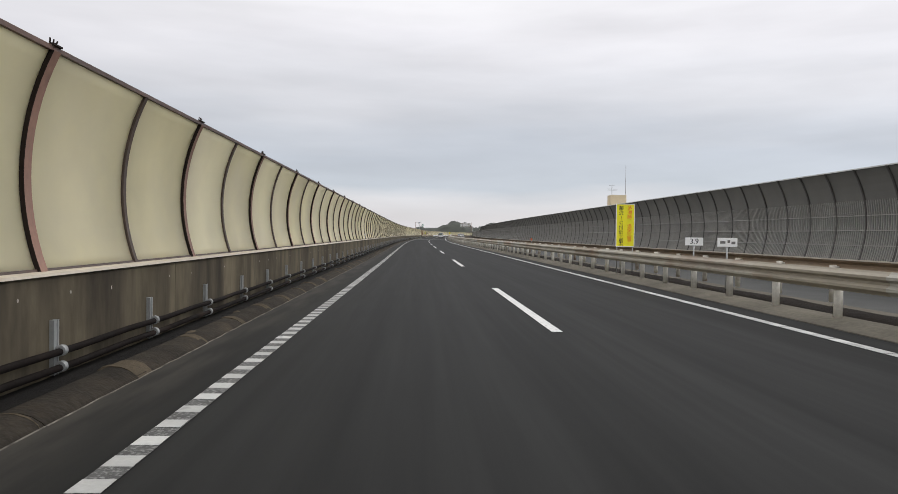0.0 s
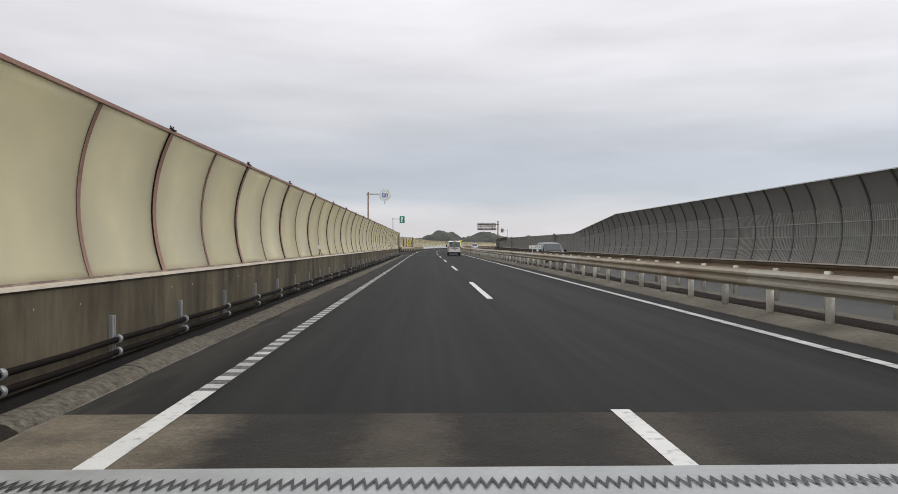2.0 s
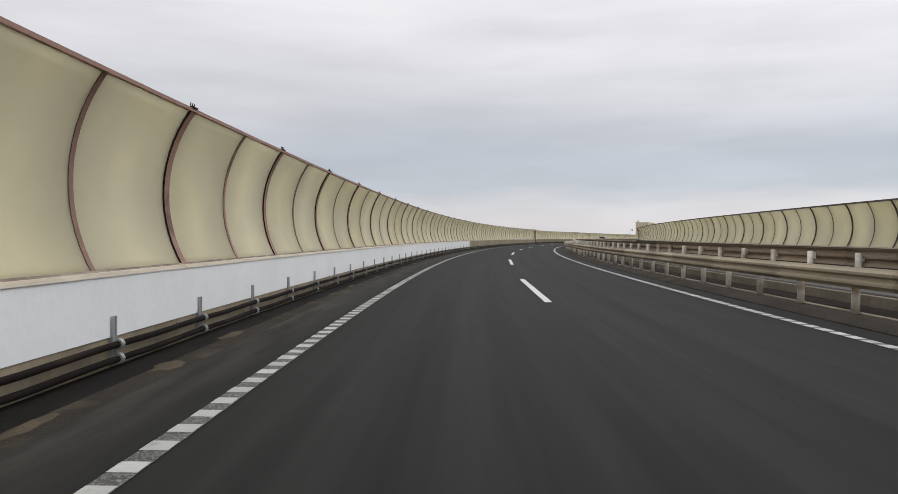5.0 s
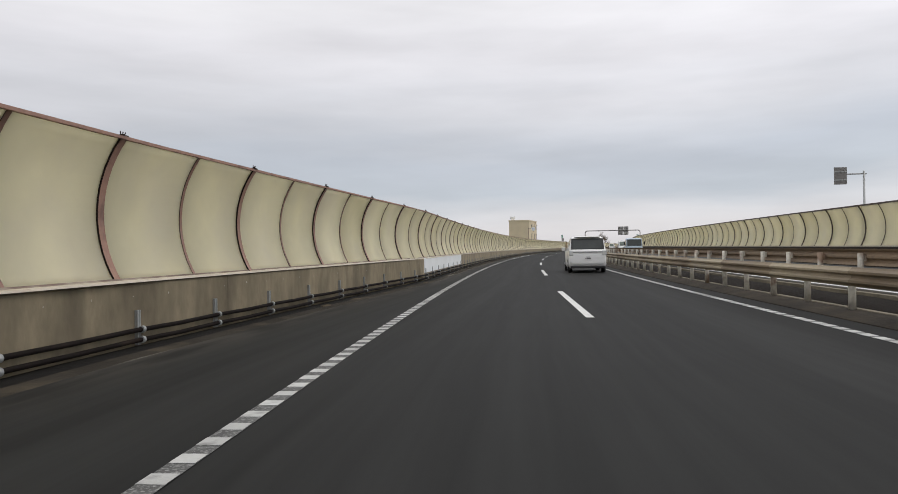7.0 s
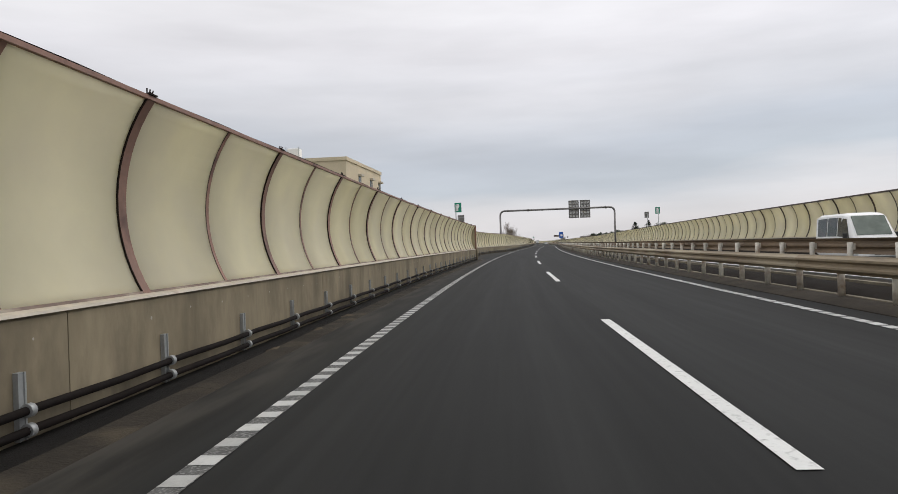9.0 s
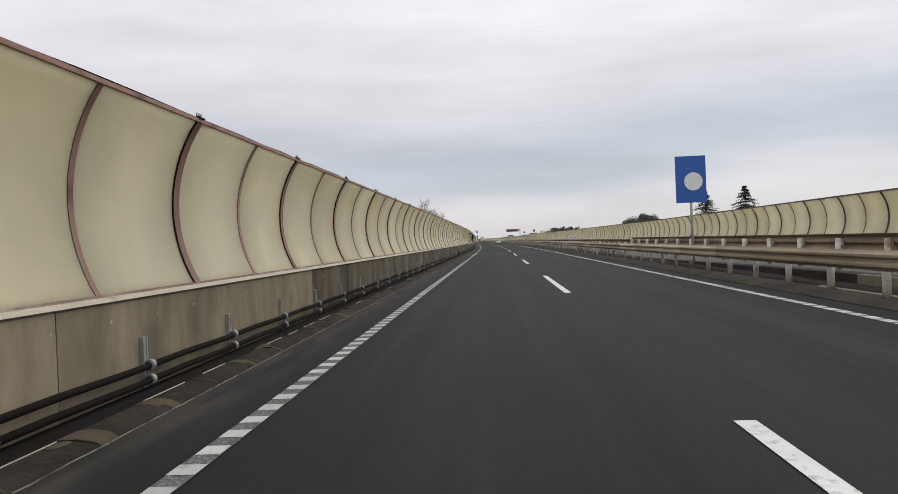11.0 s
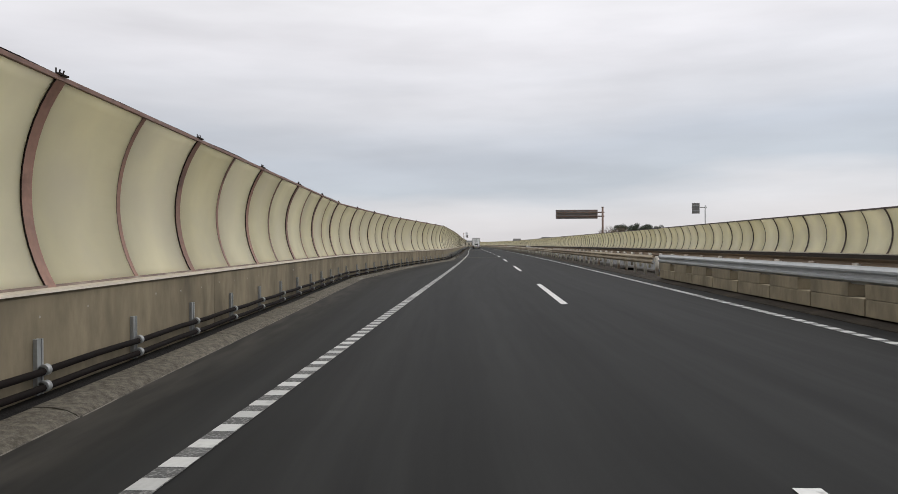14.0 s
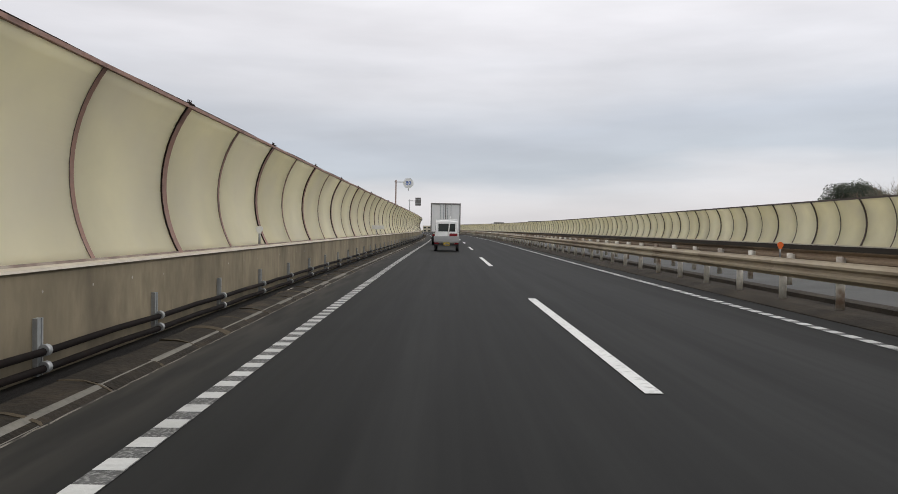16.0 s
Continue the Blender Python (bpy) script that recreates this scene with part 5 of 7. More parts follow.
def arm_sign(s, lat, arm, z, kind, label, cat="sign", top=None):
    """Post behind the barrier with a short arm and a plate. kind: disc, green, back_square, back_disc."""
    k = thing("arm_sign", M(s, lat, 0.0), label, cat, "signs on tall posts")
    top = top or z + 0.08
    bm = bmesh.new()
    tube(bm, (0, 0, -1.0), (0, 0, top + 0.15), 0.055, 0.05, n=12)
    part("post", normals(bm), POLE_BROWN if kind in ("disc",) else GALV, k)
    bm = bmesh.new()
    tube(bm, (-0.12 if arm > 0 else 0.12, 0, top), (arm, 0, top), 0.03, n=10)
    part("arm", normals(bm), GREYSIGN, k)
    if kind in ("disc", "back_disc"):
        bm = bmesh.new()
        tube(bm, (arm, -0.04, z), (arm, -0.025, z), 0.40, n=40)
        d = part("plate", normals(bm), WHITE if kind == "disc" else GREYSIGN, k, "round plate")
        bm = bmesh.new()
        tube(bm, (arm, -0.01, z - 0.58), (arm, -0.01, z + 0.1), 0.025, n=8)
        part("hanger", normals(bm), GREYSIGN, k)
        if kind == "disc":
            put("lettering", text_mesh("80", 0.42, BLUE), WORLD[k] @ pose(arm * SC, -0.045 * SC, z * SC) @ FACE, d)
    else:
        w, h = 0.30, 0.42
        bm = bmesh.new()
        box(bm, arm - w, arm + w, -0.035, -0.02, z - h, z + h, bevel=0.004)
        d = part("plate", normals(bm), GREEN if kind == "green" else GREYSIGN, k, "green plate" if kind == "green" else "grey back of a plate")
        if kind == "green":
            bm = bmesh.new()
            extrude_outline(bm, [(arm - 0.14, z - 0.3), (arm + 0.02, z - 0.3), (arm + 0.02, z - 0.05), (arm + 0.14, z + 0.05), (arm + 0.1, z + 0.3), (arm - 0.12, z + 0.3), (arm - 0.16, z)], 0.004, pose(0, -0.040, 0))
            part("pictogram", normals(bm), WHITE, d)
        else:
            for zz in (-0.2, 0.2):
                bm = bmesh.new()
                box(bm, arm - w, arm + w, -0.055, -0.035, z + zz - 0.03, z + zz + 0.03)
                part("rib", normals(bm), GALV, d)


arm_sign(212.1, -5.5, 1.12, 4.65, "disc", "round white speed sign reading 80 on a brown post")
arm_sign(750.9, -5.6, 0.95, 4.86, "disc", "round white speed sign reading 80 on a brown post")
arm_sign(1431.0, -5.6, 0.95, 4.75, "disc", "round white speed sign reading 80 on a brown post")
arm_sign(251.5, -5.6, 1.1, 4.38, "green", "green plate with a white pictogram on a steel post")
arm_sign(1205.5, -5.6, 1.05, 4.38, "green", "green plate with a white pictogram on a steel post")
arm_sign(1452.0, -5.6, 0.9, 4.1, "back_square", "grey back of a small sign on a steel post")
arm_sign(840.5, -6.9, 0.2, 4.6, "green", "green plate with a white pictogram on a steel post")
arm_sign(843.0, -6.9, 0.2, 3.6, "back_square", "grey back of a small sign on a steel post")
arm_sign(320.5, 15.1, -1.15, 4.5, "back_square", "grey back of a small sign on a steel post")
arm_sign(1183.5, 14.9, -0.75, 3.75, "back_disc", "grey back of a round sign on a steel post")
arm_sign(1263.0, 15.7, -0.75, 4.05, "back_square", "grey back of a small sign on a steel post")
arm_sign(644.3, 15.5, -1.1, 4.55, "back_square", "grey back of a small sign on a steel post")
arm_sign(873.0, 15.7, -0.1, 4.9, "green", "green plate with a white pictogram on a steel post")
arm_sign(883.0, 15.7, -0.1, 4.7, "back_square", "grey back of a small sign on a steel post")


def board(s, lat, width, z0, z1, reach, label, lamp=False):
    """Large board on a cantilever post, seen from behind."""
    k = thing("cantilever_sign", M(s, lat, 0), label, "sign", "cantilever boards")
    bm = bmesh.new()
    tube(bm, (0, 0, -1.0), (0, 0, z1 + 0.35), 0.16, 0.14, n=16)
    tube(bm, (0, 0, z1 + 0.34), (0, 0, z1 + 0.40), 0.17, n=16)
    part("post", normals(bm), POLE_BROWN, k, "brown steel post")
    for z in (z0 + 0.35, z1 - 0.4):
        bm = bmesh.new()
        tube(bm, (0.25, 0, z), (-reach + 0.15, 0, z), 0.085, n=12)
        part("arm", normals(bm), POLE_BROWN, k, "brown steel arm")
    bm = bmesh.new()
    box(bm, -reach, -reach + width, 0.12, 0.20 if not lamp else 0.45, z0, z1, bevel=0.01)
    b = part("board", normals(bm), WHITE if not lamp else GREYSIGN, k, "pale back of the board" if not lamp else "grey back of the board")
    n = 5
    for i in range(n):
        z = z0 + (z1 - z0) * (i + 0.5) / n
        bm = bmesh.new()
        box(bm, -reach, -reach + width, 0.07, 0.118, z - 0.035, z + 0.035)
        part("rib", normals(bm), GALV if not lamp else POLE_BROWN, b)
    for x in (-reach + width * 0.2, -reach + width * 0.8):
        bm = bmesh.new()
        box(bm, x - 0.06, x + 0.06, 0.02, 0.07, z0 + 0.1, z1 - 0.1)
        part("strap", normals(bm), POLE_BROWN, b)


board(344.8, 14.4, 4.6, 5.0, 6.9, 5.1, "pale back of a wide sign on a brown cantilever post")
board(1311.2, 15.9, 6.0, 4.95, 6.25, 6.7, "grey back of a long message board on a brown cantilever post", True)


def gantry():
    g = thing("sign_gantry", M(924.0, 0, 0), "grey tubular portal gantry with two signs seen from behind", "gantry")
    xs = (-7.6, 14.9)
    for x in xs:
        bm = bmesh.new()
        tube(bm, (x, 0, -1.0), (x, 0, 6.9), 0.2, 0.18, n=16)
        sx = 1 if x < 0 else -1
        prev = Vector((x, 0, 6.9))
        for i in range(1, 7):
            a = i / 6 * math.pi / 2
            p = Vector((x + sx * 0.9 * (1 - math.cos(a)), 0, 6.9 + 0.9 * math.sin(a)))
            tube(bm, prev, p, 0.18, n=14)
            prev = p
        part("leg", normals(bm), GREYSIGN, g, "grey steel leg")
    bm = bmesh.new()
    tube(bm, (xs[0] + 0.85, 0, 7.8), (xs[1] - 0.85, 0, 7.8), 0.18, n=16)
    for x in (-2.0, 13.2):
        tube(bm, (x - 0.12, 0, 7.8), (x + 0.12, 0, 7.8), 0.26, n=16)
    part("beam", normals(bm), GREYSIGN, g, "grey steel beam")
    for x0, x1 in ((6.0, 8.0), (8.2, 10.2)):
        bm = bmesh.new()
        box(bm, x0, x1, 0.25, 0.32, 5.9, 9.4)
        p = part("sign", normals(bm), WALLCAP, g, "pale grey back of a sign")
        for i in range(6):
            bm = bmesh.new()
            box(bm, x0, x1, 0.16, 0.246, 5.9 + i * 0.66, 6.1 + i * 0.66)
            part("rib", normals(bm), GREYSIGN, p, "dark grey cross rib")
        for i in range(4):
            bm = bmesh.new()
            x = x0 + (x1 - x0 - 0.16) * i / 3
            box(bm, x, x + 0.16, 0.08, 0.158, 5.9, 9.4)
            part("upright", normals(bm), GREYSIGN, p, "dark grey upright")


gantry()


def median_board(s, lat):
    """Tall blue board on a post of the median."""
    k = thing("blue_board", M(s, lat, 0.0), "tall blue sign board with pale round symbol on a post", "sign")
    bm = bmesh.new()
    tube(bm, (0, 0, -0.4), (0, 0, 3.7), 0.045, n=12)
    part("post", normals(bm), GALV, k)
    bm = bmesh.new()
    box(bm, -0.5, 0.5, -0.075, -0.05, 2.25, 3.8, bevel=0.01)
    board = part("board", normals(bm), BLUE, k, "blue painted board")
    bm = bmesh.new()
    tube(bm, (0.08, -0.085, 2.95), (0.08, -0.077, 2.95), 0.30, n=28)
    part("symbol", normals(bm), WHITE, board, "pale round symbol")


median_board(968.0, 4.95)


def recess_guardrail():
    g = thing("recess_guardrail", M(310, -5.8, 0.0), "white steel guardrail on a kerb slanting across the recess", "guardrail")
    a, b = R(303.0, -6.75), R(317.2, -4.95)
    ang = -math.atan2((b - a).x, (b - a).y)
    m = Matrix.Translation(a * SC) @ Matrix.Rotation(ang, 4, "Z")
    ln = (b - a).length
    bm = bmesh.new()
    box(bm, -0.3, 0.25, 1.0, ln, 0.0, 0.12, bevel=0.02)
    part("base_kerb", normals(bm), KERB, g, "stained concrete kerb", m)
    for i in range(7):
        bm = bmesh.new()
        y = 1.6 + 2.0 * i
        if y < ln:
            tube(bm, (0.02, y, 0.1), (0.02, y, 0.85), 0.065, n=12)
            part("post", normals(bm), RAIL_POST, g, "", m)
    for y in (0.0, ln / 2):
        bm = bmesh.new()
        prof = [(-x * -1, z) for x, z in W_BEAM] + [(-x * -1 - 0.006, z) for x, z in W_BEAM[::-1]]
        sweep(bm, [[Vector((x + 0.10, q, z + 0.56)) for x, z in prof] for q in (y, y + ln / 2 + 0.02)], closed=True)
        part("beam", normals(bm), LEDGE, g, "off-white beam", m)


recess_guardrail()


def block_median():
    """Staggered concrete blocks with a bright steel rail on top."""
    for i in range(13):
        s = 1204.2 + 2.0 * i
        b = thing("concrete_block", M(s + 1, 4.6, 0.10), "grey concrete barrier block in the median", "barrier block", "concrete blocks in the median")
        bm = bmesh.new()
        box(bm, -0.22, 0.22, -0.98, 0.98, 0.0, 0.28, bevel=0.012)
        part("lower_block", normals(bm), CONCRETE, b)
        bm = bmesh.new()
        box(bm, -0.22, 0.22, -0.45, 0.99, 0.284, 0.52, bevel=0.012)
        part("upper_block", normals(bm), CONCRETE, b)
    r = thing("steel_rail", M(1217, 4.6, 0.62), "bright galvanised rail over the concrete blocks", "guardrail")
    for s in (1204.0, 1212.8, 1221.6):
        bm = bmesh.new()
        prof = [(-x, z) for x, z in W_BEAM] + [(-x + 0.006, z) for x, z in W_BEAM[::-1]]
        sweep(bm, [[Vector((x - 0.15, q, z * 0.9 - 0.02)) for x, z in prof] for q in (0, 8.82)], closed=True)
        part("beam", normals(bm), GALV, r, "", M(s, 4.6, 0.62))


block_median()


# ---- vehicles: y runs from the tail (0) to the nose ----
def ring(w, z0, belt, wr, roof):
    half = [(w - 0.10, z0), (w - 0.01, z0 + 0.10), (w, (z0 + belt) * 0.5), (w - 0.015, belt), (wr + 0.02, roof - 0.09), (wr - 0.05, roof - 0.02), (wr * 0.5, roof)]
    return half + [(-x, z) for x, z in half[::-1]]


class Shell:
    """A body lofted through cross-sections, with glass and trim laid on it."""

    def __init__(self, secs):
        self.y = [s[0] for s in secs]
        self.r = [ring(*s[1:]) for s in secs]

    def at(self, y, k):
        """Point on line k (0..6 up one side) at length y."""
        x = np.interp(y, self.y, [r[k][0] for r in self.r])
        z = np.interp(y, self.y, [r[k][1] for r in self.r])
        return Vector((float(x), y, float(z)))

    def between(self, y, k, f):
        return self.at(y, k).lerp(self.at(y, k + 1), f)

    def body(self):
        bm = bmesh.new()
        ys = sorted(set(self.y))
        sweep(bm, [[Vector((x, y, z)) for x, z in r] for y, r in zip(self.y, self.r)], closed=True, smooth=False)
        normals(bm)
        edges = [e for e in bm.edges if len(e.link_faces) == 2 and e.calc_face_angle(0) > 0.3]
        bmesh.ops.bevel(bm, geom=edges, offset=0.025, segments=2, affect="EDGES", profile=0.6, clamp_overlap=True)
        for f in bm.faces:
            f.smooth = True
        return bm


def patch(corners, n=4, lift=0.036, flip=False):
    """A thin raised sheet over four corners."""
    a, b, c, d = [Vector(p) for p in corners]
    nrm = (b - a).cross(d - a).normalized() * lift
    bm = bmesh.new()
    top = [[a.lerp(b, i / n).lerp(d.lerp(c, i / n), j / n) + nrm for i in range(n + 1)] for j in range(n + 1)]
    sweep(bm, top)
    rim = [top[0][0], top[0][-1], top[-1][-1], top[-1][0]]
    low = [p - nrm * 2.5 for p in rim]
    vs, ws = [bm.verts.new(p) for p in rim], [bm.verts.new(p) for p in low]
    for i in range(4):
        bm.faces.new((vs[i], vs[(i + 1) % 4], ws[(i + 1) % 4], ws[i]))
    return normals(bm)


def wheel(parent, x, y, r, w, spokes=5, dark=False):
    sx = 1 if x > 0 else -1
    bm = bmesh.new()
    prof = [(r * 0.62, -w / 2), (r * 0.93, -w / 2), (r, -w / 2 + 0.03), (r, w / 2 - 0.03), (r * 0.93, w / 2), (r * 0.62, w / 2)]
    n = 24
    sweep(bm, [[Vector((x + d, y + q * math.cos(2 * math.pi * i / n), r + q * math.sin(2 * math.pi * i / n))) for q, d in prof] for i in range(n + 1)], smooth=True)
    wh = part("wheel", normals(bm), TYRE, parent, "black tyre")
    bm = bmesh.new()
    xo = x + sx * (w / 2 - 0.02)
    tube(bm, (xo - sx * 0.06, y, r), (xo - sx * 0.05, y, r), r * 0.63, n=24)
    for i in range(spokes):
        a = 2 * math.pi * i / spokes
        mt = Matrix.Translation((xo, y, r)) @ Matrix.Rotation(a, 4, "X")
        box(bm, -0.02, 0.02, -0.035, 0.035, 0.02, r * 0.6, mt)
    tube(bm, (xo - 0.02, y, r), (xo + 0.02, y, r), 0.06, n=12)
    tube(bm, (xo - sx * 0.03, y, r), (xo, y, r), r * 0.64, r * 0.60, n=24, caps=False)
    part("rim", normals(bm), RIM_DARK if dark else RIM, wh, "dark alloy rim" if dark else "grey alloy rim")
    bm = bmesh.new()
    tube(bm, (x - sx * w * 0.4, y, r), (x - sx * 0.01, y, r + 0.02), r * 1.16, n=24)
    part("wheel_well", normals(bm), PLASTIC, parent, "black wheel well")


def bars_plate(parent, x, y, z, mat=None, w=0.165, h=0.082, facing=-1):
    bm = bmesh.new()
    box(bm, x - w, x + w, y - 0.008, y + 0.008, z - h, z + h, bevel=0.003)
    p = part("number_plate", normals(bm), mat or WHITE, parent, "white number plate" if mat is None else "yellow number plate")
    for x0, x1, z0, z1 in ((-0.09, 0.08, 0.03, 0.055), (-0.13, -0.1, -0.05, 0.01), (-0.07, 0.14, -0.055, 0.012)):
        bm = bmesh.new()
        ya, yb = (y - 0.012, y - 0.009) if facing < 0 else (y + 0.009, y + 0.012)
        box(bm, x + x0, x + x1, ya, yb, z + z0, z + z1)
        part("plate_bar", normals(bm), GREYSIGN, p)


def place_vehicle(name, s, lat, label, cat, turn=0.0, z=0.012, group="vehicles on the road"):
    return thing(name, M(s, lat, z, turn), label, cat, group)


def two(f):
    for sx in (1, -1):
        f(sx)


def glass_side(v, sh, sx, y0, y1, y0t, y1t, mat, name="side_window", f0=0.06, f1=0.92):
    p = [sh.between(y0, 3, f0), sh.between(y1, 3, f0), sh.between(y1t, 3, f1), sh.between(y0t, 3, f1)]
    p = [Vector((q.x * sx, q.y, q.z)) for q in p]
    if sx < 0:
        p = [p[1], p[0], p[3], p[2]]
    return part(name, patch(p, lift=0.008), mat, v, "dark side glass")


def top_patch(sh, ya, yb, inset, fa=0.0, fb=0.0, k=5):
    """Corners on the roof line between two lengths, for screens."""
    a, b = sh.at(ya, k), sh.at(yb, k)
    a, b = a.lerp(b, fa), b.lerp(a, fb)
    return [(-(a.x - inset), a.y, a.z), (a.x - inset, a.y, a.z), (b.x - inset, b.y, b.z), (-(b.x - inset), b.y, b.z)]


def commuter_van():
    v = place_vehicle("white_van", 253.55, 1.92, "white high-roofed van with tinted windows and black bumper", "van")
    sh = Shell([(0.0, 0.80, 0.46, 1.02, 0.78, 1.16), (0.04, 0.835, 0.42, 1.07, 0.79, 1.50), (0.11, 0.84, 0.40, 1.08, 0.76, 1.90), (0.35, 0.845, 0.30, 1.08, 0.745, 1.97), (2.2, 0.845, 0.28, 1.08, 0.735, 1.985), (3.3, 0.845, 0.28, 1.06, 0.72, 1.95),
                (3.75, 0.845, 0.28, 1.05, 0.69, 1.86), (4.45, 0.82, 0.28, 1.02, 0.66, 1.10), (4.68, 0.72, 0.34, 0.80, 0.62, 0.90)])
    part("body", sh.body(), CARWHITE, v, "white painted body")
    def tail(z):
        return float(np.interp(z, (0.5, 1.16, 1.9), (0.0, 0.0, 0.11)))
    def rear_sheet(x0, x1, z0, z1, lift, r=0.05):
        """Round-cornered sheet on the sloping tail."""
        bm = bmesh.new()
        pts = []
        for cx, cz, a0 in ((x1 - r, z0 + r, -90), (x1 - r, z1 - r, 0), (x0 + r, z1 - r, 90), (x0 + r, z0 + r, 180)):
            pts += [(cx + r * math.cos(radians(a0 + 22.5 * i)), cz + r * math.sin(radians(a0 + 22.5 * i))) for i in range(5)]
        sweep(bm, [[Vector((x, tail(z) - d, z)) for x, z in pts] for d in (-0.05, lift)], closed=True)
        return normals(bm)
    part("window_surround", rear_sheet(-0.70, 0.70, 1.14, 1.82, 0.040), PLASTIC, v, "black rubber window surround")
    part("rear_window", rear_sheet(-0.675, 0.675, 1.165, 1.795, 0.044), GLASS_GREEN, v, "tinted rear window with pale reflections in its colour")
    def flank(sx):
        surround = [sh.between(0.42, 3, 0.05), sh.between(3.02, 3, 0.05), sh.between(3.02, 3, 0.90), sh.between(0.50, 3, 0.90)]
        surround = [Vector((q.x * sx, q.y, q.z)) for q in surround]
        part("side_surround", patch(surround if sx > 0 else [surround[1], surround[0], surround[3], surround[2]], lift=0.010), PLASTIC, v, "black window band")
        for y0, y1 in ((0.45, 1.73), (1.755, 2.99)):
            g = [sh.between(y, 3, f) for y, f in ((y0, 0.065), (y1, 0.065), (y1, 0.885), (y0 + (0.05 if y0 < 1 else 0), 0.885))]
            g = [Vector((q.x * sx, q.y, q.z)) for q in g]
            part("side_window", patch(g if sx > 0 else [g[1], g[0], g[3], g[2]], lift=0.014), GLASS_VAN, v, "tinted side window")
        glass_side(v, sh, sx, 3.14, 4.02, 3.14, 3.64, GLASS_VAN)
        bm = bmesh.new()
        prev = None
        for y in (0.12, 0.4, 1.2, 2.2, 3.2, 3.72):
            pt = sh.at(y, 4)
            pt = Vector(((pt.x + 0.004) * sx, y, pt.z + 0.012))
            if prev is not None:
                tube(bm, prev, pt, 0.014, n=6)
            prev = pt
        part("roof_gutter", normals(bm), PLASTIC, v, "dark roof gutter")
        bm = bmesh.new()
        for y in (3.08, 1.78):
            tube(bm, (sx * 0.845, y, 0.40), (sx * 0.835, y, 1.08), 0.005, n=5)
        tube(bm, (sx * 0.847, 0.45, 0.52), (sx * 0.847, 0.65, 0.56), 0.005, n=5)
        part("door_seam", normals(bm), PLASTIC, v)
        bm = bmesh.new()
        box(bm, sx * 0.845 - 0.004, sx * 0.845 + 0.008, 0.40, 1.95, 0.925, 0.945)
        box(bm, sx * 0.845 - 0.004, sx * 0.845 + 0.004, 0.40, 1.95, 0.985, 0.992)
        part("slide_rail", normals(bm), PLASTIC, v, "dark slide rail")
        for y in (2.90, 3.16):
            bm = bmesh.new()
            box(bm, sx * 0.85 - 0.02, sx * 0.85 + 0.02, y, y + 0.12, 0.96, 1.06 if y < 3 else 1.01, bevel=0.01)
            part("door_handle", normals(bm), PLASTIC, v, "black door handle")
        bm = bmesh.new()
        extrude_outline(bm, [(sx * x, z) for x, z in ((0.730, 0.70), (0.855, 0.70), (0.852, 1.10), (0.825, 1.20), (0.785, 1.22), (0.745, 1.17))], 0.15, pose(0, 0.045, 0))
        l = part("tail_lamp", normals(bm), LAMPRED, v, "tall dark red tail lamp")
        for z in (0.79, 0.90):
            bm = bmesh.new()
            box(bm, sx * 0.785 - 0.052, sx * 0.785 + 0.052, -0.040, -0.02, z, z + 0.085, bevel=0.008)
            part("reverse_lens", normals(bm), CLEAR, l, "clear lens")
        bm = bmesh.new()
        box(bm, sx * 0.95 - 0.08, sx * 0.95 + 0.08, 4.02, 4.12, 1.12, 1.40, bevel=0.03)
        part("door_mirror", normals(bm), PLASTIC, v, "black mirror")
        bm = bmesh.new()
        tube(bm, (sx * 0.70, tail(0.55) - 0.004, 0.55), (sx * 0.71, tail(1.16) - 0.010, 1.16), 0.006, n=5)
        tube(bm, (sx * 0.71, tail(1.16) - 0.010, 1.16), (sx * 0.735, tail(1.88) - 0.012, 1.88), 0.006, n=5)
        part("tailgate_seam", normals(bm), PLASTIC, v)
    two(flank)
    part("windscreen", patch(top_patch(sh, 3.75, 4.45, 0.03, 0.06, 0.06)), GLASS_DARK, v, "windscreen")
    bm = bmesh.new()
    box(bm, -0.845, 0.845, -0.09, 0.36, 0.30, 0.475, bevel=0.035)
    box(bm, -0.55, 0.55, -0.10, 0.1, 0.44, 0.485, bevel=0.01)
    part("rear_bumper", normals(bm), PLASTIC, v, "black rear bumper")
    bm = bmesh.new()
    box(bm, -0.40, 0.40, -0.035, 0.02, 0.945, 1.005, bevel=0.012)
    part("garnish", normals(bm), PLASTIC, v, "black tailgate handle bar")
    bm = bmesh.new()
    box(bm, -0.14, 0.14, 0.045, 0.16, 1.865, 1.905, bevel=0.012)
    part("brake_lamp", normals(bm), LAMPRED, v, "high red brake lamp")
    bm = bmesh.new()
    tube(bm, (-0.46, 0.10, 1.90), (-0.46, -0.10, 1.86), 0.022, n=8)
    tube(bm, (-0.46, -0.10, 1.88), (-0.44, -0.14, 1.70), 0.030, 0.045, n=8)
    box(bm, -0.56, -0.34, -0.19, -0.09, 1.60, 1.72, bevel=0.03)
    part("rear_mirror", normals(bm), PLASTIC, v, "black under-view mirror")
    bm = bmesh.new()
    tube(bm, (-0.40, 0.04, 1.82), (0.25, 0.02, 1.815), 0.014, n=6)
    tube(bm, (0.25, 0.02, 1.84), (0.25, 0.02, 1.79), 0.026, n=8)
    part("wiper", normals(bm), PLASTIC, v, "black rear wiper")
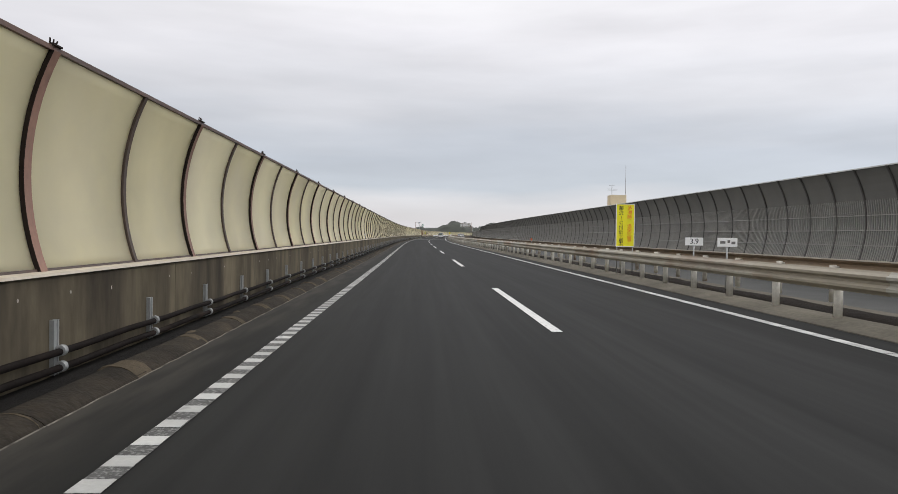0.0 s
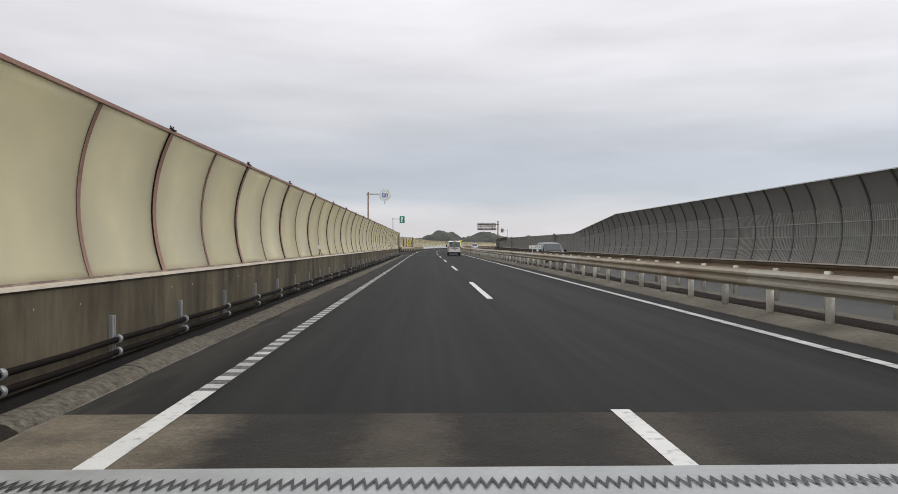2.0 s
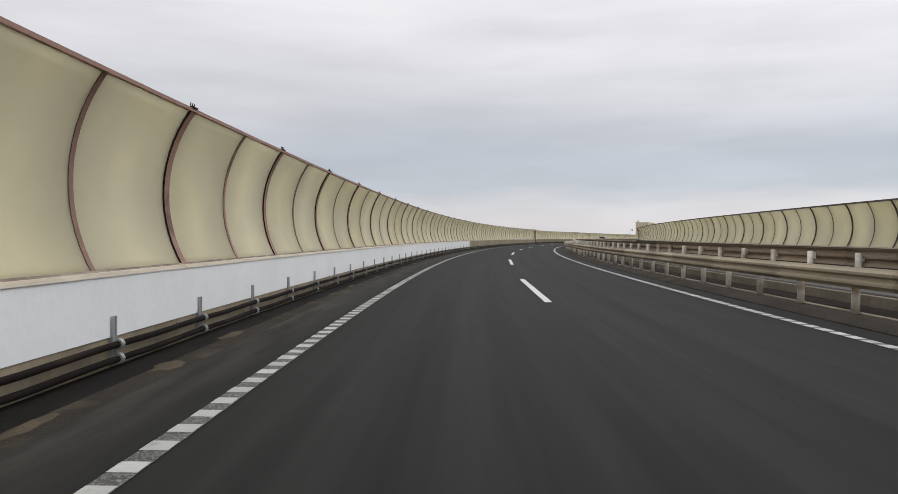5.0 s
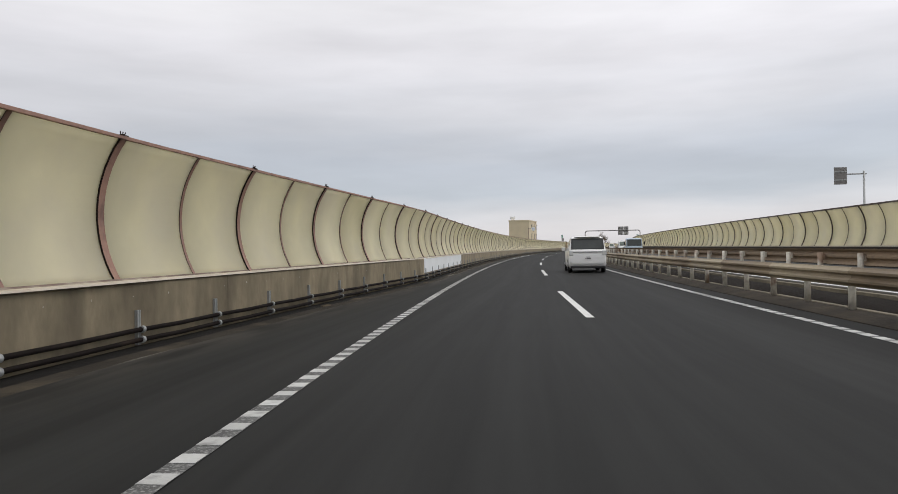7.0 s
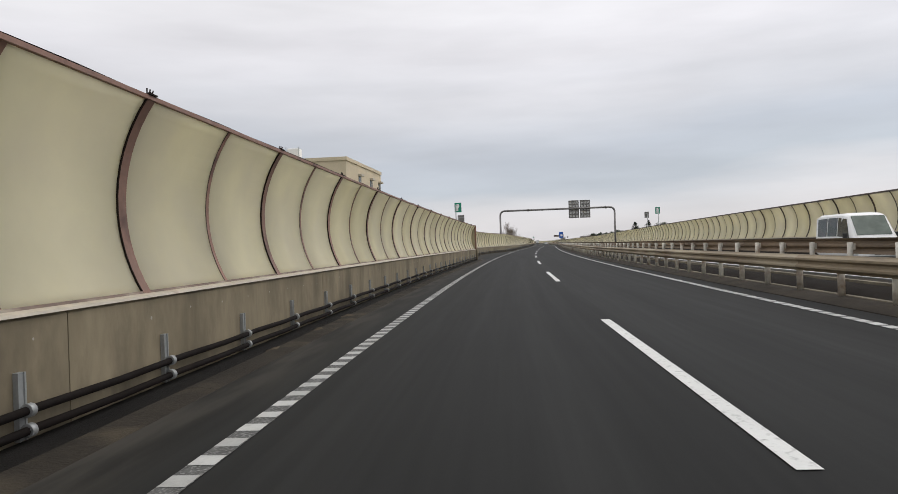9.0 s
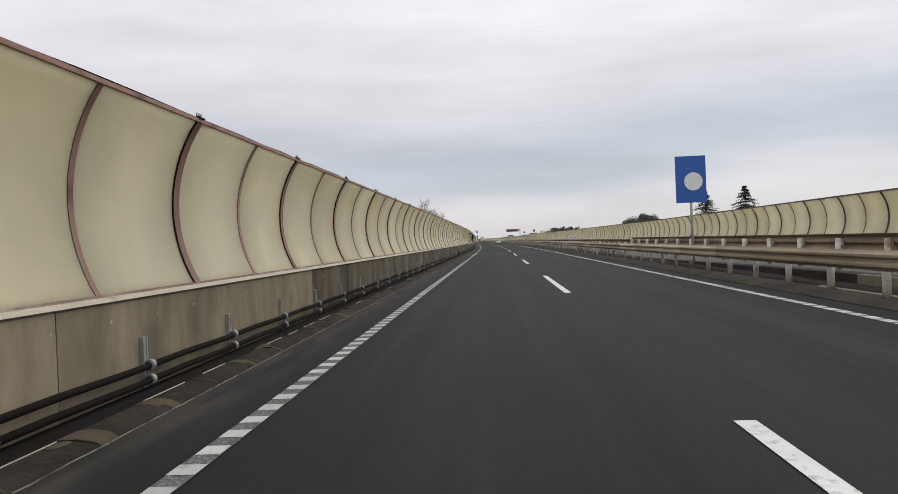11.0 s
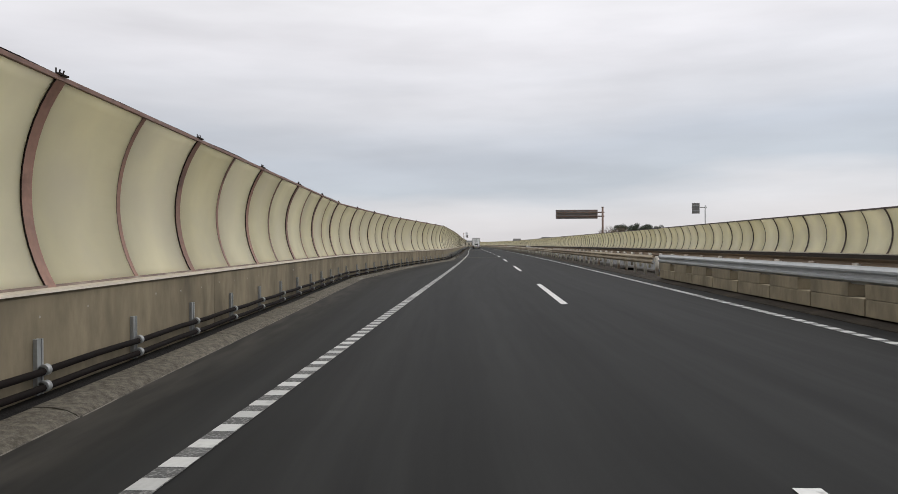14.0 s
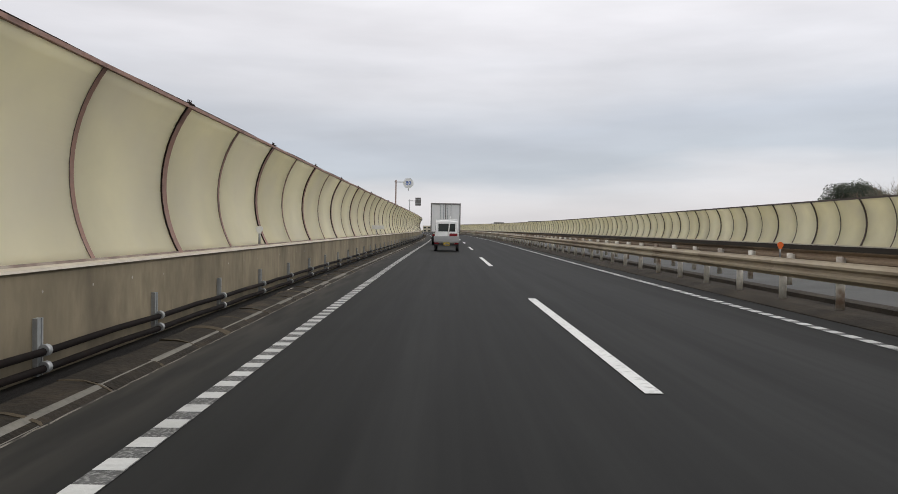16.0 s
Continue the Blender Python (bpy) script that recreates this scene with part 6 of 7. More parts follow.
    bars_plate(v, 0.0, -0.014, 0.82)
    bm = bmesh.new()
    tube(bm, (0, -0.022, 1.075), (0, 0.0, 1.075), 0.052, n=20)
    part("badge", normals(bm), CHROME, v, "chrome badge")
    bm = bmesh.new()
    box(bm, -0.62, -0.42, -0.012, 0.0, 0.955, 0.985)
    part("badge_bar", normals(bm), CHROME, v, "small chrome lettering bar")
    for x in (0.78, -0.78):
        for y in (1.05, 3.62):
            wheel(v, x * 0.98, y, 0.305, 0.19, 6)
    fit_size(v, (0.93, 1.08, 0.935))


def fit_size(v, k):
    for o in v.children_recursive:
        o.data.transform(Matrix.Diagonal((*k, 1)))


commuter_van()


def hatchback():
    v = place_vehicle("white_hatchback", 1170.8, 2.27, "white five-door hatchback with red tail lamps in the lane", "car", 1.0)
    sh = Shell([(0.0, 0.84, 0.30, 0.72, 0.72, 0.86), (0.05, 0.885, 0.26, 0.88, 0.74, 0.98), (0.40, 0.895, 0.20, 0.95, 0.66, 1.37), (0.62, 0.90, 0.19, 0.95, 0.655, 1.44), (1.2, 0.90, 0.19, 0.95, 0.67, 1.475), (1.8, 0.90, 0.19, 0.95, 0.66, 1.475),
                (2.45, 0.90, 0.19, 0.94, 0.64, 1.42), (2.85, 0.895, 0.19, 0.92, 0.68, 1.21), (3.25, 0.89, 0.19, 0.90, 0.70, 0.99), (3.9, 0.86, 0.22, 0.78, 0.64, 0.86), (4.2, 0.74, 0.28, 0.55, 0.5, 0.66)])
    part("body", sh.body(), CARWHITE, v, "white painted body")
    part("window_surround", patch(top_patch(sh, 0.05, 0.40, -0.015, 0.07, 0.06), lift=0.014), PLASTIC, v, "black window surround")
    part("rear_glass", patch(top_patch(sh, 0.05, 0.40, 0.06, 0.12, 0.14), lift=0.020), GLASS_VAN, v, "dark rear glass")
    bm = bmesh.new()
    box(bm, 0.02, 0.42, 0.06, 0.085, 1.02, 1.045, bevel=0.006)
    part("wiper", normals(bm), PLASTIC, v, "black rear wiper")
    def band(sx):
        g = [sh.between(y, 3, f) for y, f in ((0.66, 0.05), (2.98, 0.05), (2.50, 0.90), (0.98, 0.90))]
        g = [Vector((q.x * sx, q.y, q.z)) for q in g]
        part("side_surround", patch(g if sx > 0 else [g[1], g[0], g[3], g[2]], n=8, lift=0.012), PLASTIC, v, "black window band")
        for y0, y1, t0, t1 in ((0.74, 1.02, 0.98, 1.04), (1.07, 1.86, 1.09, 1.86), (1.93, 2.88, 1.93, 2.46)):
            g = [sh.between(y, 3, f) for y, f in ((y0, 0.09), (y1, 0.09), (t1, 0.86), (t0, 0.86))]
            g = [Vector((q.x * sx, q.y, q.z)) for q in g]
            part("side_window", patch(g if sx > 0 else [g[1], g[0], g[3], g[2]], n=6, lift=0.020), GLASS_VAN, v, "dark side glass")
    two(band)
    part("windscreen", patch(top_patch(sh, 2.45, 3.25, 0.02, 0.05, 0.05)), GLASS_DARK, v, "windscreen")
    bm = bmesh.new()
    box(bm, -0.56, 0.56, 0.33, 0.62, 1.385, 1.425, bevel=0.016)
    part("roof_spoiler", normals(bm), CARWHITE, v)
    bm = bmesh.new()
    extrude_outline(bm, [(-0.66, 0.36), (-0.50, 0.33), (0.50, 0.33), (0.66, 0.36), (0.74, 0.26), (0.62, 0.19), (-0.62, 0.19), (-0.74, 0.26)], 0.40, pose(0, 0.17, 0))
    part("bumper_skirt", normals(bm), PLASTIC, v, "black lower bumper")
    def side(sx):
        bm = bmesh.new()
        extrude_outline(bm, [(sx * x, z) for x, z in ((0.890, 0.80), (0.888, 0.90), (0.84, 0.945), (0.58, 0.935), (0.42, 0.865), (0.52, 0.815))], 0.24, pose(0, 0.11, 0))
        part("tail_lamp", normals(bm), LAMPRED, v, "red tail lamp")
        bm = bmesh.new()
        box(bm, sx * 0.62 - 0.1, sx * 0.62 + 0.1, -0.045, 0.02, 0.405, 0.43)
        part("reflector", normals(bm), LAMPRED, v)
        bm = bmesh.new()
        box(bm, sx * 0.95 - 0.07, sx * 0.95 + 0.07, 2.72, 2.82, 0.95, 1.08, bevel=0.03)
        part("door_mirror", normals(bm), PLASTIC, v, "dark mirror")
        for y in (1.3, 2.25):
            bm = bmesh.new()
            box(bm, sx * 0.905 - 0.015, sx * 0.905 + 0.015, y, y + 0.18, 0.86, 0.89, bevel=0.006)
            part("door_handle", normals(bm), CARWHITE, v)
    two(side)
    bm = bmesh.new()
    tube(bm, (0, -0.015, 0.87), (0, 0.03, 0.87), 0.05, n=20)
    part("badge", normals(bm), CHROME, v, "chrome badge")
    bm = bmesh.new()
    box(bm, -0.26, 0.26, -0.006, 0.03, 0.47, 0.63, bevel=0.01)
    part("plate_recess", normals(bm), CARWHITE, v)
    bars_plate(v, 0, -0.022, 0.55)
    bm = bmesh.new()
    tube(bm, (0, 0.9, 1.45), (0, 0.84, 1.53), 0.02, 0.006, n=8)
    part("antenna", normals(bm), PLASTIC, v)
    for x in (0.80, -0.80):
        for y in (0.82, 3.42):
            wheel(v, x, y, 0.315, 0.2, 10, dark=True)
    fit_size(v, (0.93, 1.0, 0.945))


hatchback()


def minivan(name, s, lat, label, paint, turn=0.0, z=0.012, oncoming=False):
    v = place_vehicle(name, s, lat, label, "car", turn, z)
    sh = Shell([(0.0, 0.84, 0.45, 0.95, 0.66, 1.02), (0.08, 0.90, 0.32, 1.02, 0.80, 1.14), (0.30, 0.915, 0.22, 1.06, 0.77, 1.72), (0.6, 0.92, 0.20, 1.06, 0.73, 1.80), (2.4, 0.92, 0.20, 1.05, 0.69, 1.80),
                (3.2, 0.92, 0.20, 1.04, 0.66, 1.70), (4.1, 0.90, 0.20, 1.0, 0.68, 1.10), (4.6, 0.86, 0.24, 0.9, 0.62, 0.98), (4.85, 0.74, 0.3, 0.62, 0.5, 0.74)])
    part("body", sh.body(), paint, v)
    part("window_surround", patch(top_patch(sh, 0.08, 0.30, -0.05, 0.03, 0.06), lift=0.012), PLASTIC, v, "black wrap-round surround")
    part("rear_window", patch(top_patch(sh, 0.08, 0.30, 0.03, 0.08, 0.14), lift=0.020), GLASS_DARK, v, "dark rear window")
    bm = bmesh.new()
    box(bm, -0.62, 0.62, 0.10, 0.50, 1.735, 1.765, bevel=0.012)
    part("roof_spoiler", normals(bm), paint, v)
    two(lambda sx: (glass_side(v, sh, sx, 0.5, 1.5, 0.62, 1.5, GLASS_DARK), glass_side(v, sh, sx, 1.56, 2.6, 1.56, 2.6, GLASS_DARK), glass_side(v, sh, sx, 2.66, 3.75, 2.66, 3.25, GLASS_DARK)))
    part("windscreen", patch(top_patch(sh, 3.2, 4.1, 0.02, 0.05, 0.05)), GLASS_DARK, v, "windscreen")
    bm = bmesh.new()
    box(bm, -0.70, 0.70, -0.03, 0.1, 0.99, 1.05, bevel=0.015)
    part("lamp_bar", normals(bm), CHROME, v, "chrome tailgate bar")
    def side(sx):
        bm = bmesh.new()
        box(bm, sx * 0.80 - 0.105, sx * 0.80 + 0.105, -0.02, 0.16, 0.84, 1.08, bevel=0.03)
        part("tail_lamp", normals(bm), LAMPRED if paint is CARDARK else CLEAR, v, "tail lamp")
        bm = bmesh.new()
        box(bm, sx * 0.70 - 0.14, sx * 0.70 + 0.14, 4.55, 4.72, 0.74, 0.9, bevel=0.03)
        part("headlamp", normals(bm), CLEAR, v, "clear headlamp")
        bm = bmesh.new()
        box(bm, sx * 1.0 - 0.1, sx * 1.0 + 0.1, 3.4, 3.5, 1.05, 1.24, bevel=0.03)
        part("door_mirror", normals(bm), paint, v)
    two(side)
    bm = bmesh.new()
    box(bm, -0.82, 0.82, -0.02, 0.4, 0.22, 0.33, bevel=0.03)
    part("bumper_skirt", normals(bm), PLASTIC, v, "black lower bumper")
    bm = bmesh.new()
    box(bm, -0.5, 0.5, 4.72, 4.87, 0.55, 0.72, bevel=0.02)
    part("grille", normals(bm), PLASTIC, v)
    bars_plate(v, 0, -0.012, 0.72)
    for x in (0.82, -0.82):
        for y in (0.95, 3.85):
            wheel(v, x, y, 0.34, 0.21, 5)


minivan("white_minivan", 643.0, 2.1, "white minivan with chrome tailgate bar in the lane", CARWHITE, 0)
minivan("silver_minivan", 353.6, 8.75, "silver minivan with dark side windows in the opposite lane", SILVER, 180, -0.04)
minivan("black_minivan", 224.8, 8.6, "black minivan in the opposite lane", CARDARK, 180, -0.25)


def kei_pickup():
    v = place_vehicle("small_pickup", 1416.0, -1.6, "small white pickup with a steel rack and yellow plate", "truck")
    bm = bmesh.new()
    box(bm, -0.70, 0.70, 0.0, 1.95, 0.50, 0.56, bevel=0.01)
    part("bed_floor", normals(bm), CARGREY, v)
    for x0, x1, y0, y1 in ((-0.72, 0.72, -0.02, 0.02), (-0.72, -0.69, 0.02, 1.95), (0.69, 0.72, 0.02, 1.95)):
        bm = bmesh.new()
        box(bm, x0, x1, y0, y1, 0.54, 0.86, bevel=0.008)
        part("bed_side", normals(bm), CARGREY if y1 - y0 < 0.1 else CARWHITE, v, "pale drop side")
    sh = Shell([(1.98, 0.70, 0.40, 0.98, 0.60, 1.72), (2.1, 0.72, 0.32, 1.0, 0.62, 1.78), (2.75, 0.735, 0.28, 0.98, 0.60, 1.76), (3.15, 0.73, 0.28, 0.95, 0.60, 1.08), (3.35, 0.66, 0.34, 0.75, 0.55, 0.84)])
    part("cab", sh.body(), CARWHITE, v, "white cab")
    bm = bmesh.new()
    box(bm, -0.5, 0.5, 1.955, 1.975, 1.12, 1.58, bevel=0.01)
    part("rear_window", normals(bm), GLASS_DARK, v, "dark cab window")
    two(lambda sx: glass_side(v, sh, sx, 2.15, 2.95, 2.15, 2.72, GLASS_DARK))
    part("windscreen", patch(top_patch(sh, 2.75, 3.15, 0.02, 0.06, 0.06)), GLASS_DARK, v)
    bm = bmesh.new()
    box(bm, -0.68, 0.68, -0.04, 0.12, 0.34, 0.46, bevel=0.01)
    part("rear_bumper", normals(bm), PLASTIC, v, "black rear bumper")
    def side(sx):
        bm = bmesh.new()
        box(bm, sx * 0.56 - 0.12, sx * 0.56 + 0.12, -0.06, 0.0, 0.40, 0.49, bevel=0.01)
        part("tail_lamp", normals(bm), LAMPRED, v, "red tail lamp")
        for y in (0.1, 1.85):
            bm = bmesh.new()
            tube(bm, (sx * 0.66, y, 0.56), (sx * 0.58, y, 1.80), 0.02, n=8)
            part("rack_post", normals(bm), CARWHITE, v, "white rack post")
        bm = bmesh.new()
        tube(bm, (sx * 0.58, 0.05, 1.80), (sx * 0.58, 2.9, 1.84), 0.018, n=8)
        part("rack_rail", normals(bm), CARWHITE, v)
    two(side)
    for y in (0.1, 1.85):
        bm = bmesh.new()
        tube(bm, (-0.58, y, 1.80), (0.58, y, 1.80), 0.02, n=8)
        part("rack_bar", normals(bm), CARWHITE, v)
    bm = bmesh.new()
    tube(bm, (0.05, 0.4, 0.6), (0.2, 0.2, 2.0), 0.03, n=8)
    part("pole", normals(bm), WHITE, v, "white pole in the bed")
    bm = bmesh.new()
    box(bm, 0.15, 0.62, 0.15, 0.6, 0.8, 1.02, bevel=0.05)
    part("red_crate", normals(bm), LAMPRED, v, "red load in the bed")
    bars_plate(v, 0, -0.05, 0.42, PLATEYEL)
    for x in (0.62, -0.62):
        for y in (0.65, 2.75):
            wheel(v, x, y, 0.27, 0.15, 6)


kei_pickup()


def box_truck(name, s, lat, label, turn=0.0, z=0.012):
    v = place_vehicle(name, s, lat, label, "truck", turn, z)
    bm = bmesh.new()
    box(bm, -1.15, 1.15, 0.02, 6.2, 1.0, 3.25, bevel=0.03)
    part("cargo_box", normals(bm), WHITE, v, "white cargo box")
    for x0, x1, z0, z1 in ((-1.17, -1.09, 0.95, 3.28), (1.09, 1.17, 0.95, 3.28), (-1.17, 1.17, 3.18, 3.28), (-1.17, 1.17, 0.95, 1.05), (-0.03, 0.03, 1.05, 3.18)):
        bm = bmesh.new()
        box(bm, x0, x1, -0.03, 0.06, z0, z1, bevel=0.008)
        part("door_frame", normals(bm), GREYSIGN, v, "grey door frame")
    for x in (-0.42, -0.16, 0.16, 0.42):
        bm = bmesh.new()
        tube(bm, (x, -0.03, 1.0), (x, -0.03, 3.22), 0.022, n=8)
        part("lock_rod", normals(bm), GALV, v, "steel lock rod")
    bm = bmesh.new()
    box(bm, -0.42, 0.42, 0.1, 7.4, 0.62, 0.9)
    part("chassis", normals(bm), PLASTIC, v, "black chassis")
    sh = Shell([(6.35, 1.0, 0.75, 1.5, 0.95, 2.45), (6.5, 1.08, 0.6, 1.55, 0.98, 2.55), (7.7, 1.08, 0.5, 1.5, 0.96, 2.5), (8.0, 1.06, 0.5, 1.35, 0.95, 1.5), (8.1, 1.0, 0.55, 1.0, 0.9, 1.1)])
    part("cab", sh.body(), CARWHITE, v, "white cab")
    part("windscreen", patch(top_patch(sh, 7.7, 8.0, 0.03, 0.05, 0.03)), GLASS_DARK, v, "dark windscreen")
    two(lambda sx: glass_side(v, sh, sx, 6.75, 7.8, 6.75, 7.65, GLASS_DARK))
    def side(sx):
        bm = bmesh.new()
        box(bm, sx * 0.85 - 0.16, sx * 0.85 + 0.16, -0.02, 0.06, 0.70, 0.84, bevel=0.01)
        part("tail_lamp", normals(bm), LAMPRED, v, "red tail lamp")
        bm = bmesh.new()
        box(bm, sx * 1.2 - 0.09, sx * 1.2 + 0.09, 7.7, 7.78, 1.7, 2.2, bevel=0.03)
        part("door_mirror", normals(bm), PLASTIC, v, "black mirror")
        bm = bmesh.new()
        box(bm, sx * 0.78 - 0.16, sx * 0.78 + 0.16, 8.05, 8.13, 0.72, 0.92, bevel=0.02)
        part("headlamp", normals(bm), CLEAR, v)
    two(side)
    bm = bmesh.new()
    box(bm, -1.1, 1.1, -0.02, 0.05, 0.48, 0.60, bevel=0.01)
    part("rear_bumper", normals(bm), PLASTIC, v, "black under-run bar")
    bars_plate(v, 0.0, -0.03, 0.75, GREEN, 0.2, 0.1)
    for x in (0.92, -0.92):
        for y in (1.3, 7.1):
            wheel(v, x, y, 0.42, 0.3, 6)


box_truck("box_truck", 1432.0, -1.75, "white box truck with steel lock rods on its rear doors")


def small_truck(s, lat, z):
    v = place_vehicle("oncoming_small_truck", s, lat, "small pale blue truck with a low covered load", "truck", 180, z)
    sh = Shell([(3.05, 0.80, 0.5, 1.05, 0.76, 1.80), (3.2, 0.84, 0.40, 1.08, 0.78, 1.92), (4.1, 0.85, 0.36, 1.05, 0.78, 1.93), (4.45, 0.85, 0.36, 1.02, 0.78, 1.86), (4.62, 0.85, 0.36, 1.0, 0.79, 1.10), (4.7, 0.80, 0.40, 0.85, 0.74, 0.95)])
    part("cab", sh.body(), PALEBLUE, v, "pale blue cab")
    part("windscreen", patch(top_patch(sh, 4.45, 4.62, 0.0, 0.10, 0.02)), GLASS_DARK, v, "wide dark windscreen")
    two(lambda sx: glass_side(v, sh, sx, 3.35, 4.5, 3.35, 4.4, GLASS_DARK))
    bm = bmesh.new()
    box(bm, -0.82, 0.82, 0.0, 2.98, 0.72, 1.02, bevel=0.02)
    part("load_bed", normals(bm), PALEBLUE, v, "pale blue load bed")
    bm = bmesh.new()
    box(bm, -0.72, 0.72, 0.1, 2.85, 1.023, 1.55, bevel=0.12)
    part("load_cover", normals(bm), WHITE, v, "white load cover")
    bm = bmesh.new()
    box(bm, -0.35, 0.35, 0.1, 4.2, 0.45, 0.70)
    part("chassis", normals(bm), PLASTIC, v)
    bm = bmesh.new()
    box(bm, -0.80, 0.80, 4.66, 4.80, 0.36, 0.56, bevel=0.03)
    part("front_bumper", normals(bm), WHITE, v, "white front bumper")
    def side(sx):
        bm = bmesh.new()
        box(bm, sx * 0.62 - 0.13, sx * 0.62 + 0.13, 4.66, 4.76, 0.66, 0.82, bevel=0.02)
        part("headlamp", normals(bm), CLEAR, v, "clear headlamp")
        bm = bmesh.new()
        box(bm, sx * 1.03 - 0.07, sx * 1.03 + 0.07, 4.6, 4.66, 1.2, 1.55, bevel=0.02)
        tube(bm, (sx * 0.82, 4.5, 1.25), (sx * 1.0, 4.62, 1.3), 0.015, n=6)
        part("door_mirror", normals(bm), PLASTIC, v, "dark mirror on an arm")
    two(side)
    for x in (0.72, -0.72):
        for y in (0.8, 3.9):
            wheel(v, x, y, 0.33, 0.2, 6)


small_truck(691.4, 9.6, 0.19)



def kei_van(name, s, lat, label, turn, z, ky=1.0, kz=1.0):
    v = place_vehicle(name, s, lat, label, "van", turn, z)
    fit = Matrix.Diagonal((1.0 + (ky - 1) * 0.5, ky, kz, 1))
    sh = Shell([(0.0, 0.66, 0.42, 0.98, 0.6, 1.05), (0.12, 0.72, 0.34, 1.0, 0.64, 1.78), (0.4, 0.735, 0.28, 1.0, 0.63, 1.86), (2.3, 0.735, 0.28, 1.0, 0.62, 1.86), (2.65, 0.735, 0.28, 0.98, 0.6, 1.78), (3.2, 0.73, 0.28, 0.95, 0.62, 1.05), (3.39, 0.64, 0.34, 0.7, 0.55, 0.8)])
    part("body", sh.body(), CARWHITE, v, "white painted body")
    two(lambda sx: (glass_side(v, sh, sx, 0.3, 1.1, 0.3, 1.1, GLASS_DARK), glass_side(v, sh, sx, 1.18, 1.95, 1.18, 1.95, GLASS_DARK), glass_side(v, sh, sx, 2.02, 2.9, 2.02, 2.6, GLASS_DARK)))
    part("windscreen", patch(top_patch(sh, 2.65, 3.2, 0.02, 0.05, 0.05)), GLASS_GREEN, v, "windscreen")
    part("rear_window", patch(top_patch(sh, 0.0, 0.12, 0.03, 0.08, 0.08)), GLASS_DARK, v)
    def side(sx):
        bm = bmesh.new()
        box(bm, sx * 0.54 - 0.12, sx * 0.54 + 0.12, 3.24, 3.36, 0.66, 0.82, bevel=0.02)
        part("headlamp", normals(bm), CLEAR, v, "clear headlamp")
        bm = bmesh.new()
        box(bm, sx * 0.82 - 0.07, sx * 0.82 + 0.07, 2.85, 2.93, 0.98, 1.15, bevel=0.02)
        part("door_mirror", normals(bm), PLASTIC, v)
    two(side)
    bm = bmesh.new()
    box(bm, -0.62, 0.62, 3.32, 3.42, 0.34, 0.5, bevel=0.02)
    part("front_bumper", normals(bm), CARWHITE, v)
    bars_plate(v, 0, 3.44, 0.43, None, facing=1)
    for x in (0.63, -0.63):
        for y in (0.6, 2.85):
            wheel(v, x, y, 0.27, 0.15, 6)
    for o in [c for c in bpy.data.objects if c.parent == v]:
        o.data.transform(fit)
    for o in [c for c in bpy.data.objects if c.parent and c.parent.parent == v]:
        o.data.transform(fit)


kei_van("oncoming_van", 803.3, 10.0, "small white van coming on the opposite lanes", 180, 0.19, 0.93, 0.93)
kei_van("oncoming_small_van", 729.0, 11.2, "small white van with dark windows on the opposite lanes", 180, 0.24)


# ---- beyond the walls ----
def bare_tree(s, lat, height, seed, spread=1.0, label="bare winter tree with many thin twigs", levels=6, slim=1.0):
    rng = random.Random(seed)
    t = thing("bare_tree", M(s, lat, -7.5), label, "tree", "trees beside the viaduct")
    trunk, twigs = bmesh.new(), bmesh.new()
    total = height + 7.5
    def grow(bm, p, d, ln, r, depth):
        q = p + d * ln
        tube(bm, p, q, r, r * 0.72, n=7 if depth < 2 else 4, caps=False)
        if depth >= levels:
            return
        for i in range(3 if depth > 0 else 5):
            side = Vector((rng.uniform(-1, 1), rng.uniform(-1, 1), rng.uniform(-0.1, 0.5))) * (0.85 * spread)
            nd = (d + side).normalized()
            nd.z = max(nd.z, 0.1)
            st = p.lerp(q, rng.uniform(0.75, 1.0))
            grow(twigs if depth > 1 else bm, st, nd.normalized(), ln * rng.uniform(0.58, 0.8), r * 0.6, depth + 1)
    grow(trunk, Vector((0, 0, 0)), Vector((0, 0, 1)), total * 0.42, total * 0.016, 0)
    k = total / max(v.co.z for v in twigs.verts)
    for b in (trunk, twigs):
        bmesh.ops.scale(b, vec=(k * slim, k * slim, k), verts=b.verts[:])
    part("trunk", normals(trunk), BARK, t, "grey trunk and limbs")
    part("twig_mass", twigs, BARK, t, "thin bare twigs")


bare_tree(1106.4, -14.2, 11.2, 3, 0.75, levels=7, slim=0.72)
bare_tree(1114.5, -13.6, 7.6, 8, 0.6, slim=0.6)
bare_tree(428.0, 26.0, 2.6, 5, label="low bare tree behind the far barrier")
bare_tree(965.0, -12.0, 4.2, 11)
bare_tree(1440.0, 42.0, 7.6, 12, label="low bare tree behind the far barrier")
bare_tree(1450.0, 45.0, 7.4, 14, label="low bare tree behind the far barrier")


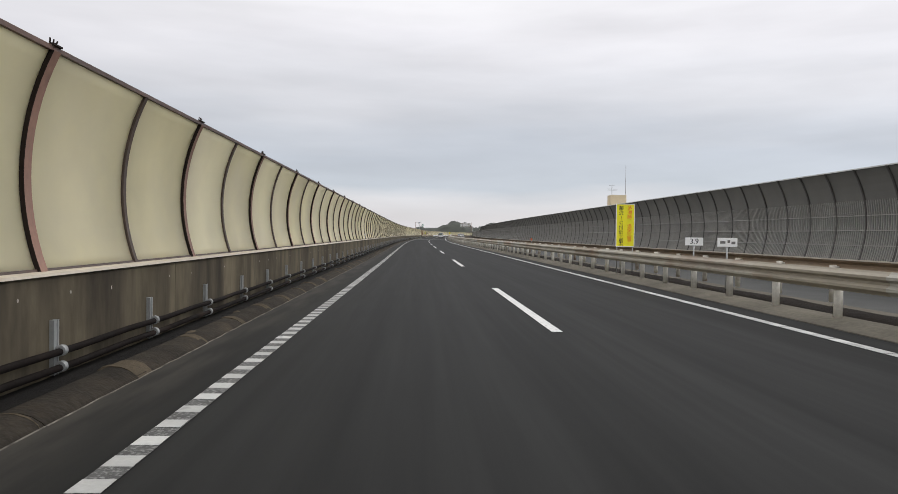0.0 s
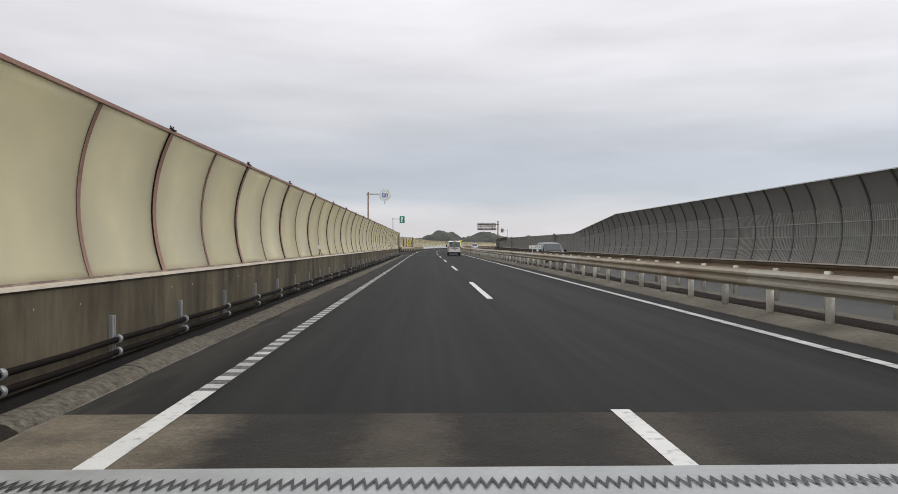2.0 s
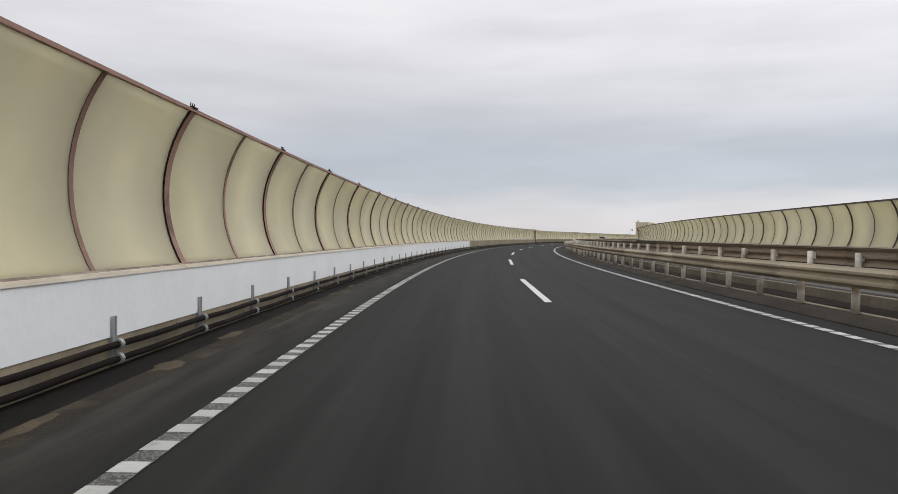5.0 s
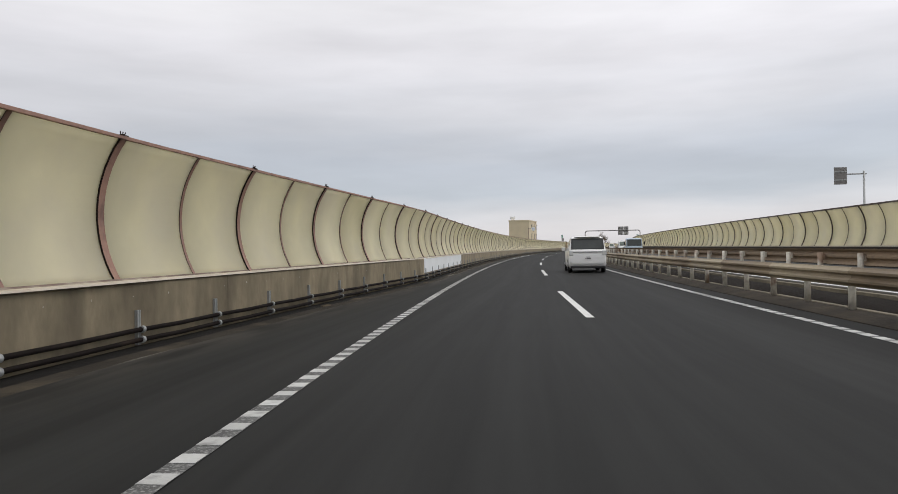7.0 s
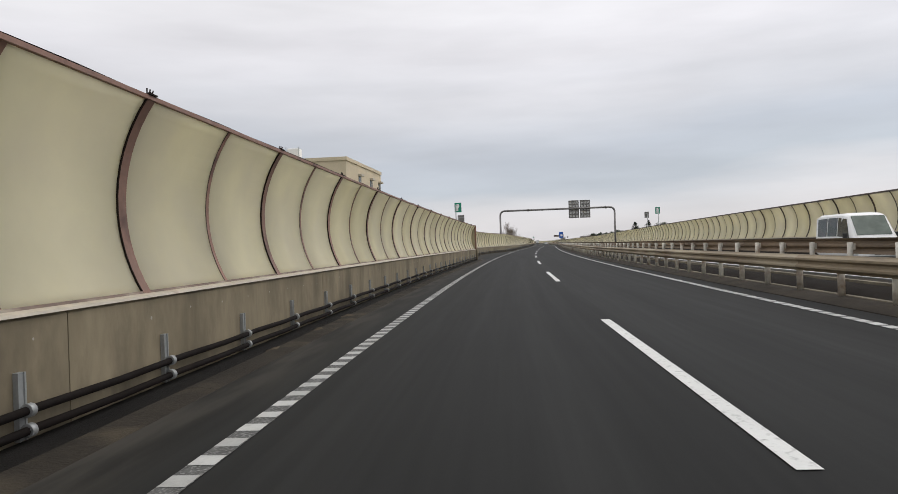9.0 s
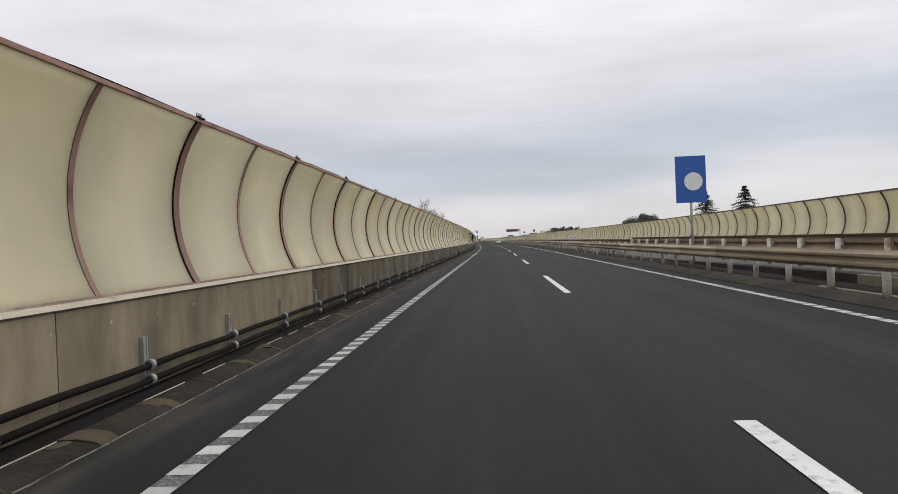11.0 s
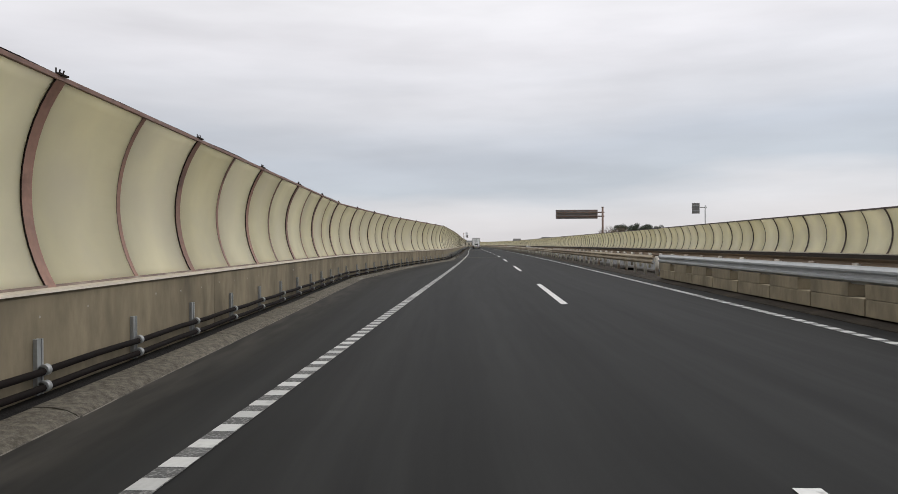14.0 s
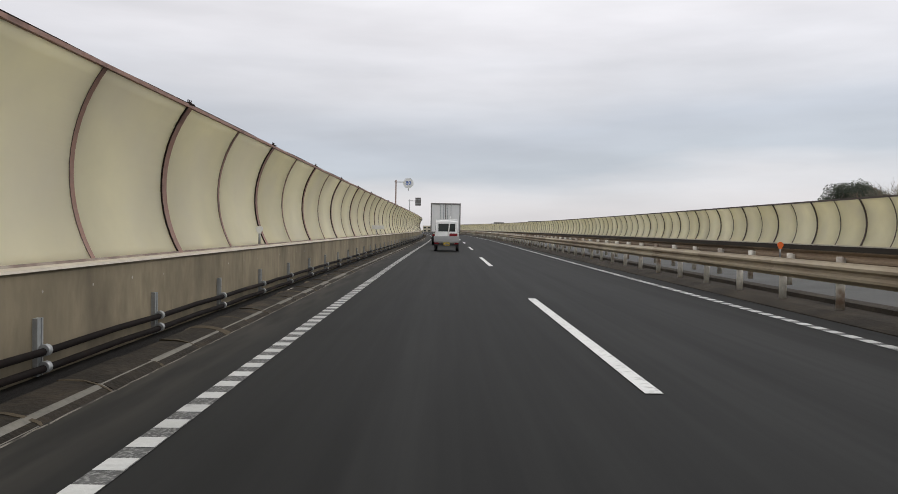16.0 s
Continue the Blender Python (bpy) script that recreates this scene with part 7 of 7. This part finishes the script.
def conifer(s, lat, height, seed, width=3.0):
    rng = random.Random(seed)
    t = thing("conifer", M(s, lat, -7.5), "dark green conifer with drooping tiers", "tree", "trees beside the viaduct")
    total = height + 7.5
    bm = bmesh.new()
    tube(bm, (0, 0, 0), (0, 0, total), 0.28, 0.03, n=8)
    part("trunk", normals(bm), BARK, t, "brown trunk")
    bm = bmesh.new()
    z = total * 0.35
    while z < total:
        k = 1 - (z - total * 0.35) / (total * 0.65)
        for i in range(13):
            a = rng.uniform(0, 2 * math.pi)
            ln = width * (k ** 0.8) * rng.uniform(0.6, 1.1) + 0.15
            for j in range(14):
                f = (j + rng.random()) / 14
                c = Vector((math.cos(a) * ln * f, math.sin(a) * ln * f, z - 0.25 * ln * f + 0.15 * math.sin(f * 3)))
                for _ in range(2):
                    u = Vector((rng.uniform(-1, 1), rng.uniform(-1, 1), rng.uniform(-0.6, 0.3))).normalized() * rng.uniform(0.2, 0.45)
                    w = Vector((rng.uniform(-1, 1), rng.uniform(-1, 1), rng.uniform(-0.5, 0.5))).normalized() * 0.13
                    bm.faces.new([bm.verts.new(c + p) for p in (-w, u * 0.5 - w * 0.3, u, u * 0.5 + w)])
        z += 0.42 * rng.uniform(0.8, 1.2)
    part("crown", bm, NEEDLE, t, "dark needle crown")


def broad_tree(s, lat, height, seed, width=3.2, name="evergreen_tree", label="dark evergreen tree with a lumpy crown"):
    rng = random.Random(seed)
    t = thing(name, M(s, lat, -7.5), label, "tree", "trees beside the viaduct")
    total = height + 7.5
    bm = bmesh.new()
    tube(bm, (0, 0, 0), (0.2, 0.1, total * 0.7), 0.26, 0.1, n=8)
    lumps = []
    deep = min(total * 0.45, 8.0)
    for i in range(46):
        a = rng.uniform(0, 2 * math.pi)
        u = rng.uniform(-1, 1)
        d = width * math.sqrt(1 - u * u * 0.9) * rng.uniform(0.2, 1.0)
        c = Vector((math.cos(a) * d, math.sin(a) * d, total - deep * 0.5 + deep * 0.42 * u + rng.uniform(-0.3, 0.3)))
        lumps.append((c, rng.uniform(0.7, 1.35)))
        tube(bm, (0.15, 0.05, total - deep * rng.uniform(0.6, 1.0)), c, 0.07, 0.02, n=5, caps=False)
    part("trunk", normals(bm), BARK, t, "trunk and limbs")
    bm = bmesh.new()
    for c, r in lumps:
        for i in range(300):
            v = Vector((rng.gauss(0, 1), rng.gauss(0, 1), rng.gauss(0, 0.8)))
            v = v * (r * 0.5 * min(1.0, 1.7 / max(v.length, 0.01)))
            u = Vector((rng.uniform(-1, 1), rng.uniform(-1, 1), rng.uniform(-1, 1))).normalized() * rng.uniform(0.09, 0.17)
            w = u.orthogonal().normalized() * 0.07
            bm.faces.new([bm.verts.new(c + v + p) for p in (-u, w, u, -w)])
    part("crown", bm, LEAF, t, "dark leafy crown")


conifer(1074.0, 36.0, 8.1, 1, 5.4)
conifer(1066.0, 40.0, 8.2, 2, 6.2)
for i, (s, la, hh) in enumerate(((1104, 31.0, 4.9), (1109, 33.0, 5.5), (1113, 32.0, 4.4), (1468, 50.0, 8.0), (1478, 57.0, 8.6), (1486, 64.0, 8.6), (1494, 71.0, 8.4), (1330, 34.0, 3.6), (1338, 37.0, 3.4), (960, 30.0, 5.0))):
    broad_tree(s, la, hh, 20 + i, 4.2)


def building(name, s0, s1, la0, la1, z1, label, win=(), tank=None):
    m = M((s0 + s1) / 2, (la0 + la1) / 2, -7.5)
    b = thing(name, m, label, "building", "buildings beside the viaduct")
    hx, hy, h = abs(la1 - la0) / 2, (s1 - s0) / 2, z1 + 7.5
    bm = bmesh.new()
    box(bm, -hx, hx, -hy, hy, 0, h)
    part("wall", normals(bm), BEIGE, b, "beige rendered walls")
    bm = bmesh.new()
    for x0, x1, y0, y1 in ((-hx - 0.1, hx + 0.1, -hy - 0.1, -hy + 0.15), (-hx - 0.1, hx + 0.1, hy - 0.15, hy + 0.1), (-hx - 0.1, -hx + 0.15, -hy + 0.15, hy - 0.15), (hx - 0.15, hx + 0.1, -hy + 0.15, hy - 0.15)):
        box(bm, x0, x1, y0, y1, h + 0.003, h + 0.35)
    part("roof_parapet", normals(bm), BEIGE, b, "roof parapet")
    for y, z in win:
        bm = bmesh.new()
        box(bm, hx - 0.02, hx + 0.03, y - 0.55, y + 0.55, z - 0.75, z + 0.75)
        w = part("window", normals(bm), GLASS_DARK, b, "dark window")
        for y0, y1, z0, z1_ in ((-0.62, 0.62, 0.75, 0.95), (-0.62, 0.62, -0.85, -0.75), (-0.03, 0.03, -0.75, 0.75)):
            bm = bmesh.new()
            box(bm, hx - 0.01, hx + (0.35 if z0 == 0.75 else 0.06), y + y0, y + y1, z + z0, z + z1_)
            part("window_frame", normals(bm), LEDGE, w)
    if tank:
        x, y = tank
        bm = bmesh.new()
        box(bm, x - 0.6, x + 0.6, y - 0.6, y + 0.6, h + 0.4, h + 1.6, bevel=0.12)
        tk = part("water_tank", normals(bm), WHITE, b, "pale roof tank")
        for dx in (-0.65, 0.65):
            bm = bmesh.new()
            tube(bm, (x + dx, y - 0.65, h), (x + dx, y - 0.65, h + 1.7), 0.04, n=6)
            part("ladder_post", normals(bm), GALV, tk)


building("beige_building", 845, 861, -24.4, -17.8, 9.8, "beige rendered apartment block with a roof tank", [(-2.5, 15.5), (2.8, 15.5), (7.2, 15.5), (-2.5, 12.4), (2.8, 12.4), (7.2, 12.4)], (-2.4, -6.0))
building("low_building", 785, 812, 19.0, 30.0, 2.9, "low building with a flat roof behind the far barrier")


def roof_block():
    b = thing("rooftop_hut", M(119.5, 33.0, -7.5), "beige rooftop hut with two aerials behind the dark barrier", "building")
    bm = bmesh.new()
    box(bm, -5.0, 5.0, -5.0, 5.0, 0, 12.5)
    part("lower_building", normals(bm), BEIGE, b)
    bm = bmesh.new()
    box(bm, -1.35, 1.35, -1.35, 1.35, 12.5, 16.1, bevel=0.05)
    part("hut", normals(bm), BEIGE, b, "beige rooftop hut")
    bm = bmesh.new()
    tube(bm, (-0.9, 0, 16), (-0.9, 0, 18.0), 0.04, n=6)
    for z, w in ((17.8, 0.5), (17.2, 0.9), (17.0, 0.8)):
        tube(bm, (-0.9 - w, 0, z), (-0.9 + w, 0, z), 0.025, n=6)
    part("aerial", normals(bm), GREYSIGN, b, "television aerial")
    bm = bmesh.new()
    tube(bm, (1.5, 0, 12.5), (1.5, 0, 21.5), 0.05, 0.02, n=6)
    part("mast", normals(bm), GREYSIGN, b, "thin mast")


roof_block()


def hill(name, s, lat, length, depth, height, seed, label, turn=0, ahead=(0, 0)):
    m = M(s, lat, -7.6, turn) @ Matrix.Translation((ahead[0] * SC, ahead[1] * SC, 0))
    bm = bmesh.new()
    n, k = 90, 14
    rows = []
    for j in range(k + 1):
        v = j / k
        row = []
        for i in range(n + 1):
            u = i / n
            e = math.sin(math.pi * u) ** 0.6 * math.sin(math.pi * v) ** 0.8
            q = Vector((u * 7.0, v * 3.0, seed * 3.1))
            hh = height * e * (0.72 + 0.45 * noise.fractal(q, 1.0, 2.0, 4)) + e * height * 0.10 * noise.fractal(q * 9, 1.0, 2.0, 3)
            row.append(Vector(((u - 0.5) * length, (v - 0.5) * depth, hh - 1.5)))
        rows.append(row)
    sweep(bm, rows, smooth=True)
    tagged(part(name, normals(bm), WOODS, None, "", m), label, "hill", kind="structure")


hill("wooded_hill", 380, 0, 440, 260, 47, 2, "low wooded hill in the distance", ahead=(-20, 1450))


def far_block(s, x, y, w, h, seed):
    """A distant block of flats on the skyline."""
    m = M(s, 0, -7.5) @ Matrix.Translation((x * SC, y * SC, 0))
    b = thing("distant_block", m, "distant pale block of flats on the skyline", "building", "distant blocks on the skyline")
    bm = bmesh.new()
    box(bm, -w / 2, w / 2, -6, 6, 0, h + 7.5)
    part("wall", normals(bm), GREYROOF if seed % 2 else LEDGE, b, "pale walls")
    bm = bmesh.new()
    box(bm, -w * 0.2, w * 0.1, -3, 3, h + 7.503, h + 9.8)
    part("roof_hut", normals(bm), GREYROOF, b)
    n = int(w / 4)
    for f in range(3):
        for i in range(n):
            bm = bmesh.new()
            x0 = -w / 2 + 1 + i * (w - 2) / n
            z = h + 7.5 - 2.6 - 3 * f
            box(bm, x0, x0 + 2.2, -6.06, -5.98, z, z + 1.4)
            part("window", normals(bm), GLASS_DARK, b, "dark window")


for i, (x, y, w, h) in enumerate(((38, 900, 26, 5), (74, 960, 34, 7), (118, 920, 22, 4.5), (160, 1000, 30, 6), (-14, 1020, 30, 4))):
    far_block(1072.0, x, y, w, h, i)


def joint_covers():
    """Steel cover plates and looped cables where the deck is jointed."""
    for s in (166.4, 739.3, 1010.5, 1101.0, 1278.5, 1372.5):
        c = thing("joint_cover", M(s, W_LAT, 0), "grey stained steel cover plate over a joint of the parapet", "cover plate", "joint covers on the parapet")
        bm = bmesh.new()
        box(bm, 0.003, 0.02, -0.16, 0.16, 0.05, 0.86, bevel=0.004)
        pl = part("plate", normals(bm), COVER, c, "stained steel plate")
        for z in (0.2, 0.45, 0.7):
            for y in (-0.12, 0.12):
                bm = bmesh.new()
                tube(bm, (0.02, y, z), (0.032, y, z), 0.016, n=6)
                part("bolt", normals(bm), GALV, pl)
        for z0, dip, dy in () if s == 739.3 else ((0.27, 0.16, 0.9), (0.16, 0.10, 0.7)):
            bm = bmesh.new()
            prev = None
            for i in range(17):
                u = i / 16
                pt = Vector((0.10 + 0.06 * math.sin(math.pi * u), (u - 0.5) * 2 * dy, z0 - dip * math.sin(math.pi * u) ** 2 + 0.12 * math.sin(2 * math.pi * u)))
                if prev is not None:
                    tube(bm, prev, pt, 0.028, n=7, caps=False)
                prev = pt
            part("cable_loop", normals(bm), RUBBER, c, "black looped cable")


joint_covers()
